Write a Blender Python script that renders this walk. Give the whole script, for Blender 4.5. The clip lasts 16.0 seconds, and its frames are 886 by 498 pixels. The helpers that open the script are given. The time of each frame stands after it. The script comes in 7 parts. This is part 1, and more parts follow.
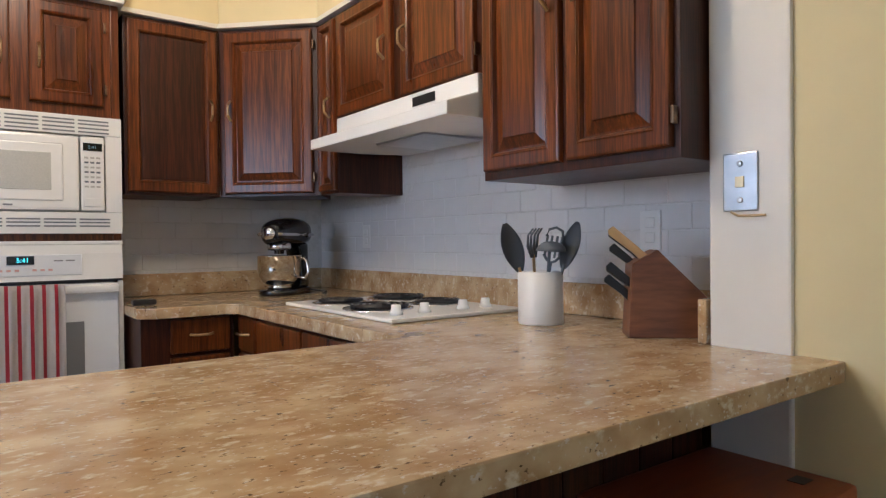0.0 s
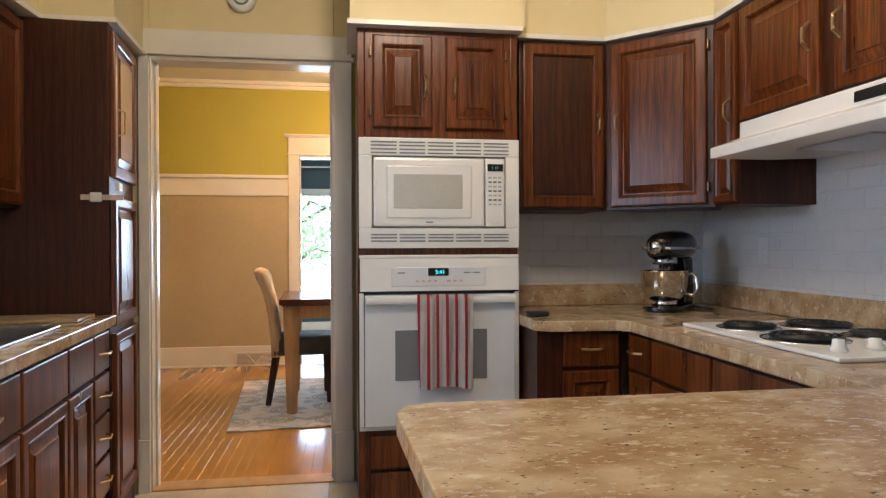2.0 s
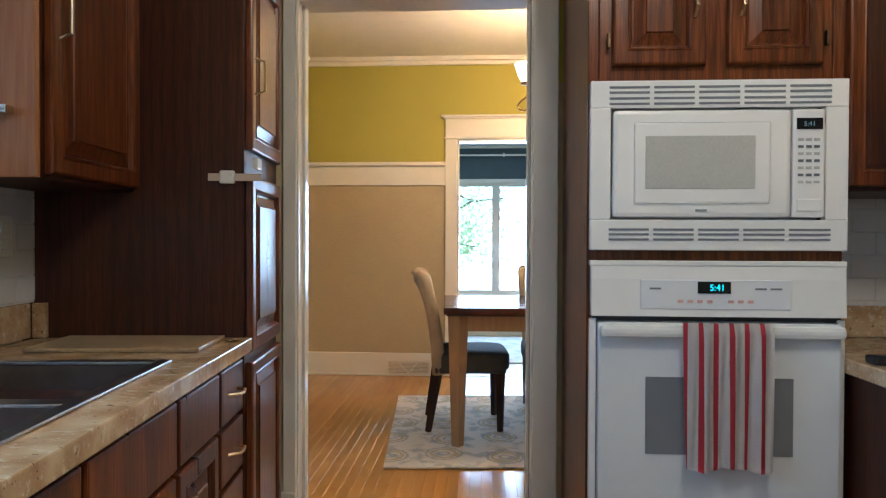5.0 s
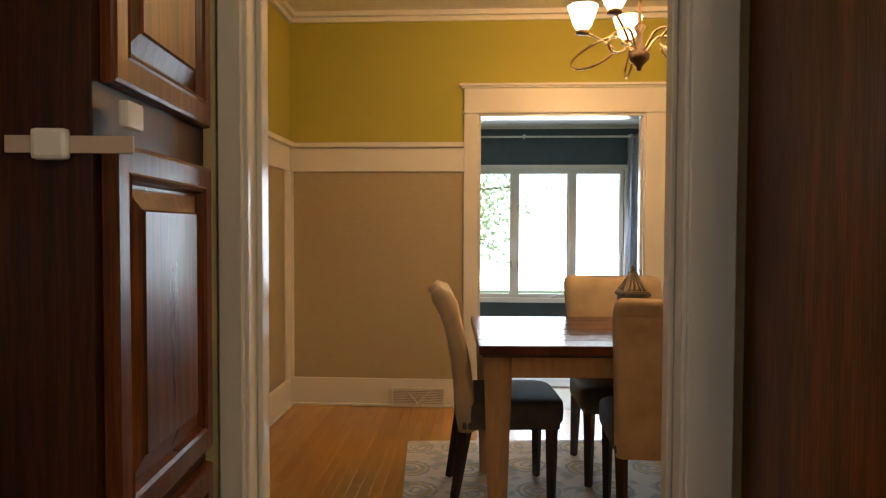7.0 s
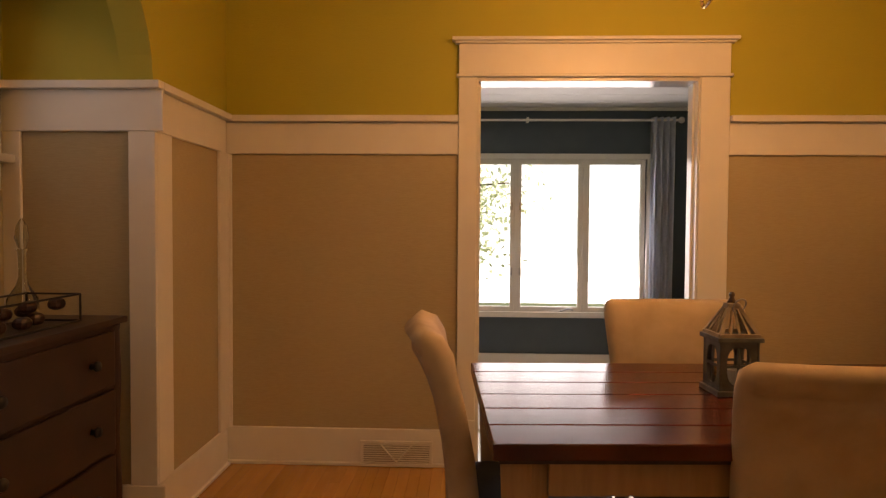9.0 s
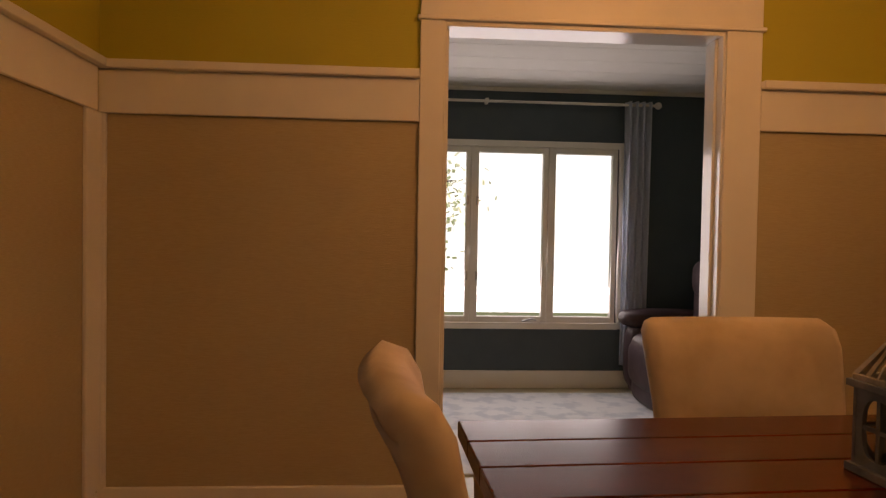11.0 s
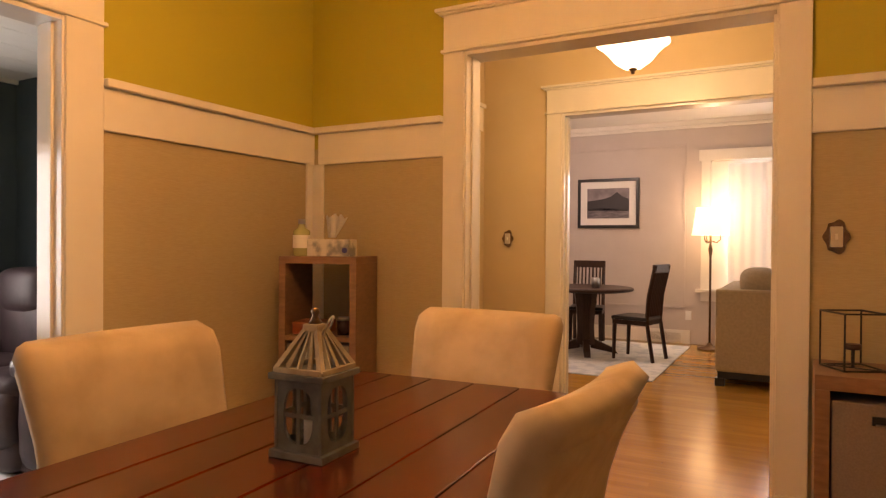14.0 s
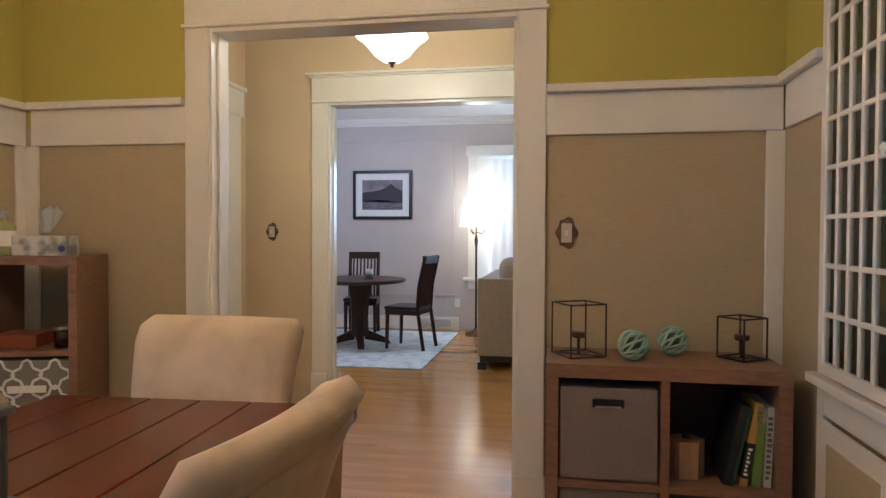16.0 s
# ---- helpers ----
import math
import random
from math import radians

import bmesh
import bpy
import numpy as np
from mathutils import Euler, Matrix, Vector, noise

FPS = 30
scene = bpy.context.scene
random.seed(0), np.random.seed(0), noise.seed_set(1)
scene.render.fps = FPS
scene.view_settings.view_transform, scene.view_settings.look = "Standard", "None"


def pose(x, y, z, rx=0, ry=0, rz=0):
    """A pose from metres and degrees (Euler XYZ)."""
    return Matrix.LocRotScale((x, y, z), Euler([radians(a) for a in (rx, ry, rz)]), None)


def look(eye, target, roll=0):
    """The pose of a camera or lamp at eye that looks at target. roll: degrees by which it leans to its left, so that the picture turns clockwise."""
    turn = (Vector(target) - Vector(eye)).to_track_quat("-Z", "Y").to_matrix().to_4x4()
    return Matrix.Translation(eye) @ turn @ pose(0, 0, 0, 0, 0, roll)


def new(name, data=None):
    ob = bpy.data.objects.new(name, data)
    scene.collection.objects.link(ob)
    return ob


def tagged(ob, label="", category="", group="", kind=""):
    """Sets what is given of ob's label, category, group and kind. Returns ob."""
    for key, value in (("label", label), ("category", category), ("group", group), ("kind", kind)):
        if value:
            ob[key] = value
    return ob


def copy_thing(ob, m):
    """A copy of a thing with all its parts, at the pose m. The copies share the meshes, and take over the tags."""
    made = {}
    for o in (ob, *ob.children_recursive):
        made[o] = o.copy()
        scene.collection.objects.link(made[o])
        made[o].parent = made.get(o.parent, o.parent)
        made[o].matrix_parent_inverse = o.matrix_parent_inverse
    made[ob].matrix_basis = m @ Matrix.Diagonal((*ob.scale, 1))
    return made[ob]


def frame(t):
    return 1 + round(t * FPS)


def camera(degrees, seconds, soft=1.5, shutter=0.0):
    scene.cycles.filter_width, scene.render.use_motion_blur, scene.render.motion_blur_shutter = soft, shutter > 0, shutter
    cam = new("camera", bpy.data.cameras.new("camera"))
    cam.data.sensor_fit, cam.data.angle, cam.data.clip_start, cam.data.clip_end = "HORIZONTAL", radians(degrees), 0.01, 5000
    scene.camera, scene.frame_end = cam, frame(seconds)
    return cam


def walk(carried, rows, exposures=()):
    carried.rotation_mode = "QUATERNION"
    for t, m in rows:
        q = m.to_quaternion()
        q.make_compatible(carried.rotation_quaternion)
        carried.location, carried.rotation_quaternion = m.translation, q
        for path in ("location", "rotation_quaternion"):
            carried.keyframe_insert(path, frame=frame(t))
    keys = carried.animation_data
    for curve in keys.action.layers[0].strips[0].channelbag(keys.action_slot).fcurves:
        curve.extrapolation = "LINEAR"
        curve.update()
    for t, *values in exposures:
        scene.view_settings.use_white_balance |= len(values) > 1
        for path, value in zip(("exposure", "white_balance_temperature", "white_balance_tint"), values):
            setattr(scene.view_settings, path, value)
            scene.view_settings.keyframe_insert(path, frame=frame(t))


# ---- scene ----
cam = camera(68.2, 16.0, 1.3)
PATH = [
    (0, (0.521, -2.203, 1.134), (1.718, -0.602, 1.11), -0.6),
    (0.5, (0.44, -2.17, 1.158), (1.45, -0.445, 1.143), -0.2),
    (1, (0.4, -2.13, 1.185), (1.191, -0.293, 1.173), -0.4),
    (1.5, (0.37, -2.077, 1.192), (0.897, -0.148, 1.18), -0.3),
    (2, (0.339, -2.034, 1.188), (0.629, -0.056, 1.178), -0.2),
    (2.5, (0.294, -1.978, 1.19), (0.427, 0.018, 1.181), -0.1),
    (3, (0.243, -1.899, 1.181), (0.278, 0.101, 1.168), 0.1),
    (3.5, (0.215, -1.761, 1.207), (0.159, 0.239, 1.191), 0.1),
    (4, (0.199, -1.585, 1.235), (0.113, 0.413, 1.215), 0.1),
    (4.5, (0.175, -1.367, 1.223), (0.068, 0.63, 1.201), 0.1),
    (5, (0.094, -1.114, 1.203), (-0.028, 0.882, 1.177), 0.2),
    (7.5, (-0.163, 0.276, 1.299), (-0.267, 2.273, 1.233), 0.3),
    (8, (-0.187, 0.555, 1.301), (-0.282, 2.552, 1.236), 0.4),
    (8.5, (-0.175, 0.858, 1.303), (-0.258, 2.855, 1.237), 0.4),
    (11, (-0.305, 2.002, 1.246), (-0.177, 3.997, 1.193), 1.0),
    (11.5, (-0.313, 2.109, 1.237), (0.124, 4.06, 1.193), 1.1),
    (12, (-0.329, 2.154, 1.226), (0.463, 3.99, 1.195), 1.1),
    (12.5, (-0.359, 2.182, 1.23), (0.742, 3.851, 1.204), 1.0),
    (13, (-0.409, 2.223, 1.25), (0.967, 3.674, 1.219), 0.7),
    (13.5, (-0.425, 2.216, 1.252), (1.162, 3.433, 1.226), 0.6),
    (14, (-0.46, 2.229, 1.249), (1.298, 3.183, 1.232), 0.4),
    (14.5, (-0.449, 2.172, 1.252), (1.403, 2.927, 1.235), 0.3),
    (15, (-0.456, 2.17, 1.252), (1.462, 2.737, 1.24), 0.3),
    (15.5, (-0.411, 2.158, 1.258), (1.544, 2.581, 1.236), 0.3),
    (16, (-0.294, 2.138, 1.28), (1.676, 2.482, 1.233), 0.2),
]
walk(cam, [(t, look(eye, target, roll)) for t, eye, target, roll in PATH],
     exposures=[(0.0, 0.75, 5150, 13), (1.5, 0.6, 5400, 13), (3.0, 0.55, 4800, 8), (5.0, 0.35, 4700, 6), (7.5, -0.55, 6800, 15), (8.5, -0.65, 8000, 29), (11.0, -1.35, 8100, 34),
                (12.0, -1.3, 7600, 28), (12.5, -1.05, 7700, 28), (13.5, -0.25, 8300, 30), (14.5, -0.2, 7700, 28), (15.0, -0.25, 5700, 14), (16.0, -0.25, 4350, 6)])

# ---- light ----
world = bpy.data.worlds.new("world")
scene.world = world
world.use_nodes = True
wn = world.node_tree.nodes
sky = wn.new("ShaderNodeTexSky")
sky.sky_type, sky.sun_disc, sky.sun_elevation, sky.sun_rotation = "NISHITA", False, radians(38.5), radians(90)
world.node_tree.links.new(sky.outputs[0], wn["Background"].inputs[0])
wn["Background"].inputs[1].default_value = 0.09


def lamp(name, kind, m, power, colour, size=0.1, size_y=None):
    d = bpy.data.lights.new(name, kind)
    d.energy, d.color = power, colour
    if kind == "AREA":
        d.size = size
        if size_y:
            d.shape, d.size_y = "RECTANGLE", size_y
    else:
        d.shadow_soft_size = size
    ob = new(name, d)
    ob.matrix_world = m
    return ob


sun_data = bpy.data.lights.new("sun", "SUN")
sun_data.energy, sun_data.angle, sun_data.color = 5.0, radians(2), (1, 0.95, 0.88)
new("sun", sun_data).matrix_world = look((0, 0, 0), (-0.78, 0.0, -0.62))
WARM = (1.0, 0.49, 0.15)
DAY = (0.86, 0.93, 1.0)
# daylight in the window openings
KW_LIGHT = -1.34
lamp("kitchen_window_light", "AREA", look((KW_LIGHT, -0.6, 1.6), (1.0, -0.6, 1.2)), 6, DAY, 1.3, 0.9).data.spread = radians(110)
lamp("kitchen_rear_window_light", "AREA", look((0.2, -4.35, 1.6), (0.4, 0.0, 1.1)), 2, (0.95, 0.97, 1.0), 2.0, 1.3)
lamp("sunroom_window_light", "AREA", look((0.3, 7.17, 1.25), (0.3, 4.0, 0.9)), 58, DAY, 2.3, 1.3)
lamp("bay_window_light", "AREA", look((-2.06, 2.9, 1.95), (0.5, 2.9, 1.4)), 3, DAY, 1.4, 0.6)
lamp("living_window_light", "AREA", look((8.25, 2.4, 1.6), (5, 3.4, 1.2)), 32, DAY, 0.9, 1.2)
# lamps of the house, and an added fill in the living room
lamp("kitchen_ceiling_light", "POINT", pose(0.62, -0.55, 2.62), 34, (1.0, 0.74, 0.46), 0.14)
for a in range(5):
    lamp("chandelier_bulb", "POINT", pose(0.63 + 0.27 * math.cos(a * 1.2566 + 0.3), 3.2 + 0.27 * math.sin(a * 1.2566 + 0.3), 2.36), 12.5, WARM, 0.05)
lamp("hall_bulb", "POINT", pose(3.26, 3.05, 2.33), 32, (1.0, 0.70, 0.38), 0.08)
lamp("floor_lamp_bulb", "POINT", pose(7.95, 3.15, 1.68), 14, (1.0, 0.74, 0.46), 0.06)
# added fill without a fixture, brightens the living room
lamp("living_fill_light", "POINT", pose(6.4, 4.6, 2.5), 55, (1.0, 0.85, 0.78), 0.2)


# ---- materials ----
def mat(name, base, rough=0.5, metal=0.0, alt=None, scale=8.0, stretch=(1, 1, 1), bump=0.0, detail=6.0, contrast=(0.35, 0.65), spec=0.5,
        emit=None, power=0.0, rnd=0.0, coat=0.0):
    """A surface with two colours mixed by noise, fine relief, and gloss that varies a little."""
    m = bpy.data.materials.new(name)
    m.use_nodes = True
    n, l = m.node_tree.nodes, m.node_tree.links
    b = n["Principled BSDF"]
    b.inputs["Base Color"].default_value = (*base, 1)
    b.inputs["Roughness"].default_value, b.inputs["Metallic"].default_value = rough, metal
    b.inputs["Specular IOR Level"].default_value = spec
    b.inputs["Coat Weight"].default_value, b.inputs["Coat Roughness"].default_value = coat, 0.12
    if emit:
        b.inputs["Emission Color"].default_value, b.inputs["Emission Strength"].default_value = (*emit, 1), power
    tc, mp = n.new("ShaderNodeTexCoord"), n.new("ShaderNodeMapping")
    mp.inputs["Scale"].default_value = stretch
    l.new(tc.outputs["Object"], mp.inputs[0])
    nz = n.new("ShaderNodeTexNoise")
    nz.inputs["Scale"].default_value, nz.inputs["Detail"].default_value = scale, detail
    l.new(mp.outputs[0], nz.inputs["Vector"])
    if alt:
        r = n.new("ShaderNodeMapRange")
        r.inputs[1].default_value, r.inputs[2].default_value = contrast
        l.new(nz.outputs[0], r.inputs[0])
        mx = n.new("ShaderNodeMix")
        mx.data_type = "RGBA"
        mx.inputs[6].default_value, mx.inputs[7].default_value = (*base, 1), (*alt, 1)
        l.new(r.outputs[0], mx.inputs[0])
        out = mx.outputs[2]
        if rnd:
            oi, hs, rr = n.new("ShaderNodeObjectInfo"), n.new("ShaderNodeHueSaturation"), n.new("ShaderNodeMapRange")
            rr.inputs[3].default_value, rr.inputs[4].default_value = 1 - rnd, 1 + rnd
            ge, av = n.new("ShaderNodeNewGeometry"), n.new("ShaderNodeMath")
            av.operation = "MULTIPLY_ADD"
            av.inputs[1].default_value = 0.5
            hf = n.new("ShaderNodeMath")
            hf.operation = "MULTIPLY"
            hf.inputs[1].default_value = 0.5
            l.new(ge.outputs["Random Per Island"], hf.inputs[0])
            l.new(oi.outputs["Random"], av.inputs[0])
            l.new(hf.outputs[0], av.inputs[2])
            l.new(av.outputs[0], rr.inputs[0])
            l.new(rr.outputs[0], hs.inputs["Value"])
            l.new(out, hs.inputs["Color"])
            out = hs.outputs[0]
        l.new(out, b.inputs["Base Color"])
    rv = n.new("ShaderNodeMapRange")
    rv.inputs[3].default_value, rv.inputs[4].default_value = max(0.02, rough * 0.85), min(1, rough * 1.15)
    l.new(nz.outputs[0], rv.inputs[0])
    l.new(rv.outputs[0], b.inputs["Roughness"])
    if bump:
        bp = n.new("ShaderNodeBump")
        bp.inputs["Strength"].default_value, bp.inputs["Distance"].default_value = bump, 0.004
        l.new(nz.outputs[0], bp.inputs["Height"])
        l.new(bp.outputs[0], b.inputs["Normal"])
    return m


def wainscot_paint():
    """Beige grasscloth below the plate rail, chartreuse paint above it."""
    m = mat("wainscot_paint", (0.46, 0.385, 0.235), 0.75, alt=(0.42, 0.345, 0.205), scale=30, stretch=(1, 1, 14), bump=0.25)
    n, l = m.node_tree.nodes, m.node_tree.links
    b = n["Principled BSDF"]
    low = b.inputs["Base Color"].links[0].from_socket
    geo, sep, st, mx = n.new("ShaderNodeNewGeometry"), n.new("ShaderNodeSeparateXYZ"), n.new("ShaderNodeMath"), n.new("ShaderNodeMix")
    st.operation = "GREATER_THAN"
    st.inputs[1].default_value = 1.78
    mx.data_type = "RGBA"
    mx.inputs[7].default_value = (0.43, 0.385, 0.050, 1)
    l.new(geo.outputs["Position"], sep.inputs[0])
    l.new(sep.outputs[2], st.inputs[0])
    l.new(st.outputs[0], mx.inputs[0])
    l.new(low, mx.inputs[6])
    l.new(mx.outputs[2], b.inputs["Base Color"])
    return m


def granite_laminate():
    m = mat("stone_laminate", (0.37, 0.235, 0.112), 0.17, alt=(0.57, 0.44, 0.265), scale=13, stretch=(0.8, 1.2, 1), detail=12, contrast=(0.38, 0.68))
    n, l = m.node_tree.nodes, m.node_tree.links
    b = n["Principled BSDF"]
    low = b.inputs["Base Color"].links[0].from_socket
    tc = n.new("ShaderNodeTexCoord")
    for scale, lo, hi, colour in ((42, 0.58, 0.68, (0.62, 0.53, 0.37, 1)), (95, 0.64, 0.70, (0.12, 0.075, 0.04, 1)), (120, 0.62, 0.7, (0.62, 0.56, 0.46, 1))):
        mp = n.new("ShaderNodeMapping")
        mp.inputs["Scale"].default_value = (0.75, 1.4, 1)
        nz, r, mx = n.new("ShaderNodeTexNoise"), n.new("ShaderNodeMapRange"), n.new("ShaderNodeMix")
        nz.inputs["Scale"].default_value, nz.inputs["Detail"].default_value = scale, 5
        r.inputs[1].default_value, r.inputs[2].default_value = lo, hi
        mx.data_type = "RGBA"
        mx.inputs[7].default_value = colour
        l.new(tc.outputs["Object"], mp.inputs[0])
        l.new(mp.outputs[0], nz.inputs["Vector"])
        l.new(nz.outputs[0], r.inputs[0])
        l.new(r.outputs[0], mx.inputs[0])
        l.new(low, mx.inputs[6])
        low = mx.outputs[2]
    l.new(low, b.inputs["Base Color"])
    return m


def striped(name, ground, stripe, pitch, axis=0, share=0.4):
    m = mat(name, ground, 0.9, bump=0.3, scale=200)
    n, l = m.node_tree.nodes, m.node_tree.links
    tc, sep, dv, fr, lt, mx = (n.new("ShaderNode" + k) for k in ("TexCoord", "SeparateXYZ", "Math", "Math", "Math", "Mix"))
    dv.operation, fr.operation, lt.operation = "DIVIDE", "FRACT", "LESS_THAN"
    dv.inputs[1].default_value, lt.inputs[1].default_value = pitch, share
    mx.data_type = "RGBA"
    mx.inputs[6].default_value, mx.inputs[7].default_value = (*ground, 1), (*stripe, 1)
    l.new(tc.outputs["Object"], sep.inputs[0])
    l.new(sep.outputs[axis], dv.inputs[0])
    l.new(dv.outputs[0], fr.inputs[0])
    l.new(fr.outputs[0], lt.inputs[0])
    l.new(lt.outputs[0], mx.inputs[0])
    l.new(mx.outputs[2], n["Principled BSDF"].inputs["Base Color"])
    return m


def glass(name, rough=0.0, tint=(1, 1, 1)):
    m = bpy.data.materials.new(name)
    m.use_nodes = True
    n, l = m.node_tree.nodes, m.node_tree.links
    b = n["Principled BSDF"]
    b.inputs["Base Color"].default_value = (*tint, 1)
    b.inputs["Transmission Weight"].default_value, b.inputs["Roughness"].default_value, b.inputs["IOR"].default_value = 1, rough, 1.3
    return m


def oak(name, dark, light, rough, rnd=0.0):
    """Stained oak: broad cathedral figure, and fine dark pores along the grain."""
    m = mat(name, dark, rough, spec=0.4, alt=light, scale=2.2, stretch=(5, 5, 0.55), bump=0.0, detail=3, rnd=rnd, contrast=(0.28, 0.72))
    n, l = m.node_tree.nodes, m.node_tree.links
    b = n["Principled BSDF"]
    base = b.inputs["Base Color"].links[0].from_socket
    tc, mp, wv, nz, mp2 = n.new("ShaderNodeTexCoord"), n.new("ShaderNodeMapping"), n.new("ShaderNodeTexWave"), n.new("ShaderNodeTexNoise"), n.new("ShaderNodeMapping")
    mp.inputs["Scale"].default_value = (1, 1, 0.12)
    mp2.inputs["Scale"].default_value = (42, 42, 1.8)
    wv.bands_direction = "X"
    wv.inputs["Scale"].default_value, wv.inputs["Distortion"].default_value, wv.inputs["Detail"].default_value, wv.inputs["Detail Scale"].default_value = 9, 7, 3, 1.4
    nz.inputs["Scale"].default_value, nz.inputs["Detail"].default_value = 5, 3
    l.new(tc.outputs["Object"], mp.inputs[0])
    l.new(tc.outputs["Object"], mp2.inputs[0])
    l.new(mp.outputs[0], wv.inputs["Vector"])
    l.new(mp2.outputs[0], nz.inputs["Vector"])
    for tex, lo, hi, deep in ((wv, 0.0, 0.5, 0.62), (nz, 0.42, 0.58, 0.55)):
        r, mx_ = n.new("ShaderNodeMapRange"), n.new("ShaderNodeMix")
        r.inputs[1].default_value, r.inputs[2].default_value, r.inputs[3].default_value = lo, hi, deep
        l.new(tex.outputs[1] if tex is wv else tex.outputs[0], r.inputs[0])
        mx_.data_type, mx_.blend_type = "RGBA", "MULTIPLY"
        mx_.inputs[0].default_value = 1.0
        l.new(base, mx_.inputs[6])
        l.new(r.outputs[0], mx_.inputs[7])
        base = mx_.outputs[2]
    l.new(base, b.inputs["Base Color"])
    bp = n.new("ShaderNodeBump")
    bp.inputs["Strength"].default_value, bp.inputs["Distance"].default_value = 0.12, 0.002
    l.new(nz.outputs[0], bp.inputs["Height"])
    l.new(bp.outputs[0], b.inputs["Normal"])
    return m


M_OAK = oak("dark_oak", (0.085, 0.0190, 0.0034), (0.225, 0.062, 0.0100), 0.29, 0.12)
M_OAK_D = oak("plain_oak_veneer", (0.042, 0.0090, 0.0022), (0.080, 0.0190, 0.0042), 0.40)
# paler oak, its colour raised further for rear window light on that end
M_OAK_L = mat("lit_worn_oak_end", (0.29, 0.118, 0.038), 0.4, spec=0.35, alt=(0.35, 0.160, 0.058), scale=9, stretch=(12, 12, 0.7), bump=0.15, detail=9)
M_BRASS = mat("brass", (0.55, 0.42, 0.24), 0.3, 1.0)
M_COUNTER = granite_laminate()
M_WHITE = mat("white_enamel", (0.80, 0.80, 0.78), 0.25, alt=(0.77, 0.77, 0.75), scale=3)
M_WHITE_G = mat("white_glass_door", (0.74, 0.76, 0.78), 0.12, alt=(0.72, 0.74, 0.77), scale=2)
M_GREY_WIN = mat("grey_oven_window", (0.20, 0.21, 0.23), 0.15)
M_MW_WIN = mat("microwave_mesh", (0.50, 0.50, 0.46), 0.2, alt=(0.44, 0.44, 0.41), scale=250)
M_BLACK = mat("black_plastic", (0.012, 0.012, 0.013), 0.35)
M_DISPLAY = mat("display", (0.01, 0.012, 0.012), 0.1)
M_LED = mat("led_digits", (0.1, 0.6, 0.6), 0.5, emit=(0.15, 0.85, 0.9), power=1.0)
M_CHROME = mat("chrome", (0.75, 0.75, 0.76), 0.12, 1.0)
M_GLOSSB = mat("black_enamel", (0.008, 0.008, 0.009), 0.10, coat=0.4)
M_BOWL = mat("polished_steel", (0.66, 0.65, 0.63), 0.07, 1.0)
M_STEEL = mat("brushed_steel", (0.50, 0.50, 0.50), 0.30, 1.0, alt=(0.42, 0.42, 0.42), scale=20, stretch=(1, 30, 1))
M_KWALL = mat("cream_wall_paint", (0.73, 0.63, 0.36), 0.7, alt=(0.70, 0.60, 0.34), scale=5, bump=0.08)
M_TRIM = mat("white_trim_paint", (0.78, 0.75, 0.68), 0.32, alt=(0.75, 0.72, 0.65), scale=6, bump=0.05)
M_JAMB = mat("glossy_jamb_paint", (0.77, 0.74, 0.67), 0.14, alt=(0.74, 0.71, 0.64), scale=9, bump=0.25)
M_CEIL = mat("ceiling_paint", (0.78, 0.76, 0.70), 0.8, alt=(0.76, 0.74, 0.68), scale=8, bump=0.1)
M_TILE = mat("white_wall_tile", (0.72, 0.72, 0.72), 0.16, alt=(0.69, 0.69, 0.69), scale=9, rnd=0.03)
M_GROUT = mat("grout", (0.68, 0.68, 0.67), 0.9, scale=60, alt=(0.6, 0.6, 0.59))
M_KFLOOR = mat("kitchen_floor_tile", (0.55, 0.50, 0.43), 0.4, alt=(0.62, 0.57, 0.49), scale=6, rnd=0.05)
M_WAINS = wainscot_paint()
M_PLANK = mat("maple_plank", (0.43, 0.214, 0.037), 0.21, alt=(0.53, 0.275, 0.050), scale=3, stretch=(7, 0.8, 1), detail=4, rnd=0.22, contrast=(0.25, 0.75), bump=0.004, coat=0.3)
M_GAP = mat("board_gap", (0.20, 0.085, 0.028), 0.7)
M_GILT = mat("gilded_bronze", (0.70, 0.54, 0.32), 0.26, 1.0, alt=(0.55, 0.40, 0.22), scale=30)
M_CHAIR = mat("beige_microsuede", (0.56, 0.44, 0.285), 0.85, alt=(0.43, 0.33, 0.205), scale=7, bump=0.2)
M_SEAT = mat("dark_seat_fabric", (0.055, 0.055, 0.058), 0.8, alt=(0.08, 0.078, 0.075), scale=14, bump=0.2)
M_LEG = mat("dark_stained_leg", (0.028, 0.012, 0.008), 0.4, spec=0.35, alt=(0.045, 0.020, 0.012), scale=8, stretch=(8, 8, 1))
M_TOP = mat("mahogany_top", (0.042, 0.0080, 0.0026), 0.22, alt=(0.118, 0.0210, 0.0056), scale=4, stretch=(1, 9, 1), detail=8, bump=0.03, rnd=0.15)
M_TLEG = mat("tan_table_leg", (0.46, 0.30, 0.15), 0.45, alt=(0.40, 0.25, 0.12), scale=7, stretch=(8, 8, 1))
M_LANT = mat("weathered_grey_wood", (0.17, 0.185, 0.175), 0.7, alt=(0.11, 0.12, 0.115), scale=18, bump=0.3)
M_LROOF = mat("weathered_brown_wood", (0.42, 0.36, 0.26), 0.7, alt=(0.28, 0.23, 0.16), scale=18, bump=0.3)
M_SHELF = mat("walnut_laminate", (0.19, 0.105, 0.062), 0.5, alt=(0.25, 0.145, 0.09), scale=7, stretch=(2, 2, 9), detail=7)
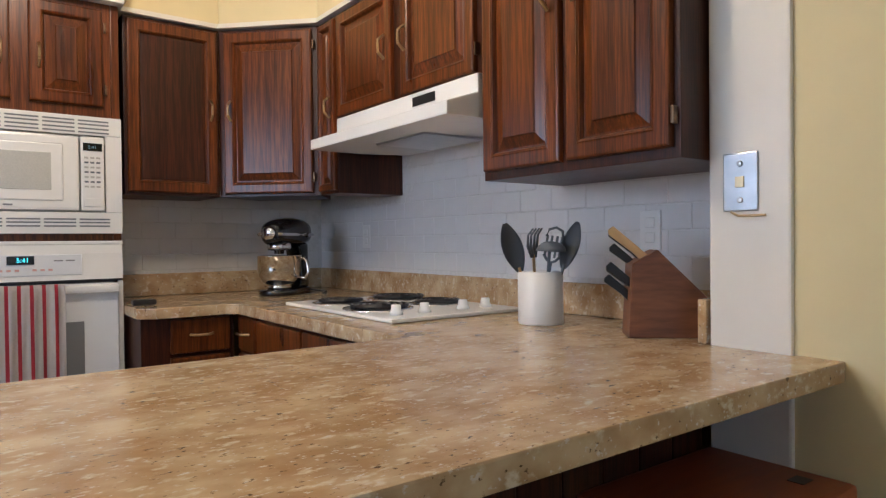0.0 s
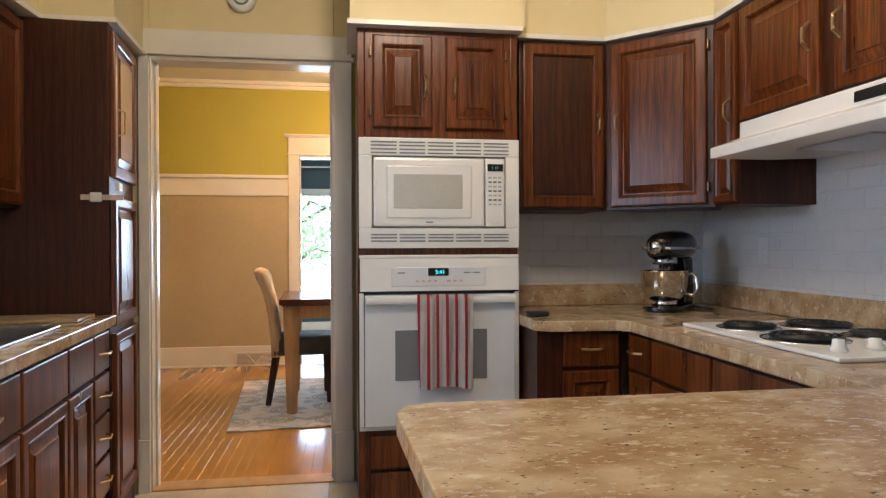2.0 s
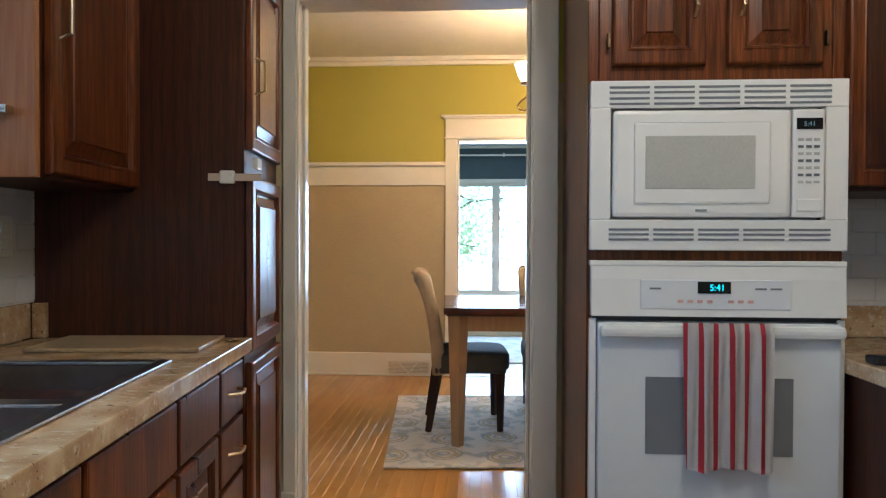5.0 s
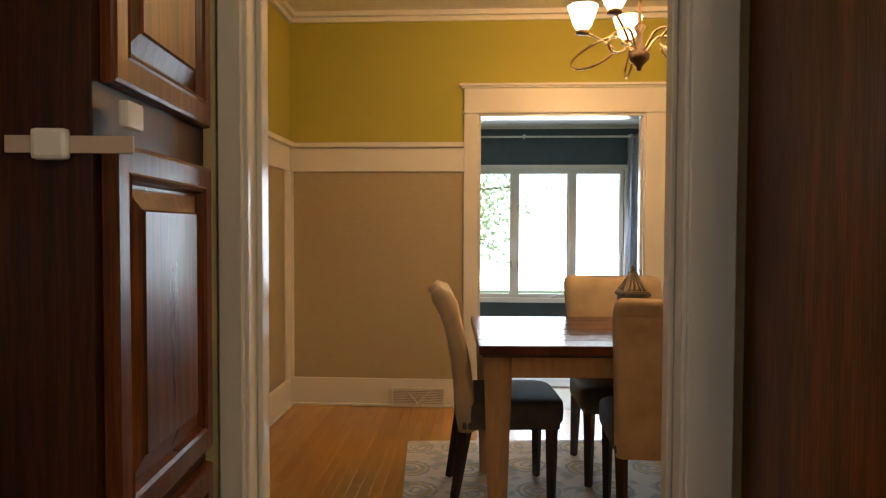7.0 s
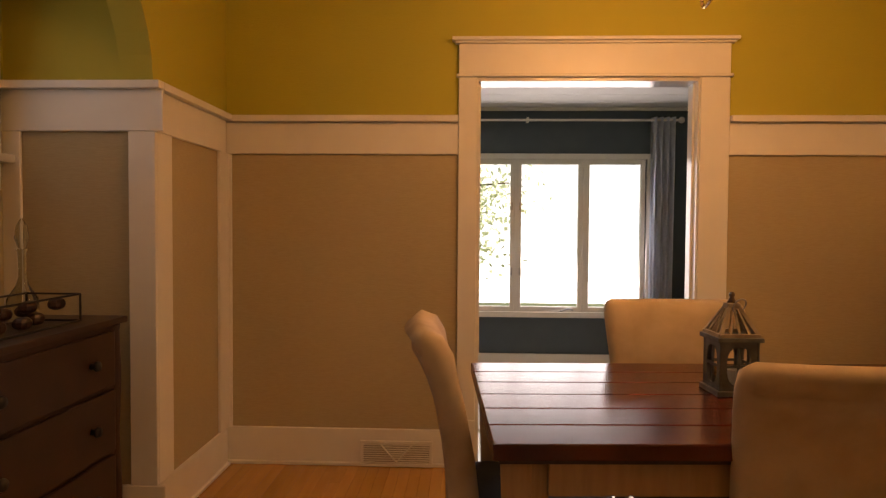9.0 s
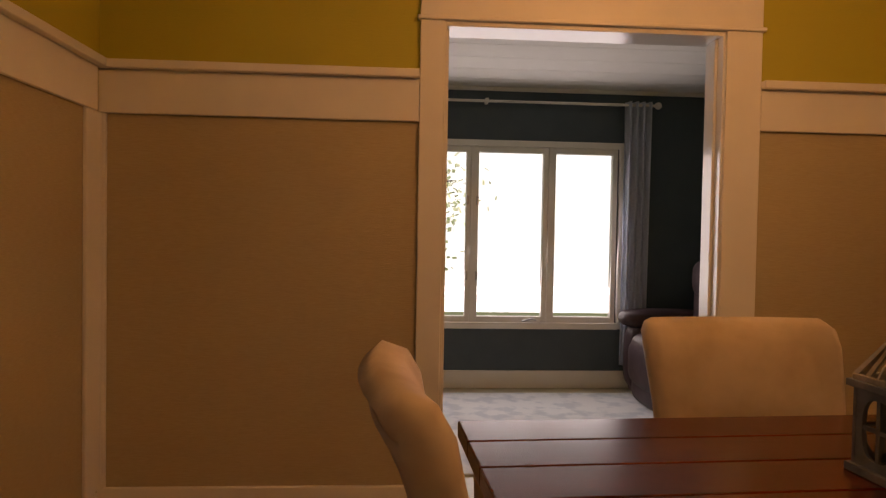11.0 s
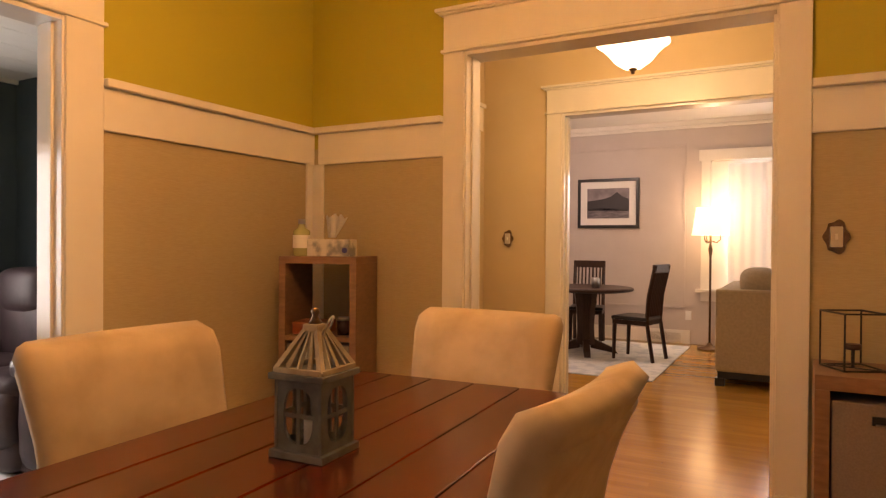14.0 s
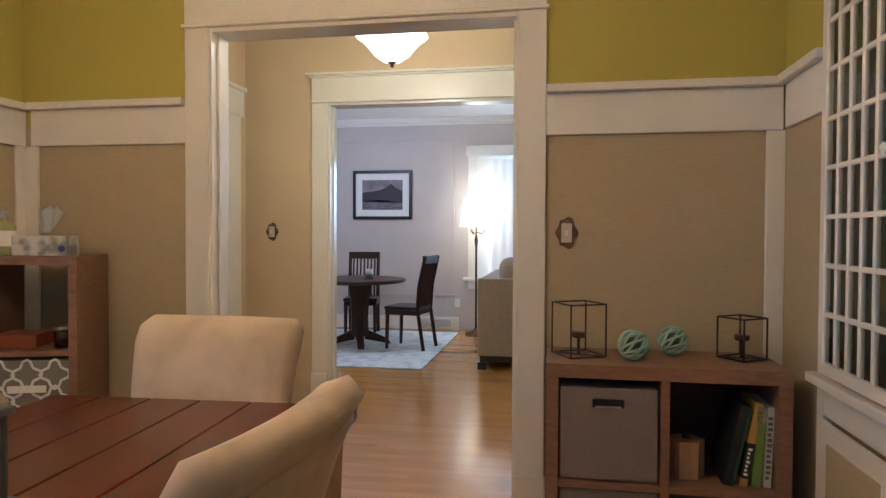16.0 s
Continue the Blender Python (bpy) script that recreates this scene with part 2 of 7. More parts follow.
M_BIN = mat("mauve_fabric_bin", (0.22, 0.185, 0.175), 0.9, alt=(0.19, 0.16, 0.15), scale=150, bump=0.2)
def medallion_rug():
    """Cream pile with rings of taupe and gold, and a faded floral scatter."""
    m = mat("patterned_rug", (0.66, 0.62, 0.53), 0.95, alt=(0.40, 0.41, 0.37), scale=11, detail=4, contrast=(0.50, 0.62), bump=0.3)
    n, l = m.node_tree.nodes, m.node_tree.links
    b = n["Principled BSDF"]
    base = b.inputs["Base Color"].links[0].from_socket
    tc, vo = n.new("ShaderNodeTexCoord"), n.new("ShaderNodeTexVoronoi")
    vo.voronoi_dimensions = "2D"
    vo.inputs["Scale"].default_value, vo.inputs["Randomness"].default_value = 3.1, 0.25
    nz, add = n.new("ShaderNodeTexNoise"), n.new("ShaderNodeMath")
    nz.inputs["Scale"].default_value = 40
    add.operation = "MULTIPLY_ADD"
    add.inputs[1].default_value = 0.10
    l.new(tc.outputs["Object"], vo.inputs["Vector"])
    l.new(tc.outputs["Object"], nz.inputs["Vector"])
    l.new(nz.outputs[0], add.inputs[0])
    l.new(vo.outputs["Distance"], add.inputs[2])
    for mid, half, colour in ((0.36, 0.025, (0.30, 0.31, 0.29, 1)), (0.27, 0.035, (0.42, 0.35, 0.17, 1)), (0.14, 0.02, (0.30, 0.32, 0.32, 1))):
        cmp_, mx_ = n.new("ShaderNodeMath"), n.new("ShaderNodeMix")
        cmp_.operation = "COMPARE"
        cmp_.inputs[1].default_value, cmp_.inputs[2].default_value = mid, half
        sc = n.new("ShaderNodeMath")
        sc.operation = "MULTIPLY"
        sc.inputs[1].default_value = 0.75
        mx_.data_type = "RGBA"
        mx_.inputs[7].default_value = colour
        l.new(add.outputs[0], cmp_.inputs[0])
        l.new(cmp_.outputs[0], sc.inputs[0])
        l.new(sc.outputs[0], mx_.inputs[0])
        l.new(base, mx_.inputs[6])
        base = mx_.outputs[2]
    l.new(base, b.inputs["Base Color"])
    return m


M_RUG = medallion_rug()
M_RUG2 = mat("pale_blue_rug", (0.62, 0.64, 0.64), 0.95, alt=(0.47, 0.51, 0.54), scale=7, detail=5, contrast=(0.48, 0.6), bump=0.3)
M_SUNWALL = mat("slate_blue_wall", (0.062, 0.090, 0.105), 0.6, alt=(0.056, 0.082, 0.097), scale=5, bump=0.06)
M_SUNFLOOR = mat("olive_sheet_floor", (0.36, 0.34, 0.22), 0.35, alt=(0.40, 0.37, 0.25), scale=5)
M_CURTAIN = mat("grey_blue_curtain", (0.76, 0.82, 0.90), 0.9, alt=(0.68, 0.74, 0.82), scale=40, bump=0.1)
M_LEATHER = mat("plum_leather", (0.058, 0.034, 0.037), 0.45, spec=0.35, alt=(0.040, 0.024, 0.026), scale=10, bump=0.35)
M_LIVWALL = mat("mauve_wall_paint", (0.56, 0.50, 0.46), 0.7, alt=(0.54, 0.48, 0.44), scale=4, bump=0.06)
M_HALLWALL = mat("warm_hall_paint", (0.62, 0.50, 0.32), 0.7, alt=(0.60, 0.48, 0.30), scale=4, bump=0.06)
M_GLASSY = glass("window_glass")
M_DIM = glass("cabinet_glass", 0.02, (0.85, 0.9, 0.88))
M_LAMPGLASS = mat("lit_frosted_glass", (0.9, 0.85, 0.75), 0.4, emit=(1.0, 0.78, 0.48), power=9)
M_HALLGLASS = mat("lit_hall_bowl", (0.9, 0.85, 0.75), 0.4, emit=(1.0, 0.84, 0.60), power=7)
M_SHADE = mat("lit_lamp_shade", (0.85, 0.75, 0.55), 0.8, emit=(1.0, 0.80, 0.50), power=2.4)
M_BRONZE = mat("antique_bronze", (0.20, 0.13, 0.08), 0.35, 1.0, alt=(0.12, 0.08, 0.05), scale=30)
M_SOFA = mat("tan_sofa_fabric", (0.36, 0.30, 0.22), 0.9, alt=(0.32, 0.265, 0.19), scale=40, bump=0.05)
# weak emission in the sheer stands in for daylight shining through it
M_SHEER_GLOW = mat("sheer_curtain", (0.85, 0.85, 0.85), 0.9, emit=(0.9, 0.95, 1.0), power=0.15)
M_RED_WOOD = mat("cherry_stool", (0.22, 0.055, 0.018), 0.4, alt=(0.28, 0.075, 0.025), scale=7, stretch=(1, 9, 1))
M_CROCK = mat("white_crock", (0.78, 0.77, 0.74), 0.35)
M_BLOCK = mat("walnut_block", (0.12, 0.045, 0.02), 0.45, alt=(0.20, 0.08, 0.035), scale=9, stretch=(1, 1, 6))
M_GREY_SIL = mat("grey_silicone", (0.12, 0.135, 0.15), 0.42)
M_LIGHTWOOD = mat("beech", (0.55, 0.36, 0.16), 0.5, alt=(0.48, 0.30, 0.13), scale=12, stretch=(1, 1, 6))
M_PAPER = mat("paper", (0.82, 0.81, 0.78), 0.9)
M_SPRING = mat("celadon_glaze", (0.36, 0.54, 0.40), 0.18, alt=(0.46, 0.62, 0.50), scale=20)
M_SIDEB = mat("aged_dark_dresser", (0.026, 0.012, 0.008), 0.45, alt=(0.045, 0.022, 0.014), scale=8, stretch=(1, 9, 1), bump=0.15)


# ---- building helpers ----
def mesh_from(bm, name, material):
    me = bpy.data.meshes.new(name)
    bm.to_mesh(me)
    bm.free()
    me.materials.append(material)
    return me


def part(name, bm, material, parent=None, label="", smooth=False):
    me = mesh_from(bm, name, material)
    if smooth:
        for p in me.polygons:
            p.use_smooth = True
    ob = new(name, me)
    ob.parent = parent
    return tagged(ob, label)


def add_box(bm, x0, x1, y0, y1, z0, z1, bevel=0.0, seg=2):
    made = bmesh.ops.create_cube(bm, size=1)["verts"]
    for v in made:
        v.co = Vector(((x0 + x1) / 2 + v.co.x * (x1 - x0), (y0 + y1) / 2 + v.co.y * (y1 - y0), (z0 + z1) / 2 + v.co.z * (z1 - z0)))
    if bevel:
        edges = list({e for v in made for e in v.link_edges})
        bmesh.ops.bevel(bm, geom=edges, offset=bevel, segments=seg, profile=0.6, affect="EDGES")
    return bm


def boxes(*rows, bevel=0.0, seg=2):
    bm = bmesh.new()
    for r in rows:
        add_box(bm, *r, bevel=bevel, seg=seg)
    return bm


def lathe(profile, steps=28, centre=(0, 0)):
    """A turned solid from (radius, height) pairs."""
    bm = bmesh.new()
    rings = []
    for r, z in profile:
        rings.append([bm.verts.new((centre[0] + max(r, 1e-4) * math.cos(2 * math.pi * k / steps), centre[1] + max(r, 1e-4) * math.sin(2 * math.pi * k / steps), z)) for k in range(steps)])
    for a, b in zip(rings, rings[1:]):
        for k in range(steps):
            bm.faces.new((a[k], a[(k + 1) % steps], b[(k + 1) % steps], b[k]))
    bm.faces.new(rings[0][::-1])
    bm.faces.new(rings[-1])
    bmesh.ops.recalc_face_normals(bm, faces=bm.faces)
    return bm


def tube(points, radius, steps=8, bm=None):
    """A round bar along points."""
    bm = bm or bmesh.new()
    pts = [Vector(p) for p in points]
    rings = []
    for i, p in enumerate(pts):
        d = (pts[min(i + 1, len(pts) - 1)] - pts[max(i - 1, 0)]).normalized()
        side = d.cross(Vector((0.13, 0.21, 1)) if abs(d.z) < 0.95 else Vector((1, 0.1, 0))).normalized()
        up = side.cross(d)
        r = radius[i] if isinstance(radius, (list, tuple)) else radius
        rings.append([bm.verts.new(p + r * (side * math.cos(2 * math.pi * k / steps) + up * math.sin(2 * math.pi * k / steps))) for k in range(steps)])
    for a, b in zip(rings, rings[1:]):
        for k in range(steps):
            bm.faces.new((a[k], a[(k + 1) % steps], b[(k + 1) % steps], b[k]))
    bm.faces.new(rings[0][::-1])
    bm.faces.new(rings[-1])
    bmesh.ops.recalc_face_normals(bm, faces=bm.faces)
    return bm


def eased(points, n=5):
    """A smooth path through points."""
    pts = [Vector(p) for p in points]
    out = []
    for i in range(len(pts) - 1):
        a, b, c, d = pts[max(i - 1, 0)], pts[i], pts[i + 1], pts[min(i + 2, len(pts) - 1)]
        for k in range(n):
            t = k / n
            out.append(0.5 * (2 * b + (c - a) * t + (2 * a - 5 * b + 4 * c - d) * t * t + (3 * b - a - 3 * c + d) * t ** 3))
    return out + [pts[-1]]


def prism(outline, lo, hi, axis="z", bevel=0.0):
    """A flat outline pushed along an axis."""
    bm = bmesh.new()
    put = {"z": lambda a, b, c: (a, b, c), "y": lambda a, b, c: (a, c, b), "x": lambda a, b, c: (c, a, b)}[axis]
    low = [bm.verts.new(put(a, b, lo)) for a, b in outline]
    top = [bm.verts.new(put(a, b, hi)) for a, b in outline]
    n = len(outline)
    bm.faces.new(low)
    bm.faces.new(top[::-1])
    for k in range(n):
        bm.faces.new((low[k], top[k], top[(k + 1) % n], low[(k + 1) % n]))
    bmesh.ops.recalc_face_normals(bm, faces=bm.faces)
    if bevel:
        bmesh.ops.bevel(bm, geom=list(bm.edges), offset=bevel, segments=2, profile=0.6, affect="EDGES")
    return bm


def blob(cx, cy, cz, sx, sy, sz, power=0.6, seg=24, rows=14):
    """A cushion-like rounded box."""
    bm = bmesh.new()
    bmesh.ops.create_uvsphere(bm, u_segments=seg, v_segments=rows, radius=1)
    for v in bm.verts:
        c = [math.copysign(abs(q) ** power, q) for q in v.co]
        v.co = Vector((cx + c[0] * sx, cy + c[1] * sy, cz + c[2] * sz))
    return bm


def loops(x0, x1, z0, z1, steps, close=True):
    """Nested rectangles on a face that looks along -y, one for each (inset, y), joined into one moulded sheet."""
    bm = bmesh.new()
    rings = []
    for d, y in steps:
        rings.append([bm.verts.new((a, y, c)) for a, c in ((x0 + d, z0 + d), (x1 - d, z0 + d), (x1 - d, z1 - d), (x0 + d, z1 - d))])
    for a, b in zip(rings, rings[1:]):
        for k in range(4):
            bm.faces.new((a[k], a[(k + 1) % 4], b[(k + 1) % 4], b[k]))
    if close:
        bm.faces.new(rings[-1])
    bmesh.ops.recalc_face_normals(bm, faces=bm.faces)
    return bm


def thing(name, m, label, category, group=""):
    ob = new(name)
    ob.matrix_basis = m
    ob.empty_display_size = 0.1
    return tagged(ob, label, category, group)


def setting(name, bm, material, label, category="structure"):
    return tagged(part(name, bm, material), label, category, kind="structure")


# ---- the shell ----
N, E, S, W = 4.68, 2.48, 1.41, -1.50          # dining room faces
OP_L, OP_R, OP_T = -0.14, 1.03, 2.10           # opening to the sunroom
EO_N, EO_S, EO_T = 3.70, 2.305, 2.21           # opening to the hall
D_L, D_R, D_T = -0.60, 0.275, 2.11             # kitchen doorway
CEIL = 2.82
KW, KE, KN, KP = -1.36, 2.17, 1.13, 1.92                 # kitchen walls

setting("wall_north", boxes((-2.3, OP_L, N, N + 0.14, 0, CEIL), (OP_R, 2.62, N, N + 0.14, 0, CEIL), (OP_L, OP_R, N, N + 0.14, OP_T, CEIL)), M_WAINS,
        "beige and chartreuse dining room wall with cased opening", "wall")
setting("wall_east", boxes((E, E + 0.14, 1.0, EO_S, 0, CEIL), (E, E + 0.14, EO_N, N, 0, CEIL), (E, E + 0.14, EO_S, EO_N, EO_T, CEIL)), M_WAINS,
        "beige and chartreuse wall with wide cased opening", "wall")
setting("wall_south", boxes((-2.3, D_L, 1.30, S, 0, CEIL), (D_R, 0.95, 1.30, S, 0, CEIL), (D_L, D_R, 1.30, S, D_T, CEIL), (0.95, 2.62, KN + 0.004, 1.26, 0, CEIL)), M_WAINS,
        "painted wall between kitchen and dining room", "wall")
# the west wall with its arched alcove
arch = [(1.41, 0.0), (1.75, 0.0), (1.75, 1.92)]
for k in range(1, 24):
    a = math.pi * k / 24
    arch.append((2.7975 - 1.0475 * math.cos(a), 1.92 + 0.66 * math.sin(a)))
arch += [(3.845, 1.92), (3.845, 0.0), (N, 0.0), (N, CEIL), (1.41, CEIL)]
setting("wall_west", prism(arch, W - 0.14, W, "x"), M_WAINS, "beige and chartreuse wall with arched alcove", "wall")
setting("wall_alcove_side", boxes((-2.14, W - 0.14, 3.845, 3.95, 0, CEIL)), M_WAINS, "green and beige side wall of the alcove", "wall")
setting("wall_alcove_end", boxes((-2.14, W - 0.14, 1.64, 1.75, 0, CEIL)), M_WAINS, "green and beige end wall of the alcove", "wall")
setting("wall_alcove_back", boxes((-2.28, -2.14, 1.64, 3.95, 0, 1.62), (-2.28, -2.14, 1.64, 2.05, 1.62, 2.3), (-2.28, -2.14, 3.72, 3.95, 1.62, 2.3), (-2.28, -2.14, 1.64, 3.95, 2.3, CEIL)),
        M_WAINS, "alcove wall under the small paned window", "wall")
setting("ceiling_dining", boxes((-2.3, 2.62, 1.30, N + 0.14, CEIL, CEIL + 0.1)), M_CEIL, "off-white plaster dining ceiling", "ceiling")
setting("crown_moulding", boxes((W, E, N - 0.06, N, 2.785, 2.82), (W, E, N - 0.03, N, 2.75, 2.785), (E - 0.06, E, S, N - 0.06, 2.785, 2.82), (E - 0.03, E, S, N - 0.03, 2.75, 2.785),
        (W, W + 0.06, S, N - 0.06, 2.785, 2.82), (W, W + 0.03, S, N - 0.03, 2.75, 2.785), (W, E, S, S + 0.06, 2.785, 2.82), bevel=0.006), M_TRIM, "painted white crown moulding", "trim")


def rail_run(name, rows):
    """Plate rail: a flat board with a projecting cap. rows: x0, x1, y0, y1, out direction."""
    bm = bmesh.new()
    for x0, x1, y0, y1, d in rows:
        for z0, z1, deep in ((1.69, 1.862, 0.018), (1.862, 1.895, 0.05), (0.0, 0.20, 0.02), (0.0, 0.018, 0.034)):
            if d == "s":
                add_box(bm, x0, x1, y0 - deep, y0, z0, z1, 0.003, 1)
            elif d == "w":
                add_box(bm, x0 - deep, x0, y0, y1, z0, z1, 0.003, 1)
            elif d == "e":
                add_box(bm, x0, x0 + deep, y0, y1, z0, z1, 0.003, 1)
            else:
                add_box(bm, x0, x1, y0, y0 + deep, z0, z1, 0.003, 1)
    return setting(name, bm, M_TRIM, "white painted plate rail and baseboard", "trim")


rail_run("trim_north", [(W, OP_L - 0.10, N, N, "s"), (OP_R + 0.155, E, N, N, "s")])
rail_run("trim_east", [(E, E, EO_N + 0.118, N - 0.055, "w"), (E, E, 1.27, EO_S - 0.118, "w")])
rail_run("trim_west", [(W, W, 3.845, N - 0.055, "e")])
rail_run("trim_alcove", [(-2.14, W + 0.05, 3.845, 3.845, "s")])
rail_run("trim_south", [(D_R + 0.11, 0.95, S, S, "n"), (2.04, E - 0.055, 1.26, 1.26, "n"), (-2.3, D_L - 0.11, S, S, "n")])


def stiles(name, rows):
    return setting(name, boxes(*rows, bevel=0.003, seg=1), M_TRIM, "white painted wall stiles", "trim")


stiles("trim_stiles_north", [(W, W + 0.03, N - 0.016, N, 0.2, 1.69), (E - 0.06, E, N - 0.016, N, 0.2, 1.69)])
stiles("trim_stiles_east", [(E - 0.016, E, N - 0.09, N - 0.016, 0.2, 1.69), (E - 0.016, E, 1.26, 1.33, 0.2, 1.69)])
stiles("trim_stiles_west", [(W, W + 0.016, 3.845, 3.985, 0.2, 1.69), (W, W + 0.016, N - 0.14, N - 0.016, 0.2, 1.69), (W - 0.10, W + 0.016, 3.829, 3.845, 0.2, 1.69), (-2.14, -2.06, 3.829, 3.845, 0.2, 1.69)])


def casing(name, a0, a1, top, wall, out, axis, w=0.105, head=0.175, left_w=None, right_w=None, cap=True):
    """Craftsman casing: flat legs, tall head board, thin fillet and projecting cap. axis: the one along which the opening runs."""
    lw, rw = left_w or w, right_w or w
    rows = [(a0 - lw, a0, 0.0, top, 0.022), (a1, a1 + rw, 0.0, top, 0.022), (a0 - lw - 0.012, a1 + rw + 0.012, top, top + 0.016, 0.034),
            (a0 - lw, a1 + rw, top + 0.016, top + head, 0.024)]
    if cap:
        rows += [(a0 - lw - 0.02, a1 + rw + 0.02, top + head, top + head + 0.012, 0.04), (a0 - lw - 0.035, a1 + rw + 0.035, top + head + 0.012, top + head + 0.03, 0.058)]
    rows += [(a0 - lw - 0.006, a0, 0.0, 0.26, 0.03), (a1, a1 + rw + 0.006, 0.0, 0.26, 0.03)]
    bm = bmesh.new()
    for p, q, z0, z1, deep in rows:
        lo, hi = sorted((wall, wall + out * deep))
        if axis == "x":
            add_box(bm, p, q, lo, hi, z0, z1, 0.003, 1)
        else:
            add_box(bm, lo, hi, p, q, z0, z1, 0.003, 1)
    return setting(name, bm, M_TRIM, "white painted craftsman door casing", "trim")


def jambs(name, a0, a1, top, w0, w1, axis, t=0.02):
    rows = [(a0, a0 + t, w0, w1, 0, top), (a1 - t, a1, w0, w1, 0, top), (a0 + t, a1 - t, w0, w1, top - t, top), (a0 + t, a0 + t + 0.012, w0 + 0.05, w1 - 0.04, 0, top - t),
            (a1 - t - 0.012, a1 - t, w0 + 0.05, w1 - 0.04, 0, top - t)]
    if axis == "y":
        rows = [(c, d, a, b, e, f) for a, b, c, d, e, f in rows]
    return setting(name, boxes(*rows, bevel=0.002, seg=1), M_JAMB, "glossy white door jambs", "trim")


casing("casing_sunroom", OP_L, OP_R, OP_T, N, -1, "x", left_w=0.10, right_w=0.155)
jambs("jamb_sunroom", OP_L - 0.012, OP_R + 0.012, OP_T, N - 0.01, N + 0.15, "x")
casing("casing_hall", EO_S, EO_N, EO_T, E, -1, "y", w=0.118, head=0.19)
jambs("jamb_hall", EO_S - 0.012, EO_N + 0.012, EO_T, E - 0.01, E + 0.15, "y")
casing("casing_kitchen_dining_side", D_L, D_R, D_T, S, 1, "x", w=0.10)
casing("casing_kitchen", D_L, D_R, D_T, 1.30, -1, "x", w=0.10, head=0.125, left_w=0.05, right_w=0.09, cap=False)
jambs("jamb_kitchen", D_L - 0.012, D_R + 0.012, D_T, 1.29, S + 0.01, "x")
setting("threshold", boxes((D_L, D_R, 1.285, 1.41, 0.0, 0.012), bevel=0.004), M_LIGHTWOOD, "worn wooden threshold strip", "floor")

# kitchen shell
setting("wall_kitchen_north", boxes((0.95, KE + 0.12, KN, KN + 0.004, 0, CEIL), (0.42, 0.95, 1.13, 1.29, 0, CEIL)), M_KWALL, "cream kitchen wall behind the cabinets", "wall")
setting("wall_kitchen_door", boxes((-1.5, D_L - 0.003, 1.294, 1.30, 0, CEIL), (D_R + 0.003, 0.36, 1.294, 1.30, 0, CEIL), (D_L, D_R, 1.294, 1.30, D_T, CEIL)), M_KWALL, "cream wall round the doorway", "wall")
setting("wall_kitchen_east", boxes((KE, KE + 0.12, -1.36, KN, 0, CEIL)), M_KWALL, "cream kitchen wall behind the cooktop", "wall")
setting("wall_post", boxes((KP, KE + 0.12, -1.545, -1.36, 0, CEIL), bevel=0.006), M_TRIM, "white painted wall end", "wall")
setting("wall_breakfast_east", boxes((KP + 0.012, KP + 0.16, -4.5, -1.545, 0, CEIL)), M_KWALL, "cream breakfast area wall", "wall")
setting("wall_kitchen_south", boxes((-1.5, -0.8, -4.6, -4.5, 0, CEIL), (1.2, 2.3, -4.6, -4.5, 0, CEIL), (-0.8, 1.2, -4.6, -4.5, 0, 0.95), (-0.8, 1.2, -4.6, -4.5, 2.25, CEIL)), M_KWALL, "cream wall with window behind", "wall")
setting("wall_kitchen_west", boxes((KW - 0.14, KW, -4.5, -1.25, 0, CEIL), (KW - 0.14, KW, 0.10, 1.30, 0, CEIL), (KW - 0.14, KW, -1.25, 0.10, 0, 1.14), (KW - 0.14, KW, -1.25, 0.10, 2.15, CEIL)), M_KWALL,
        "cream wall with window over the sink", "wall")
setting("ceiling_kitchen", boxes((-1.5, 2.3, -4.6, 1.30, CEIL, CEIL + 0.1)), M_CEIL, "cream kitchen ceiling", "ceiling")
# window over the sink
win = setting("window_1", boxes((KW, KW + 0.022, -1.36, -1.25, 1.10, 2.26), (KW, KW + 0.022, 0.10, 0.21, 1.10, 2.26), (KW, KW + 0.022, -1.25, 0.10, 2.15, 2.26), (KW, KW + 0.06, -1.38, 0.23, 1.105, 1.14), bevel=0.003), M_TRIM,
              "white casing of the window over the sink", "window")
part("window_frame", boxes((KW - 0.1, KW - 0.05, -1.25, 0.10, 1.14, 1.19), (KW - 0.1, KW - 0.05, -1.25, 0.10, 2.10, 2.15), (KW - 0.1, KW - 0.05, -1.25, -1.2, 1.19, 2.10), (KW - 0.1, KW - 0.05, 0.05, 0.10, 1.19, 2.10),
                            (KW - 0.1, KW - 0.05, -1.2, 0.05, 1.62, 1.66), bevel=0.003), M_TRIM, win)
pane = part("pane", boxes((KW - 0.078, KW - 0.074, -1.2, 0.05, 1.19, 2.10)), M_GLASSY, win)
pane.visible_shadow = False
# soffits over the cabinets
SOFF = [(0.355, 0.70), (1.10, 0.70), (1.10, 0.79), (1.50, 0.79), (1.83, 0.46), (1.83, -1.36), (KE, -1.36), (KE, KN), (0.355, KN)]
setting("soffit", prism(SOFF, 2.125, CEIL), M_KWALL, "cream soffit above the upper cabinets", "soffit")
setting("soffit_trim", prism([(x - (0.012 if x < 2.0 else 0), y - (0.014 if y < 1.0 else 0)) for x, y in SOFF], 2.105, 2.125), M_TRIM, "thin white trim under the soffit", "trim")
setting("soffit_west", prism([(KW, 0.33), (-0.905, 0.33), (-0.885, 0.815), (-0.60, 0.815), (-0.625, 1.29), (KW, 1.29)], 2.125, CEIL), M_KWALL, "cream soffit above the pantry", "soffit")
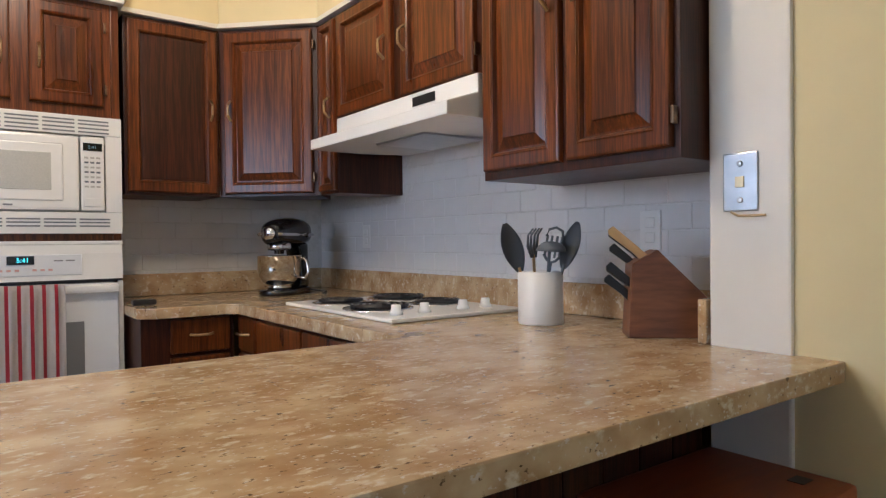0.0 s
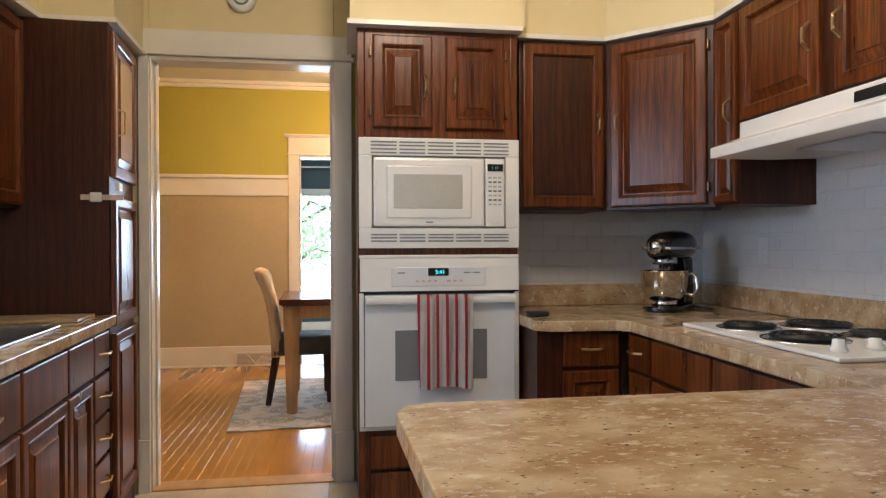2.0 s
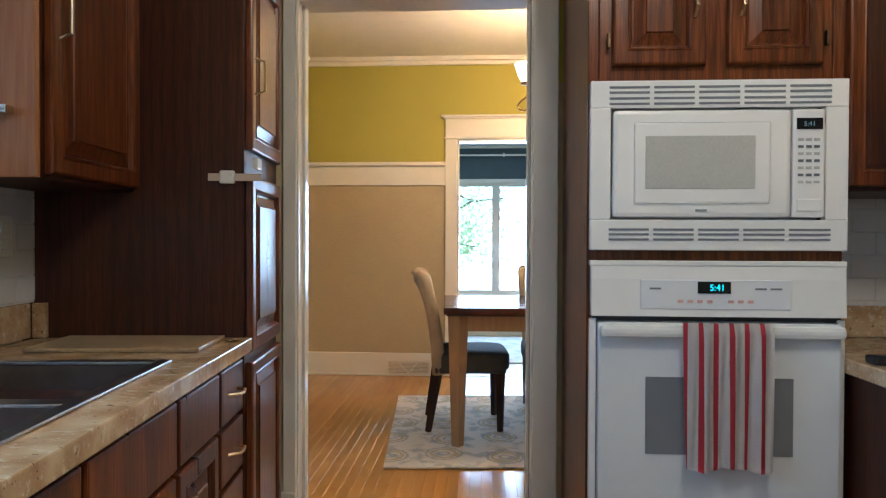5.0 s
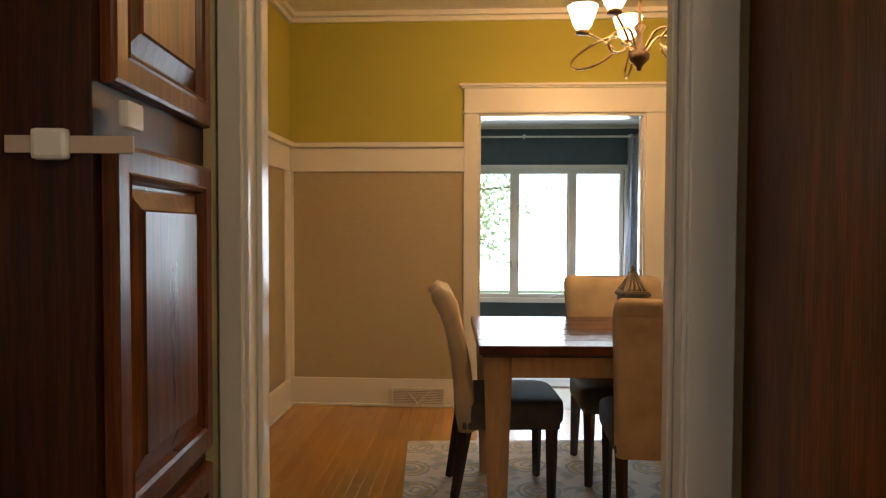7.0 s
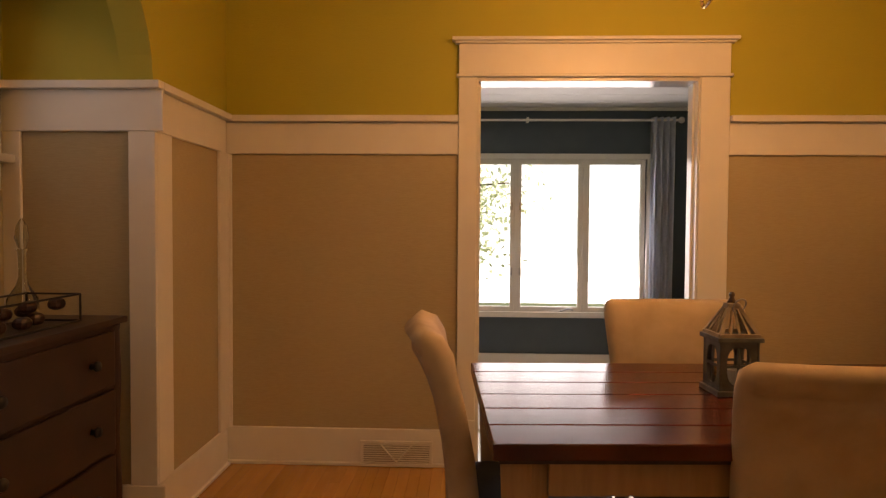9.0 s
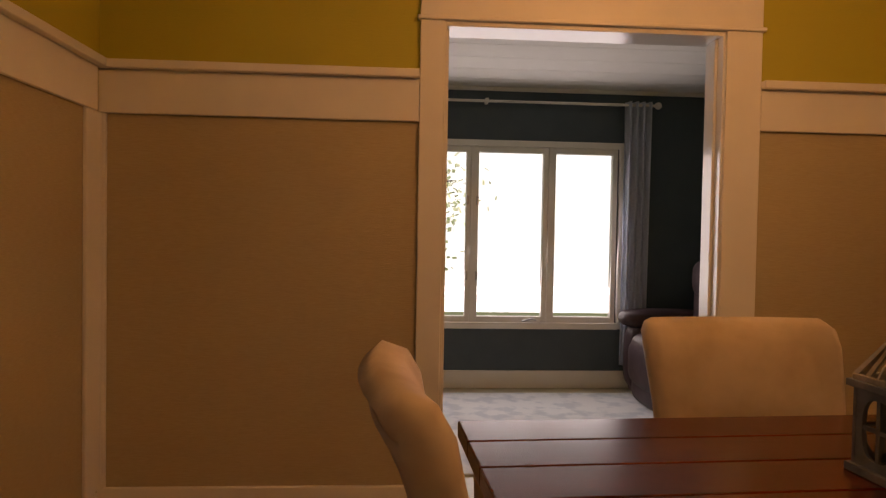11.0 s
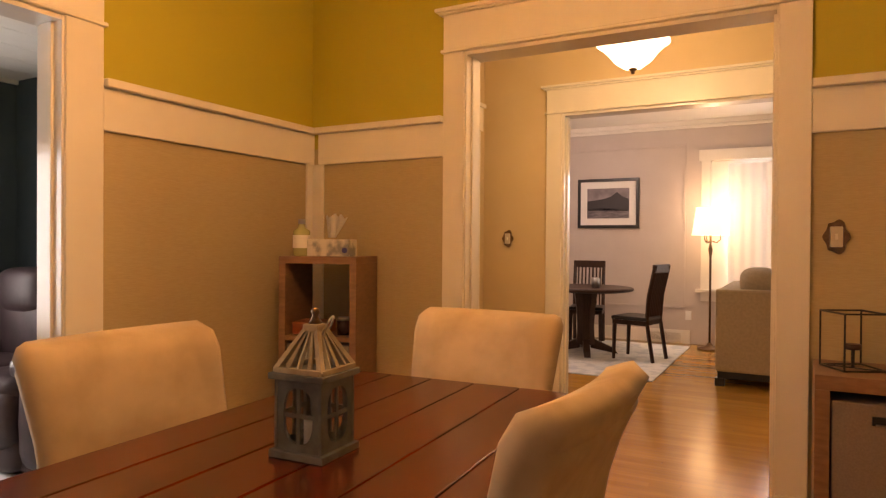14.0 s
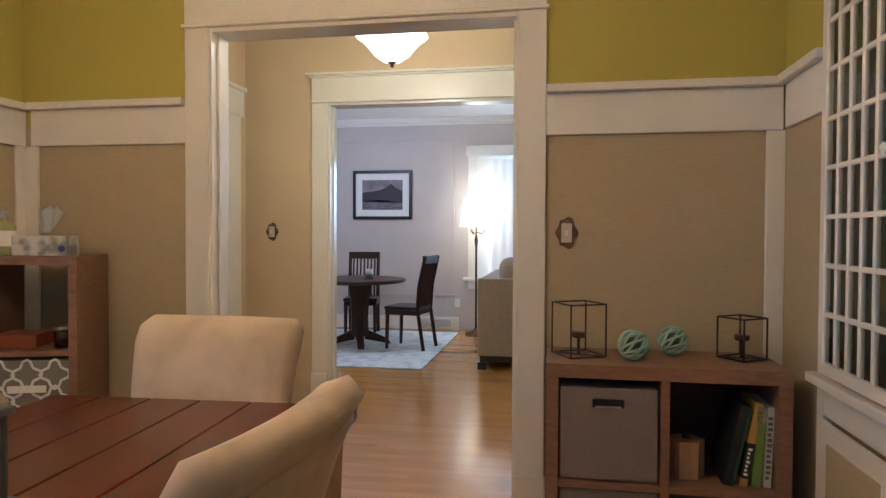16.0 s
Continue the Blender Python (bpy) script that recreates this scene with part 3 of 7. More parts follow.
setting("soffit_trim_west", prism([(KW, 0.318), (-0.893, 0.318), (-0.873, 0.803), (-0.588, 0.803), (-0.613, 1.285), (KW, 1.285)], 2.105, 2.125), M_TRIM, "thin white trim above the pantry", "trim")

# ---- floors ----
setting("floor_kitchen", boxes((-1.5, 2.3, -4.6, 1.285, -0.06, 0.0)), M_GROUT, "pale kitchen floor bed", "floor")
setting("floor", boxes((-2.3, 8.5, 1.285, N + 0.14, -0.06, -0.0135)), M_GAP, "subfloor under the strip flooring", "floor")
setting("floor_sunroom", boxes((-2.2, 2.4, N + 0.0, 7.4, -0.06, 0.0)), M_SUNFLOOR, "olive painted sunroom floor", "floor")

# ---- sunroom ----
YS, SR = 7.20, 2.23
SC = 2.40
WL, WR, WB, WT = -0.62, 1.44, 0.53, 1.93
setting("wall_sunroom_north", boxes((-2.2, WL, YS, YS + 0.14, 0, SC), (WR, 2.4, YS, YS + 0.14, 0, SC), (WL, WR, YS, YS + 0.14, 0, WB), (WL, WR, YS, YS + 0.14, WT, SC)), M_SUNWALL, "slate blue sunroom wall with wide window", "wall")
setting("wall_sunroom_east", boxes((SR, SR + 0.12, N + 0.14, YS, 0, SC)), M_SUNWALL, "slate blue sunroom side wall", "wall")
setting("wall_sunroom_west", boxes((-2.2, -2.08, N + 0.14, YS, 0, SC)), M_SUNWALL, "slate blue sunroom side wall", "wall")
ceil_rows = [(-2.2, 2.4, N + 0.14 + k * 0.30, N + 0.14 + k * 0.30 + 0.294, SC, SC + 0.05) for k in range(9)]
setting("ceiling_sunroom", boxes(*ceil_rows, (-2.2, 2.4, N + 0.14, 7.4, SC + 0.03, SC + 0.09)), M_CEIL, "white boarded sunroom ceiling", "ceiling")
setting("baseboard_sunroom", boxes((-2.08, SR, YS - 0.02, YS, 0, 0.14), (SR - 0.02, SR, N + 0.16, YS - 0.02, 0, 0.14), bevel=0.004), M_TRIM, "cream painted baseboard", "trim")
setting("crown_sunroom", boxes((-2.08, SR, YS - 0.025, YS, SC - 0.03, SC), bevel=0.004), M_TRIM, "white ceiling strip", "trim")
w2 = setting("window_2", boxes((WL - 0.05, WL, YS - 0.03, YS + 0.1, WB - 0.05, WT + 0.05), (WR, WR + 0.05, YS - 0.03, YS + 0.1, WB - 0.05, WT + 0.05), (WL, WR, YS - 0.03, YS + 0.1, WT, WT + 0.05),
                               (WL, WR, YS - 0.05, YS + 0.1, WB - 0.05, WB), bevel=0.004), M_TRIM, "white three-light casement window", "window")
cuts = [WL, 0.255, 0.875, WR]
for a, b in zip(cuts, cuts[1:]):
    sash = part("sash", boxes((a + 0.012, a + 0.05, YS - 0.01, YS + 0.05, WB, WT), (b - 0.05, b - 0.012, YS - 0.01, YS + 0.05, WB, WT), (a + 0.05, b - 0.05, YS - 0.01, YS + 0.05, WB, WB + 0.045),
                              (a + 0.05, b - 0.05, YS - 0.01, YS + 0.05, WT - 0.045, WT), bevel=0.004), M_TRIM, w2)
    p = part("pane", boxes((a + 0.05, b - 0.05, YS + 0.018, YS + 0.022, WB + 0.045, WT - 0.045)), M_GLASSY, sash)
    p.visible_shadow = False
    if b < WR:
        part("mullion", boxes((b - 0.012, b + 0.012, YS - 0.025, YS + 0.08, WB, WT), bevel=0.003), M_TRIM, w2)
for hx, hz in ((0.215, 1.5), (0.215, 0.9), (0.295, 1.5), (0.295, 0.9)):
    part("latch", boxes((hx - 0.01, hx + 0.01, YS - 0.03, YS - 0.008, hz - 0.035, hz + 0.035), bevel=0.003), M_STEEL, w2)
part("crank_handle", tube([(0.78, YS - 0.03, WB + 0.02), (0.74, YS - 0.06, WB + 0.035), (0.66, YS - 0.075, WB + 0.015)], 0.008), M_STEEL, w2)


# ---- kitchen furniture ----
ZC = 0.888


def handle(parent, x, y, z, length=0.09, upright=True, material=None):
    """A bowed bar pull on a face that looks along -y."""
    pts = []
    for k in range(9):
        s = k / 8
        o = -0.004 - 0.026 * min(1, 4 * s, 4 * (1 - s))
        d = (s - 0.5) * length
        pts.append((x, y + o, z + d) if upright else (x + d, y + o, z))
    return part("handle", tube(pts, 0.0055, 7), material or M_BRASS, parent, "antique brass bar pull")


def panel_door(parent, x0, x1, z0, z1, y=0.0, grip=None, name="door", flat=False, rim=0.055, hinges=None):
    """A framed door with a raised field, facing -y; the carcass face is at y."""
    t = 0.02
    door = part(name, loops(x0, x1, z0, z1, ((0, y - 0.001), (0.001, y - t + 0.006), (0.003, y - t + 0.002), (0.008, y - t), (rim - 0.016, y - t), (rim - 0.012, y - t - 0.002),
                                             (rim - 0.006, y - t + 0.002), (rim - 0.002, y - t + 0.011), (rim, y - 0.002)), False), M_OAK, parent)
    s = min(0.034, (x1 - x0 - 2 * rim) * 0.25)
    if flat:
        steps = ((-0.001, y - 0.007), (0.012, y - 0.008))
    else:
        steps = ((-0.001, y - 0.006), (0.004, y - 0.006), (s, y - t + 0.004), (s + 0.003, y - t), (s + 0.006, y - t))
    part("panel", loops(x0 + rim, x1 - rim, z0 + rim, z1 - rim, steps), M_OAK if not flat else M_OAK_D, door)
    if grip:
        handle(door, grip[0], y - t, grip[1], upright=len(grip) < 3)
    if hinges is not None:
        for hz in (z0 + 0.07, z1 - 0.07):
            part("hinge", boxes((hinges - 0.004, hinges + 0.004, y - t - 0.001, y - 0.004, hz - 0.020, hz + 0.020), bevel=0.0015), M_BRONZE, door)
    return door


def drawer(parent, x0, x1, z0, z1, y=0.0, grip=True):
    d = part("drawer", boxes((x0, x1, y - 0.02, y - 0.001, z0, z1), bevel=0.007), M_OAK, parent)
    if grip:
        handle(d, (x0 + x1) / 2, y - 0.02, (z0 + z1) / 2 + 0.005, upright=False)
    return d


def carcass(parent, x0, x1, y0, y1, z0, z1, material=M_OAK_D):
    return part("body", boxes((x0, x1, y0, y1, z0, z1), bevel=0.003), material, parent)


# tall oven cabinet
oc = thing("oven_cabinet", pose(0.383, 0.735, 0), "dark oak tall oven cabinet with raised panel doors", "cabinet")
for row in ((0, 0.03, 0, 0.552, 0.0, 2.105), (0.66, 0.69, 0, 0.39, 0.0, 2.105)):
    part("side_panel", boxes(row, bevel=0.003), M_OAK, oc)
part("drawer_case", boxes((0.031, 0.659, 0.001, 0.39, 0.09, 0.41), bevel=0.003), M_OAK, oc)
part("upper_case", boxes((0.031, 0.659, 0.001, 0.39, 1.645, 2.105), bevel=0.003), M_OAK, oc)
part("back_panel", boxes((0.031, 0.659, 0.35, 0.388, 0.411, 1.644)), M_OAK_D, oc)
part("face_rail", boxes((0.031, 0.659, 0.002, 0.03, 1.15, 1.19), bevel=0.002), M_OAK, oc)
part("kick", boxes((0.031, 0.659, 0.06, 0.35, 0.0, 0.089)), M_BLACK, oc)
panel_door(oc, 0.065, 0.318, 1.685, 2.075, 0, (0.285, 1.86), hinges=0.055)
panel_door(oc, 0.375, 0.628, 1.685, 2.075, 0, (0.408, 1.86), hinges=0.638)
drawer(oc, 0.05, 0.645, 0.25, 0.39, 0, grip=False)
drawer(oc, 0.05, 0.645, 0.10, 0.235, 0)

mw = thing("microwave_oven", pose(0.388, 0.735, 0), "white built-in microwave with grey mesh window", "microwave")
part("lower_grille", boxes((0.0, 0.685, -0.028, -0.001, 1.178, 1.262), bevel=0.004), M_WHITE, mw)
part("upper_grille", boxes((0.0, 0.685, -0.028, -0.001, 1.567, 1.642), bevel=0.004), M_WHITE, mw)
for row in ((0, 0.055, -0.027, -0.001, 1.262, 1.567), (0.625, 0.685, -0.027, -0.001, 1.262, 1.567)):
    part("side_trim", boxes(row, bevel=0.003), M_WHITE, mw)
part("oven_box", boxes((0.05, 0.63, 0.03, 0.30, 1.2, 1.63)), M_WHITE, mw)
for z0 in (1.575, 1.590, 1.606, 1.620, 1.205, 1.219, 1.232):
    for k in range(5):
        x0 = 0.05 + k * 0.12
        part("vent_slot", boxes((x0, x0 + 0.108, -0.030, -0.026, z0, z0 + 0.006)), M_GREY_WIN, mw)
mdoor = part("door", boxes((0.06, 0.532, -0.036, -0.006, 1.268, 1.56), bevel=0.012), M_WHITE, mw)
part("inner_frame", boxes((0.115, 0.475, -0.040, -0.034, 1.305, 1.525), bevel=0.006), M_WHITE, mdoor)
part("window", boxes((0.145, 0.435, -0.042, -0.038, 1.345, 1.488), bevel=0.001), M_MW_WIN, mdoor, "grey meshed microwave window")
part("logo_bar", boxes((0.28, 0.31, -0.039, -0.035, 1.284, 1.290)), M_GREY_WIN, mdoor)
mpan = part("control_panel", boxes((0.536, 0.62, -0.034, -0.006, 1.268, 1.56), bevel=0.006), M_WHITE, mw)
part("display", boxes((0.545, 0.612, -0.037, -0.032, 1.505, 1.535)), M_DISPLAY, mpan)
for r in range(7):
    for c in range(3):
        part("button", boxes((0.549 + c * 0.021, 0.563 + c * 0.021, -0.036, -0.033, 1.36 + r * 0.019, 1.367 + r * 0.019)), M_GREY_SIL if r % 2 else M_MW_WIN, mpan)
part("open_button", boxes((0.545, 0.612, -0.037, -0.032, 1.285, 1.318), bevel=0.002), M_WHITE, mpan)


def digits(text, x, y, z, size, parent, material):
    c = bpy.data.curves.new("digits", "FONT")
    c.body, c.size, c.extrude = text, size, 0.0004
    tmp = new("clock_digits", c)
    me = bpy.data.meshes.new_from_object(tmp)
    bpy.data.objects.remove(tmp)
    me.materials.append(material)
    ob = new("clock_digits", me)
    ob.parent = parent
    ob.matrix_basis = pose(x, y, z, 90)
    return ob


digits("5:41", 0.562, -0.0385, 1.513, 0.018, mpan, mat("dim_digits", (0.15, 0.22, 0.22), 0.5, emit=(0.3, 0.5, 0.5), power=0.12))

ov = thing("wall_oven", pose(0.388, 0.735, 0), "white single wall oven with grey door window", "oven")
part("trim", boxes((0.0, 0.685, -0.028, -0.001, 1.135, 1.15), (0.0, 0.685, -0.02, -0.001, 0.412, 0.43), (0, 0.02, -0.02, -0.001, 0.43, 0.99), (0.665, 0.685, -0.02, -0.001, 0.43, 0.99), (0.03, 0.655, 0.03, 0.30, 0.43, 1.14), bevel=0.004), M_WHITE, ov)
opan = part("control_panel", prism([(-0.002, 0.998), (-0.034, 0.998), (-0.03, 1.10), (-0.026, 1.135), (-0.002, 1.135)], 0.004, 0.681, "x"), M_WHITE, ov)
part("panel_insert", boxes((0.135, 0.535, -0.036, -0.030, 1.018, 1.098), bevel=0.002), M_WHITE_G, opan)
part("display", boxes((0.288, 0.375, -0.039, -0.034, 1.062, 1.094)), M_DISPLAY, opan)
digits("5:41", 0.318, -0.041, 1.070, 0.024, opan, M_LED)
for k in range(7):
    part("button", boxes((0.235 + k * 0.026 + (0.03 if k > 3 else 0), 0.249 + k * 0.026 + (0.03 if k > 3 else 0), -0.038, -0.034, 1.036, 1.044)), mat("pale_red_print", (0.65, 0.38, 0.34), 0.6) if k == 0 else bpy.data.materials["pale_red_print"], opan)
for k in (0.16, 0.44, 0.48):
    part("label_bar", boxes((k, k + 0.03, -0.038, -0.034, 1.072, 1.077)), M_GREY_WIN, opan)
odoor = part("door", boxes((0.022, 0.663, -0.045, -0.002, 0.435, 0.982), bevel=0.006), M_WHITE_G, ov)
part("gap", boxes((0.01, 0.675, -0.012, -0.002, 0.984, 0.997)), M_BLACK, ov)
part("window", boxes((0.148, 0.538, -0.0475, -0.044, 0.625, 0.835), bevel=0.001), M_GREY_WIN, odoor, "dark grey printed oven window")
part("door_handle", boxes((0.022, 0.663, -0.075, -0.045, 0.945, 0.978), bevel=0.012), M_WHITE, odoor)

# dish towel over the oven handle
bm = bmesh.new()
cols, rws = 40, 26
grid = []
for j in range(rws + 1):
    row = []
    for i in range(cols + 1):
        u, v = i / cols, j / rws
        x = 0.235 + (u - 0.5) * (0.235 - 0.012 * v) + 0.1175 + 0.006 * v
        fold = 0.009 * math.sin(u * 19 + 0.6) * (0.3 + 0.7 * v) + 0.005 * math.sin(u * 41 + v * 3)
        z = 0.984 - v * 0.385 - 0.006 * math.sin(u * 9) * v
        y = -0.087 + fold - 0.003 * v
        if v < 0.05:
            y, z = -0.072 - 0.012 * (v / 0.05), 0.986
        row.append(bm.verts.new((x, y, z)))
    grid.append(row)
for j in range(rws):
    for i in range(cols):
        bm.faces.new((grid[j][i], grid[j][i + 1], grid[j + 1][i + 1], grid[j + 1][i]))
bmesh.ops.solidify(bm, geom=list(bm.faces), thickness=0.004)
M_TOWEL = striped("red_striped_towel", (0.74, 0.70, 0.68), (0.52, 0.045, 0.065), 0.0395, 0, 0.30)
towel = part("dish_towel", bm, M_TOWEL, None, smooth=True)
towel.matrix_basis = pose(0.388, 0.735, 0)
tagged(towel, "white cotton dish towel with red stripes on the oven handle", "towel")

# base cabinets and counter beside the oven and under the cooktop
bn = thing("base_cabinet", pose(1.09, 0.50, 0), "dark oak base cabinet with drawer and door", "cabinet", "base cabinets")
carcass(bn, 0.0, 0.36, 0.0, 0.62, 0.09, ZC - 0.04)
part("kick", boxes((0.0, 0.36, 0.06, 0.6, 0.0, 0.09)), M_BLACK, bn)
drawer(bn, 0.105, 0.34, 0.70, 0.835)
panel_door(bn, 0.105, 0.34, 0.13, 0.685)
be = thing("base_cabinet", pose(1.47, 0.50, 0, 0, 0, -90), "dark oak base cabinet run under the cooktop", "cabinet", "base cabinets")
carcass(be, 0.02, 1.32, 0.0, 0.68, 0.09, ZC - 0.04)
part("kick", boxes((0.02, 1.32, 0.06, 0.66, 0.0, 0.09)), M_BLACK, be)
drawer(be, 0.05, 0.23, 0.70, 0.835)
panel_door(be, 0.05, 0.23, 0.13, 0.685)
for x0 in (0.25, 0.66):
    drawer(be, x0, x0 + 0.40, 0.70, 0.835, grip=False)
    panel_door(be, x0, x0 + 0.40, 0.13, 0.685)

PEN_N, PEN_S, PEN_W = -0.79, -1.645, 0.425
tagged(part("countertop", prism([(1.075, KN), (1.075, 0.50), (1.135, 0.45), (1.40, 0.45), (1.44, 0.41), (1.44, PEN_N), (PEN_W + 0.07, PEN_N), (PEN_W + 0.02, PEN_N - 0.02), (PEN_W, PEN_N - 0.07), (PEN_W + 0.035, PEN_S), (KP + 0.010, PEN_S), (KP + 0.010, -1.548), (KP - 0.002, -1.548), (KP - 0.002, -1.357), (KE, -1.357), (KE, KN)],
                                ZC - 0.042, ZC, bevel=0.004), M_COUNTER), "brown mottled stone-look laminate countertop with peninsula", "countertop")
tagged(part("backsplash_strip", boxes((1.075, KE - 0.02, KN - 0.02, KN, ZC + 0.001, ZC + 0.105), (KE - 0.02, KE, -1.335, KN, ZC + 0.001, ZC + 0.105), (KP - 0.01, KE - 0.02, -1.357, -1.335, ZC + 0.001, ZC + 0.105), bevel=0.004), M_COUNTER), "stone-look laminate upstand along the wall", "backsplash")
pb = thing("peninsula_base", pose(0, 0, 0), "dark oak panelled base under the peninsula", "cabinet")
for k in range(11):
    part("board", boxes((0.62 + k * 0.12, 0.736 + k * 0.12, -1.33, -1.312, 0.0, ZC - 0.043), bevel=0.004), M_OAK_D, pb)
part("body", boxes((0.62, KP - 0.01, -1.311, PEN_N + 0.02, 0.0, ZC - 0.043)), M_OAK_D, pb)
part("end_panel", boxes((0.60, 0.62, -1.33, PEN_N + 0.02, 0.0, ZC - 0.043), bevel=0.003), M_OAK, pb)

ct = thing("cooktop", pose(1.83, -0.165, ZC), "white enamel electric cooktop with four coil burners", "cooktop")
part("plate", boxes((-0.27, 0.27, -0.39, 0.39, 0.001, 0.014), bevel=0.006), M_WHITE, ct)
for bx, by, r in ((-0.13, 0.20, 0.085), (0.13, 0.20, 0.105), (-0.13, -0.08, 0.105), (0.13, -0.07, 0.085)):
    pan = part("drip_pan", lathe([(r + 0.018, 0.012), (r + 0.018, 0.018), (r + 0.008, 0.018), (r * 0.4, 0.015), (0, 0.015)], 32, (bx, by)), M_CHROME, ct, smooth=True)
    spiral = [(bx + (0.02 + (r - 0.02) * k / 90) * math.cos(k * 0.28), by + (0.02 + (r - 0.02) * k / 90) * math.sin(k * 0.28), 0.026) for k in range(91)]
    part("coil", tube(spiral, 0.0065, 6), M_BLACK, pan)
for kx, ky in ((-0.19, -0.29), (-0.08, -0.29), (0.08, -0.29), (0.18, -0.29)):
    part("knob", lathe([(0.022, 0.014), (0.022, 0.024), (0.017, 0.028), (0.015, 0.046), (0.0, 0.047)], 18, (kx, ky)), M_WHITE, ct, smooth=True)

# upper cabinets
ZU = 1.345
u1 = thing("upper_cabinet", pose(1.10, 0.80, 0), "dark oak upper cabinet with flat panel door", "cabinet", "upper cabinets")
carcass(u1, 0.0, 0.40, 0.0, 0.33, ZU, 2.10)
panel_door(u1, 0.012, 0.388, ZU + 0.012, 2.085, 0, (0.355, 1.73), flat=True)
dl = math.hypot(0.34, 0.33)
u2 = thing("corner_upper_cabinet", pose(1.50, 0.80, 0, 0, 0, math.degrees(math.atan2(-0.33, 0.34))), "dark oak diagonal corner upper cabinet", "cabinet", "upper cabinets")
part("body", prism([(0.001, 0.001), (dl - 0.001, 0.001), (dl * 0.9, 0.30), (dl * 0.1, 0.30)], ZU, 2.10), M_OAK_D, u2)
panel_door(u2, 0.03, dl - 0.03, ZU + 0.012, 2.085, 0, (0.065, 1.73), hinges=dl - 0.024)
u3 = thing("upper_cabinet", pose(1.84, 0.465, 0, 0, 0, -90), "narrow dark oak upper cabinet beside the hood", "cabinet", "upper cabinets")
carcass(u3, 0.0, 0.168, 0.0, 0.328, ZU, 2.10)
panel_door(u3, 0.008, 0.158, ZU + 0.012, 2.085, 0, (0.135, 1.71), rim=0.036)
u4 = thing("upper_cabinet", pose(1.84, 0.295, 0, 0, 0, -90), "short dark oak upper cabinet above the range hood", "cabinet", "upper cabinets")
carcass(u4, 0.0, 0.97, 0.0, 0.328, 1.645, 2.10)
panel_door(u4, 0.018, 0.445, 1.66, 2.085, 0, (0.41, 1.86))
panel_door(u4, 0.51, 0.925, 1.66, 2.085, 0, (0.545, 1.86), hinges=0.935)
u5 = thing("upper_cabinet", pose(1.82, -0.682, 0, 0, 0, -90), "tall dark oak double door upper cabinet", "cabinet", "upper cabinets")
carcass(u5, 0.0, 0.672, 0.0, 0.346, ZU - 0.03, 2.10)
panel_door(u5, 0.012, 0.322, ZU - 0.005, 2.085, 0, (0.29, 1.79))
panel_door(u5, 0.345, 0.655, ZU - 0.005, 2.085, 0, (0.378, 1.79), hinges=0.663)

hd = thing("range_hood", pose(1.72, -0.205, -0.015), "white under-cabinet range hood with black switch plate", "range hood")
part("canopy", prism([(-0.03, 1.525), (-0.03, 1.565), (0.09, 1.605), (0.09, 1.664), (0.45, 1.664), (0.45, 1.535), (0.2, 1.525)], -0.46, 0.46, "y", bevel=0.004), M_WHITE, hd)
part("switch_plate", boxes((0.086, 0.0895, -0.24, -0.11, 1.617, 1.648)), M_BLACK, hd)
part("filter", boxes((0.10, 0.36, -0.16, 0.16, 1.518, 1.526), bevel=0.002), M_STEEL, hd)

# stand mixer
mx = thing("stand_mixer", pose(1.83, 0.80, ZC, 0, 0, 217) @ Matrix.Scale(0.94, 4), "black and chrome stand mixer with steel bowl", "mixer")
bm = prism([(0.10 + 0.115 * math.cos(k * 0.2618), 0.095 * math.sin(k * 0.2618)) for k in range(-6, 7)] + [(0.0, 0.075), (-0.09, 0.07), (-0.135, 0.045), (-0.145, 0.0), (-0.135, -0.045), (-0.09, -0.07), (0.0, -0.075)], 0.001, 0.03, bevel=0.009)
part("base", bm, M_GLOSSB, mx, smooth=True)
part("column", prism([(-0.135, 0.028), (-0.035, 0.028), (-0.055, 0.09), (-0.055, 0.17), (-0.03, 0.235), (-0.04, 0.26), (-0.125, 0.26), (-0.13, 0.15)], -0.045, 0.045, "y", bevel=0.014), M_GLOSSB, mx, smooth=True)
bm = bmesh.new()
rings = []
for x, r, up in ((-0.165, 0.012, 0.315), (-0.158, 0.038, 0.315), (-0.135, 0.058, 0.315), (-0.08, 0.070, 0.317), (0.0, 0.074, 0.318), (0.08, 0.071, 0.316), (0.14, 0.064, 0.312), (0.175, 0.056, 0.308), (0.19, 0.040, 0.306), (0.195, 0.012, 0.305)):
    rings.append([bm.verts.new((x, r * math.copysign(abs(math.cos(q * math.pi / 12)) ** 0.8, math.cos(q * math.pi / 12)), up + r * math.copysign(abs(math.sin(q * math.pi / 12)) ** 0.8, math.sin(q * math.pi / 12)))) for q in range(24)])
for a, b in zip(rings, rings[1:]):
    for q in range(24):
        bm.faces.new((a[q], a[(q + 1) % 24], b[(q + 1) % 24], b[q]))
bm.faces.new(rings[0])
bm.faces.new(rings[-1])
bmesh.ops.recalc_face_normals(bm, faces=bm.faces)
part("head", bm, M_GLOSSB, mx, smooth=True)
part("nose_cap", lathe([(0.0, 0.191), (0.030, 0.191), (0.036, 0.197), (0.036, 0.203), (0.014, 0.212), (0, 0.213)], 24), M_CHROME, mx, "chrome attachment cap", smooth=True).matrix_basis = pose(0, 0, 0.31, 0, 90)
part("band", boxes((-0.14, 0.185, -0.073, 0.073, 0.296, 0.312), bevel=0.007), M_CHROME, mx)
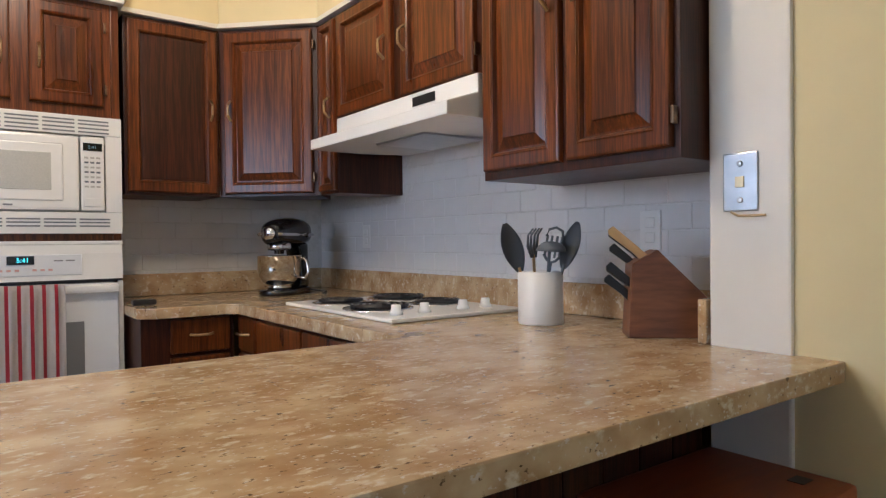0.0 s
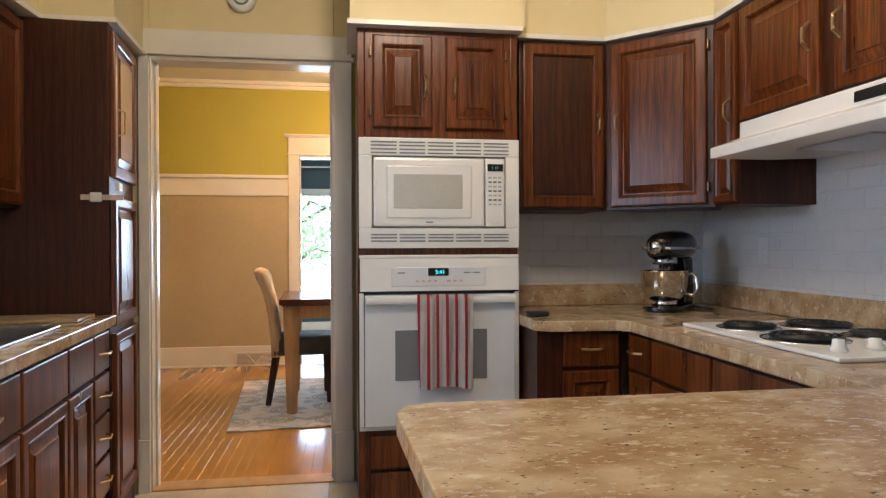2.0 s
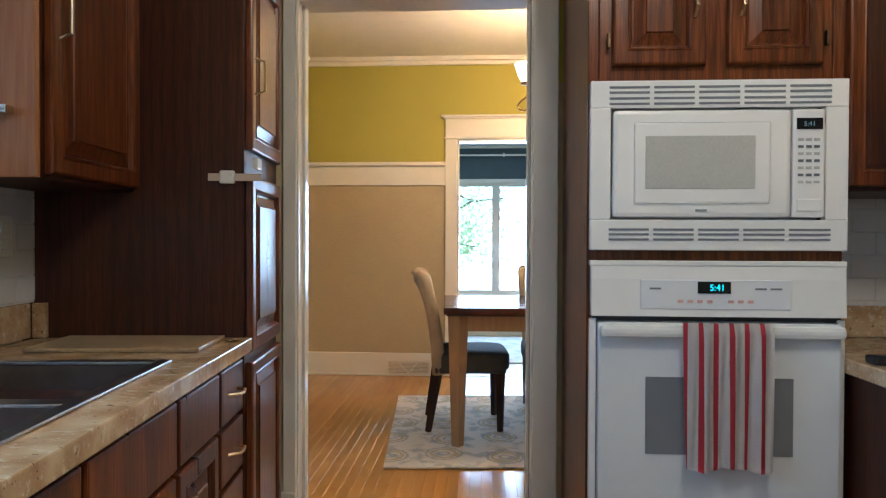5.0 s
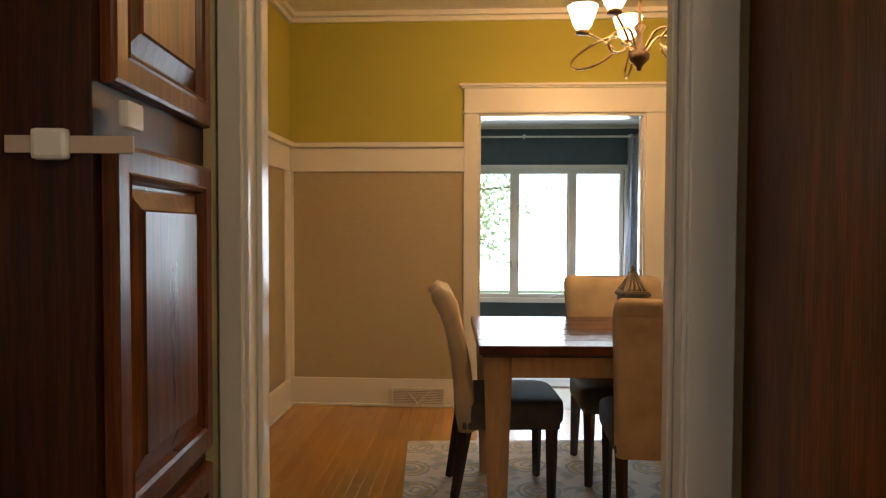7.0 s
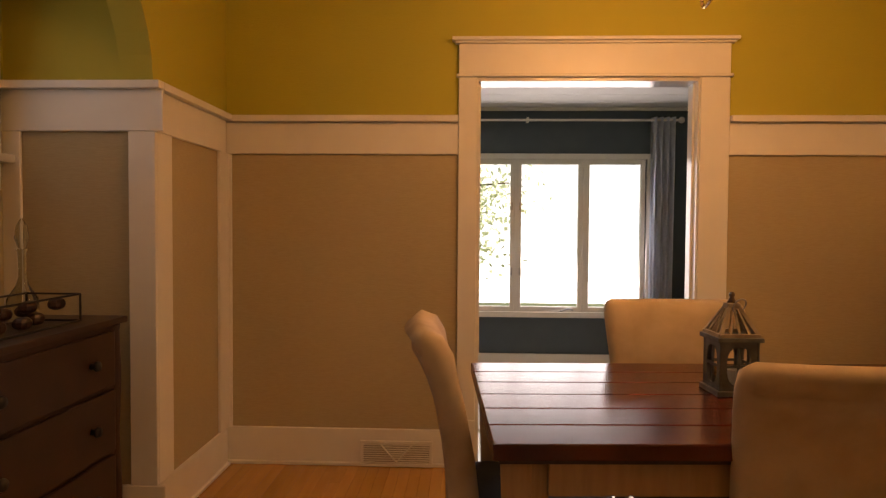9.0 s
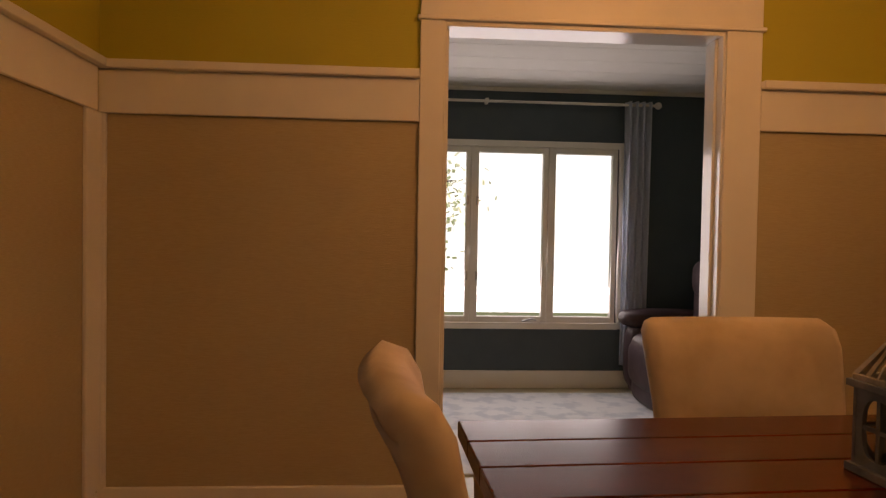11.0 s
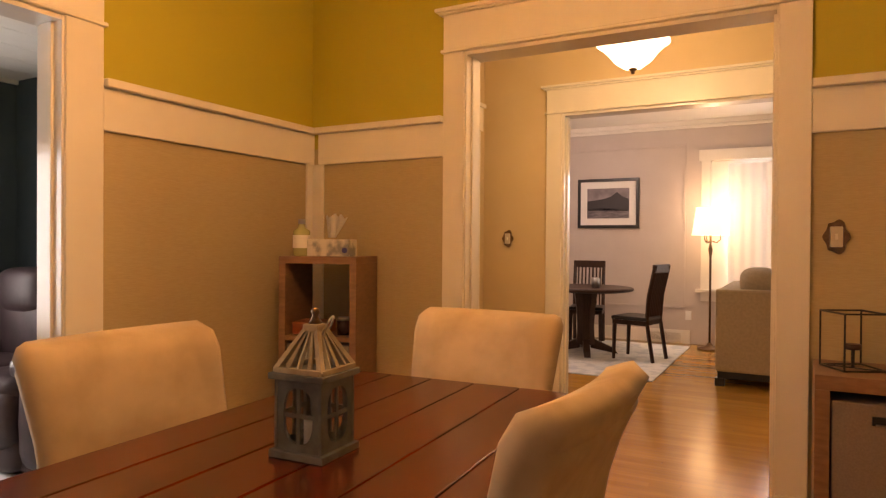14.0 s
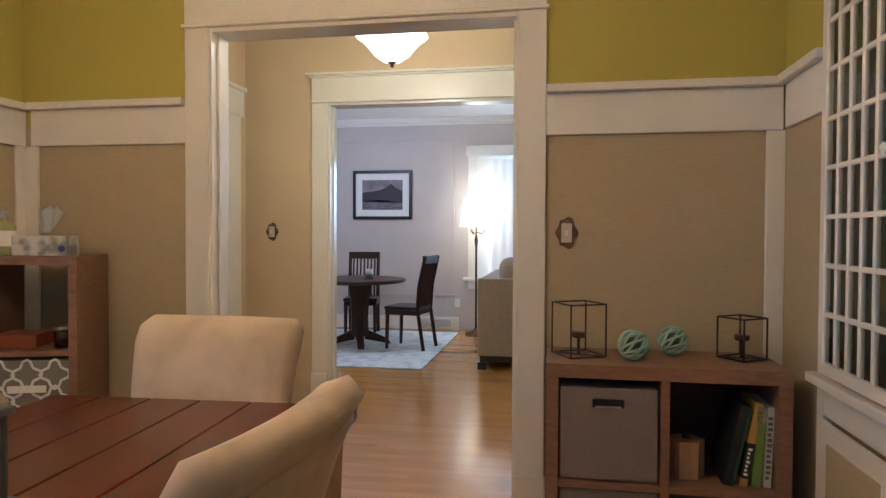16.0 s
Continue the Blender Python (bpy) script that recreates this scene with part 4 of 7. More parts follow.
part("planetary", lathe([(0.0, 0.205), (0.024, 0.205), (0.026, 0.222), (0.056, 0.226), (0.060, 0.235), (0.060, 0.262), (0, 0.264)], 30, (0.10, 0)), M_CHROME, mx, smooth=True)
for sy in (-1, 1):
    part("speed_knob", lathe([(0, 0), (0.011, 0), (0.009, 0.014), (0, 0.016)], 12), M_CHROME, mx).matrix_basis = pose(-0.06, sy * 0.07, 0.30, -90 * sy)
bowl = part("bowl", lathe([(0.0, 0.031), (0.058, 0.031), (0.060, 0.044), (0.052, 0.048), (0.078, 0.062), (0.098, 0.090), (0.107, 0.130), (0.109, 0.195), (0.113, 0.198), (0.106, 0.197), (0.104, 0.130), (0.095, 0.092), (0.0, 0.056)], 40, (0.10, 0)), M_BOWL, mx, "polished steel bowl", smooth=True)
part("handle", tube([(0.10, 0.106, 0.180), (0.10, 0.140, 0.184), (0.10, 0.158, 0.165), (0.10, 0.160, 0.120), (0.10, 0.146, 0.085), (0.10, 0.100, 0.090)], 0.009, 10), M_BOWL, bowl, smooth=True)
part("power_cord", tube([(-0.13, 0.02, 0.02), (-0.17, 0.05, 0.006), (-0.10, 0.16, 0.005), (0.02, 0.20, 0.005), (0.10, 0.26, 0.005)], 0.004, 6), M_BLACK, mx)

# utensil crock
ck = thing("utensil_crock", pose(1.905, -0.83, ZC) @ Matrix.Diagonal((0.89, 0.89, 0.83, 1)), "white ceramic crock full of grey kitchen tools", "crock")
part("pot", lathe([(0.0, 0.001), (0.072, 0.001), (0.075, 0.006), (0.075, 0.185), (0.068, 0.186), (0.067, 0.02), (0, 0.02)], 36), M_CROCK, ck, smooth=True)


def utensil(name, lean, foot, head_bm, shaft_top, turn=0.0, material=None):
    """A tool that leans out of the crock: shaft along z from the pot's foot, head in the same frame."""
    u = part(name, tube([(0, 0, 0.02), (0, 0, shaft_top)], [0.006, 0.005], 8), material or M_GREY_SIL, ck, "grey nylon kitchen tool")
    u.matrix_basis = pose(0, 0, 0, 0, 0, -37) @ pose(foot[0], foot[1], 0.0, 0, lean, turn)
    part("utensil_head", head_bm, M_GREY_SIL, u, smooth=True)
    return u


def leaf_head(half_w, z0, z1, dish, thick=0.004, n=14):
    """A dished spoon or spatula blade that faces -y."""
    bm_ = bmesh.new()
    rows_h = []
    for j in range(n + 1):
        v = j / n
        w = half_w * math.sin(math.pi * min(0.97, 0.06 + 0.90 * v)) ** 0.75
        rows_h.append([bm_.verts.new((w * (i / 4 - 1), dish * (1 - (i / 4 - 1) ** 2) * math.sin(math.pi * v), z0 + (z1 - z0) * v)) for i in range(9)])
    for a, b in zip(rows_h, rows_h[1:]):
        for i in range(8):
            bm_.faces.new((a[i], a[i + 1], b[i + 1], b[i]))
    bmesh.ops.solidify(bm_, geom=list(bm_.faces), thickness=thick)
    return bm_


utensil("serving_spoon", -17, (-0.012, -0.01), leaf_head(0.036, 0.195, 0.372, 0.016), 0.21, 10, M_LIGHTWOOD)
utensil("spatula", 17, (0.014, -0.012), leaf_head(0.030, 0.205, 0.375, 0.006), 0.22, -25)
bm = bmesh.new()
for q in (-0.020, -0.007, 0.007, 0.020):
    tube([(q * 0.4, 0, 0.235), (q, 0.004, 0.275), (q * 1.1, -0.002, 0.315), (q, -0.026, 0.338)], [0.005, 0.005, 0.004, 0.003], 6, bm)
utensil("pasta_fork", -3, (-0.01, 0.02), bm, 0.245, 35, M_LIGHTWOOD)
bm = lathe([(0.0, -0.035), (0.026, -0.030), (0.043, -0.015), (0.050, 0.006), (0.047, 0.006), (0.040, -0.013), (0.024, -0.026), (0.0, -0.031)], 24)
for v in bm.verts:
    v.co = Vector((v.co.x, v.co.y - 0.035, 0.262 - v.co.z * 0.9))
utensil("ladle", 4, (0.008, -0.03), bm, 0.27, 0)
bm = bmesh.new()
for q in (-0.024, -0.0085, 0.0085, 0.024):
    add_box(bm, q - 0.004, q + 0.004, -0.002, 0.002, 0.235, 0.315, 0.0015, 1)
tube([(-0.028, 0, 0.31), (-0.022, 0, 0.335), (0, 0, 0.345), (0.022, 0, 0.335), (0.028, 0, 0.31)], 0.005, 6, bm)
tube([(-0.028, 0, 0.245), (-0.014, 0, 0.225), (0, 0, 0.218), (0.014, 0, 0.225), (0.028, 0, 0.245)], 0.005, 6, bm)
utensil("slotted_spoon", 9, (0.005, 0.03), bm, 0.222, -10)

# knife block
kb = thing("knife_block", pose(1.955, -1.205, ZC, 0, 0, -42) @ Matrix.Scale(0.88, 4), "dark walnut knife block with knives", "knife block")
part("block", prism([(-0.10, 0.001), (0.12, 0.001), (0.13, 0.10), (-0.02, 0.25), (-0.09, 0.21)], -0.055, 0.055, "y", bevel=0.004), M_BLOCK, kb)
for k, (u, off, ln, m_) in enumerate(((0.0, -0.025, 0.13, M_LIGHTWOOD), (0.0, 0.02, 0.12, M_BLACK), (-0.02, 0.03, 0.10, M_BLACK), (-0.055, -0.02, 0.10, M_BLACK), (-0.055, 0.02, 0.09, M_BLACK), (-0.075, 0.0, 0.09, M_BLACK))):
    k_ = part("knife_handle", prism([(0.0, -0.012), (-ln * 0.25, -0.010), (-ln * 0.6, -0.013), (-ln * 0.92, -0.016), (-ln, -0.008), (-ln * 0.98, 0.010), (-ln * 0.55, 0.011), (0.0, 0.012)], -0.009, 0.009, "y", bevel=0.003), m_, kb)
    part("bolster", boxes((0.0, 0.012, -0.009, 0.009, -0.011, 0.011), bevel=0.002), M_STEEL, k_)
    k_.matrix_basis = pose(-0.05 + u * 0.5, off, 0.225 + u * 1.5, 0, 42, 0)


def outlet(name, m, label, category, holes=2):
    o = thing(name, m, label, category)
    part("plate", boxes((-0.036, 0.036, -0.006, -0.0005, -0.058, 0.058), bevel=0.003), M_WHITE, o)
    for k in range(holes):
        z = 0.022 - 0.044 * k if holes > 1 else 0
        part("socket", boxes((-0.016, 0.016, -0.009, -0.005, z - 0.015, z + 0.015), bevel=0.004), M_WHITE, o)
    return o


outlet("wall_outlet", pose(KE - 0.008, -1.03, 1.16, 0, 0, -90), "white double outlet on the tiled wall", "outlet")
outlet("wall_outlet", pose(KE - 0.008, 0.62, 1.16, 0, 0, -90), "white outlet on the tiled wall", "outlet")
ph = thing("phone_jack_plate", pose(KP, -1.437, 1.258, 0, 0, -90), "chrome telephone jack plate on the white post", "wall plate")
part("plate", boxes((-0.04, 0.04, -0.005, -0.0005, -0.065, 0.065), bevel=0.003), M_STEEL, ph)
part("jack", boxes((-0.01, 0.01, -0.008, -0.004, -0.012, 0.012), bevel=0.001), M_BRASS, ph)
for z in (-0.04, 0.04):
    part("stud", lathe([(0, 0), (0.007, 0), (0.006, 0.004), (0, 0.005)], 12), M_STEEL, ph).matrix_basis = pose(0, -0.005, z, 90)
part("wire", tube([(-0.02, -0.006, -0.066), (0.0, -0.012, -0.075), (0.06, -0.01, -0.075)], 0.003), M_BRASS, ph)

# stool under the peninsula
st = thing("counter_stool", pose(1.63, -1.55, 0, 0, 0, 0), "cherry wood backless stool under the peninsula", "stool")
part("seat", boxes((-0.22, 0.22, -0.15, 0.15, 0.64, 0.68), bevel=0.015), M_RED_WOOD, st)
for sx in (-0.17, 0.17):
    for sy in (-0.12, 0.12):
        part("leg", boxes((sx - 0.02, sx + 0.02, sy - 0.02, sy + 0.02, 0.0, 0.64), bevel=0.004), M_RED_WOOD, st)
part("slot", boxes((0.13, 0.17, -0.09, -0.06, 0.679, 0.6815)), M_BLACK, st)

# ---- the sink side; the run is turned a little from the room's axis ----
left = pose(-0.598, 0.815, 0, 0, 0, 5.5)                                        # local: x across, y along the run, front at x = 0
lb = thing("sink_base_cabinet", left, "dark oak sink base run with drawers", "cabinet", "base cabinets")
part("body", boxes((-0.62, -0.045, -3.2, -0.001, 0.09, ZC + 0.01 - 0.042), bevel=0.003), M_OAK_D, lb)
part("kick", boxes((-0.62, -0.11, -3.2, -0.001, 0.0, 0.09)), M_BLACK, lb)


def face_east(parent, y0, y1, z0, z1, name, grip=True, panelled=False):
    """A drawer or door on a face that looks along +x at x = -0.045."""
    if panelled:
        d = panel_door(parent, y0, y1, z0, z1, name=name)
        d.matrix_basis = pose(-0.043, 0, 0, 0, 0, 90)
    else:
        d = part(name, boxes((-0.044, -0.022, y0, y1, z0, z1), bevel=0.006), M_OAK, parent)
    if grip:
        c, z = (y0 + y1) / 2, (z0 + z1) / 2
        part("handle", tube([(-0.022, c - 0.045, z), (0.004, c - 0.03, z), (0.006, c, z - 0.004), (0.004, c + 0.03, z), (-0.022, c + 0.045, z)], 0.0045, 7), M_BRASS, d, "antique brass bar pull")
    return d


for k in range(4):
    face_east(lb, -0.235, -0.02, 0.70 - k * 0.165, 0.85 - k * 0.165, "drawer")
yy = -0.25
for w in (0.30, 0.40, 0.46, 0.46, 0.5, 0.5):
    face_east(lb, yy - w + 0.015, yy, 0.70, 0.85, "drawer", grip=yy < -0.9)
    face_east(lb, yy - w + 0.015, yy, 0.13, 0.685, "door", grip=False, panelled=True)
    yy -= w
ZL = 0.91
tagged(part("countertop", boxes((-0.64, 0.0, -0.42, -0.001, ZL - 0.042, ZL), (-0.64, 0.0, -3.2, -1.18, ZL - 0.042, ZL), (-0.10, 0.0, -1.18, -0.42, ZL - 0.042, ZL), (-0.64, -0.56, -1.18, -0.42, ZL - 0.042, ZL), bevel=0.004), M_COUNTER), "brown stone-look laminate counter round the sink", "countertop").matrix_basis = left
tagged(part("backsplash_strip", boxes((-0.66, -0.641, -3.2, -0.02, ZL + 0.001, ZL + 0.105), (-0.64, -0.60, -0.02, -0.001, ZL + 0.001, ZL + 0.105), bevel=0.004), M_COUNTER), "stone-look laminate upstand behind the sink", "backsplash").matrix_basis = left
sk = thing("kitchen_sink", left, "stainless steel double bowl sink", "sink")
part("rim", boxes((-0.575, -0.545, -1.19, -0.41, ZL + 0.001, ZL + 0.008), (-0.115, -0.085, -1.19, -0.41, ZL + 0.001, ZL + 0.008), (-0.545, -0.115, -1.19, -1.16, ZL + 0.001, ZL + 0.008), (-0.545, -0.115, -0.44, -0.41, ZL + 0.001, ZL + 0.008),
                  (-0.545, -0.115, -0.82, -0.78, ZL - 0.01, ZL + 0.004), bevel=0.003), M_STEEL, sk)
for y0, y1 in ((-0.78, -0.44), (-1.16, -0.82)):
    part("bowl", boxes((-0.55, -0.542, y0, y1, ZL - 0.18, ZL), (-0.118, -0.11, y0, y1, ZL - 0.18, ZL), (-0.55, -0.11, y0, y0 + 0.008, ZL - 0.18, ZL), (-0.55, -0.11, y1 - 0.008, y1, ZL - 0.18, ZL), (-0.55, -0.11, y0, y1, ZL - 0.19, ZL - 0.18)), M_STEEL, sk)
fc = thing("kitchen_faucet", left @ pose(-0.595, -0.80, ZL), "brushed nickel pull-down gooseneck faucet", "faucet")
part("base", lathe([(0.028, 0.001), (0.028, 0.01), (0.02, 0.02), (0.018, 0.12), (0, 0.12)], 20), M_STEEL, fc, smooth=True)
arc = [(0.0, 0.0, 0.10), (0.0, 0.0, 0.28)] + [(0.115 - 0.115 * math.cos(math.pi * k / 12), 0.02 * k / 12, 0.28 + 0.105 * math.sin(math.pi * k / 12)) for k in range(1, 11)]
part("spout", tube(arc, 0.014, 12), M_STEEL, fc, smooth=True)
part("spray_head", tube([arc[-1], (0.235, 0.025, 0.26), (0.25, 0.03, 0.19)], [0.015, 0.018, 0.026], 14), M_STEEL, fc, smooth=True)
part("lever", tube([(0, -0.02, 0.08), (0.02, -0.09, 0.11)], 0.007), M_STEEL, fc)
sp = thing("soap_bottle", left @ pose(-0.585, -0.53, ZL), "green glass soap bottle with black pump", "soap bottle")
part("bottle", lathe([(0.0, 0.009), (0.033, 0.009), (0.036, 0.014), (0.036, 0.12), (0.015, 0.14), (0, 0.14)], 24), mat("green_soap", (0.10, 0.24, 0.19), 0.15), sp, smooth=True)
part("paper_label", boxes((-0.025, 0.025, -0.039, -0.034, 0.03, 0.105)), mat("mint_label", (0.30, 0.45, 0.38), 0.7), sp)
part("pump", lathe([(0.015, 0.138), (0.015, 0.16), (0.006, 0.16), (0.006, 0.175), (0.017, 0.176), (0.017, 0.188), (0, 0.188)], 16), M_BLACK, sp, smooth=True)
tagged(part("cutting_board", boxes((-0.52, -0.07, -0.27, -0.04, ZL + 0.001, ZL + 0.012), bevel=0.003), mat("speckled_board", (0.34, 0.25, 0.15), 0.35, alt=(0.42, 0.32, 0.2), scale=60)), "speckled brown cutting board on the counter", "cutting board").matrix_basis = left

pt = thing("pantry_cabinet", left @ pose(0.02, 0, 0), "tall dark oak pantry with upper and lower doors", "cabinet")
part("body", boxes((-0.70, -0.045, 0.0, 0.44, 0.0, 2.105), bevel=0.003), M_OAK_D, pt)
for z0, z1 in ((1.475, 2.08), (0.86, 1.40), (0.10, 0.83)):
    d = panel_door(pt, 0.02, 0.425, z0, z1)
    d.matrix_basis = pose(-0.044, 0, 0, 0, 0, 90)
    if z0 > 1.4:
        part("handle", tube([(0.05, -0.02, 1.65), (0.05, -0.05, 1.66), (0.05, -0.05, 1.75), (0.05, -0.02, 1.76)], 0.0045, 7), M_BRASS, d)
cl = thing("child_lock_strap", left @ pose(-0.095, -0.004, 1.39), "white plastic child safety strap on the pantry", "safety lock")
part("pad", boxes((0.0, 0.045, -0.012, 0.003, -0.02, 0.02), bevel=0.006), M_WHITE, cl)
part("strap", boxes((-0.035, 0.125, -0.004, 0.0, -0.011, 0.011), bevel=0.001), mat("clear_strap", (0.55, 0.45, 0.38), 0.3), cl)
part("pad", boxes((0.0908, 0.105, 0.03, 0.08, 0.028, 0.064), bevel=0.004), M_WHITE, cl)

ul = thing("upper_cabinet", pose(-0.905, 0.335, 0, 0, 0, 3), "dark oak upper cabinet beside the window", "cabinet", "upper cabinets")
part("body", boxes((-0.32, -0.022, 0.003, 0.47, ZU, 2.105), bevel=0.003), M_OAK_D, ul)
part("end_panel", boxes((-0.325, -0.02, -0.012, 0.002, ZU, 2.105), bevel=0.002), M_OAK_L, ul, "honey oak end panel lightened for window light")
dd = panel_door(ul, 0.02, 0.46, ZU + 0.01, 2.09)
dd.matrix_basis = pose(-0.021, 0, 0, 0, 0, 90)
part("handle", tube([(0.05, -0.02, 1.68), (0.05, -0.048, 1.69), (0.05, -0.048, 1.77), (0.05, -0.02, 1.78)], 0.005, 7), M_CHROME, dd)
tb = thing("towel_bar", pose(-0.905, 0.322, 1.495, 0, 0, 3), "small chrome towel bar on the cabinet end", "towel bar")
part("bar", boxes((-0.29, -0.07, -0.03, -0.024, -0.006, 0.006), bevel=0.002), M_CHROME, tb)
for x in (-0.28, -0.08):
    part("bracket", boxes((x - 0.012, x + 0.012, -0.03, -0.0005, -0.01, 0.01), bevel=0.003), M_CHROME, tb)
sd = thing("smoke_detector", pose(-0.165, 1.293, 2.40, 90), "round white smoke detector above the doorway", "smoke detector")
part("cover", lathe([(0.0, 0.0), (0.068, 0.0), (0.066, 0.025), (0.045, 0.038), (0, 0.04)], 28), M_WHITE, sd, smooth=True)
part("vent_ring", lathe([(0.04, 0.036), (0.04, 0.041), (0.03, 0.041), (0.03, 0.036)], 28), M_GREY_WIN, sd)
ch = thing("charging_cord", pose(1.115, 0.62, ZC), "black corded phone lying on the counter", "phone")
part("handset", boxes((-0.03, 0.06, -0.02, 0.03, 0.001, 0.025), bevel=0.009), M_BLACK, ch)
pw = thing("wall_phone_cradle", pose(1.085, 1.115, 1.12), "white wall phone cradle beside the oven cabinet", "phone")
part("cradle", boxes((0.0, 0.05, -0.05, 0.0, -0.12, 0.12), bevel=0.01), M_WHITE, pw)


# ---- dining room furniture ----
def parsons_chair(m, label):
    """Upholstered chair; local -y is the front, the back stands at +y and rolls backwards at its top."""
    c = thing("dining_chair", m, label, "chair", "chairs round the dining table")
    part("seat", blob(0, -0.02, 0.43, 0.255, 0.235, 0.065, 0.35, 28, 14), M_SEAT, c, "dark fabric seat cushion", smooth=True)
    part("seat_frame", boxes((-0.235, 0.235, -0.225, 0.22, 0.36, 0.40), bevel=0.012), M_SEAT, c)
    bm = bmesh.new()
    side, ring = 13, []
    spine = [(0.185, 0.36, 0.040), (0.195, 0.50, 0.040), (0.215, 0.65, 0.038), (0.245, 0.80, 0.036), (0.270, 0.88, 0.038), (0.290, 0.935, 0.044), (0.314, 0.972, 0.044), (0.336, 0.985, 0.036), (0.356, 0.974, 0.022)]
    spine = [(y_, z_ * 0.975, t_) for y_, z_, t_ in spine]
    half = [0.235, 0.238, 0.245, 0.253, 0.260, 0.264, 0.264, 0.260, 0.246]
    for (y, z, t), h in zip(spine, half):
        k = len(ring)
        d = Vector((0, spine[min(k + 1, 8)][0] - spine[max(k - 1, 0)][0], spine[min(k + 1, 8)][1] - spine[max(k - 1, 0)][1])).normalized()
        nrm = Vector((0, d.z, -d.y))
        flat_ = [(-1 + q / 4, 1.0) for q in range(9)]
        end_ = [(1.0, math.cos(q * math.pi / 4)) for q in (1, 2, 3)]
        row = []
        for cx, cn in flat_ + end_ + [(-a, -b) for a, b in flat_] + [(-a, -b) for a, b in end_]:
            out = 0.75 * t * math.sqrt(max(0.0, 1 - cn * cn))
            wing = 0.022 * (cx * cx) * min(1.0, k / 6)
            row.append(bm.verts.new(Vector((cx * (h - 0.75 * t) + math.copysign(out, cx), y - wing + 0.01, z)) + nrm * cn * t))
        ring.append(row)
    for a, b in zip(ring, ring[1:]):
        for j in range(24):
            bm.faces.new((a[j], a[(j + 1) % 24], b[(j + 1) % 24], b[j]))
    bm.faces.new(ring[0])
    bm.faces.new(ring[-1])
    bmesh.ops.recalc_face_normals(bm, faces=bm.faces)
    part("backrest", bm, M_CHAIR, c, "beige microsuede rolled back", smooth=True)
    for sx in (-1, 1):
        for y, lean in ((-0.19, 0.0), (0.20, 0.06)):
            part("leg", tube([(sx * 0.205, y, 0.37), (sx * 0.205, y + lean, 0.0)], [0.03, 0.02], 4), M_LEG, c)
    return c


base_label = "beige microsuede dining chair with dark seat and legs"
chair = parsons_chair(pose(0.0, 3.15, 0.012, 0, 0, 95) @ Matrix.Diagonal((0.95, 1, 1.014, 1)), base_label)
copy_thing(chair, pose(0.650, 2.845, 0.012, 0, 0, 177) @ Matrix.Diagonal((0.97, 1, 1, 1)))
copy_thing(chair, pose(0.628, 3.43, 0.012, 0, 0, 1) @ Matrix.Diagonal((1.09, 1, 1, 1)))
copy_thing(chair, pose(1.25, 3.155, 0.012, 0, 0, -91) @ Matrix.Diagonal((1.06, 1, 1, 1)))

TB = pose(0.605, 3.062, 0, 0, 0, 2.9)
table = thing("dining_table", TB, "mahogany plank-topped dining table with tan legs", "table")
for k in range(6):
    y0 = -0.441 + k * 0.147
    part("plank", boxes((-0.755, 0.755, y0 + 0.0015, y0 + 0.1455, 0.782, 0.82), bevel=0.004), M_TOP, table)
# added dark sheet under the planks, so the gaps between them read dark
part("dark_underlay", boxes((-0.74, 0.74, -0.43, 0.43, 0.772, 0.800)), M_LEG, table)
for y in (-0.385, 0.363):
    part("apron", boxes((-0.62, 0.62, y, y + 0.022, 0.68, 0.771), bevel=0.003), M_TLEG, table)
for x in (-0.692, 0.670):
    part("apron", boxes((x, x + 0.022, -0.33, 0.33, 0.68, 0.771), bevel=0.003), M_TLEG, table)
for x in (-0.672, 0.672):
    for y in (-0.362, 0.362):
        part("leg", tube([(x, y, 0.013), (x, y, 0.771)], [0.036, 0.060], 4), M_TLEG, table)
tagged(part("dining_rug", boxes((-0.95, 1.05, -0.80, 0.80, 0.002, 0.011), bevel=0.003), M_RUG), "cream and grey medallion patterned rug", "rug").matrix_basis = pose(0.46, 3.15, 0, 0, 0, 4.5)

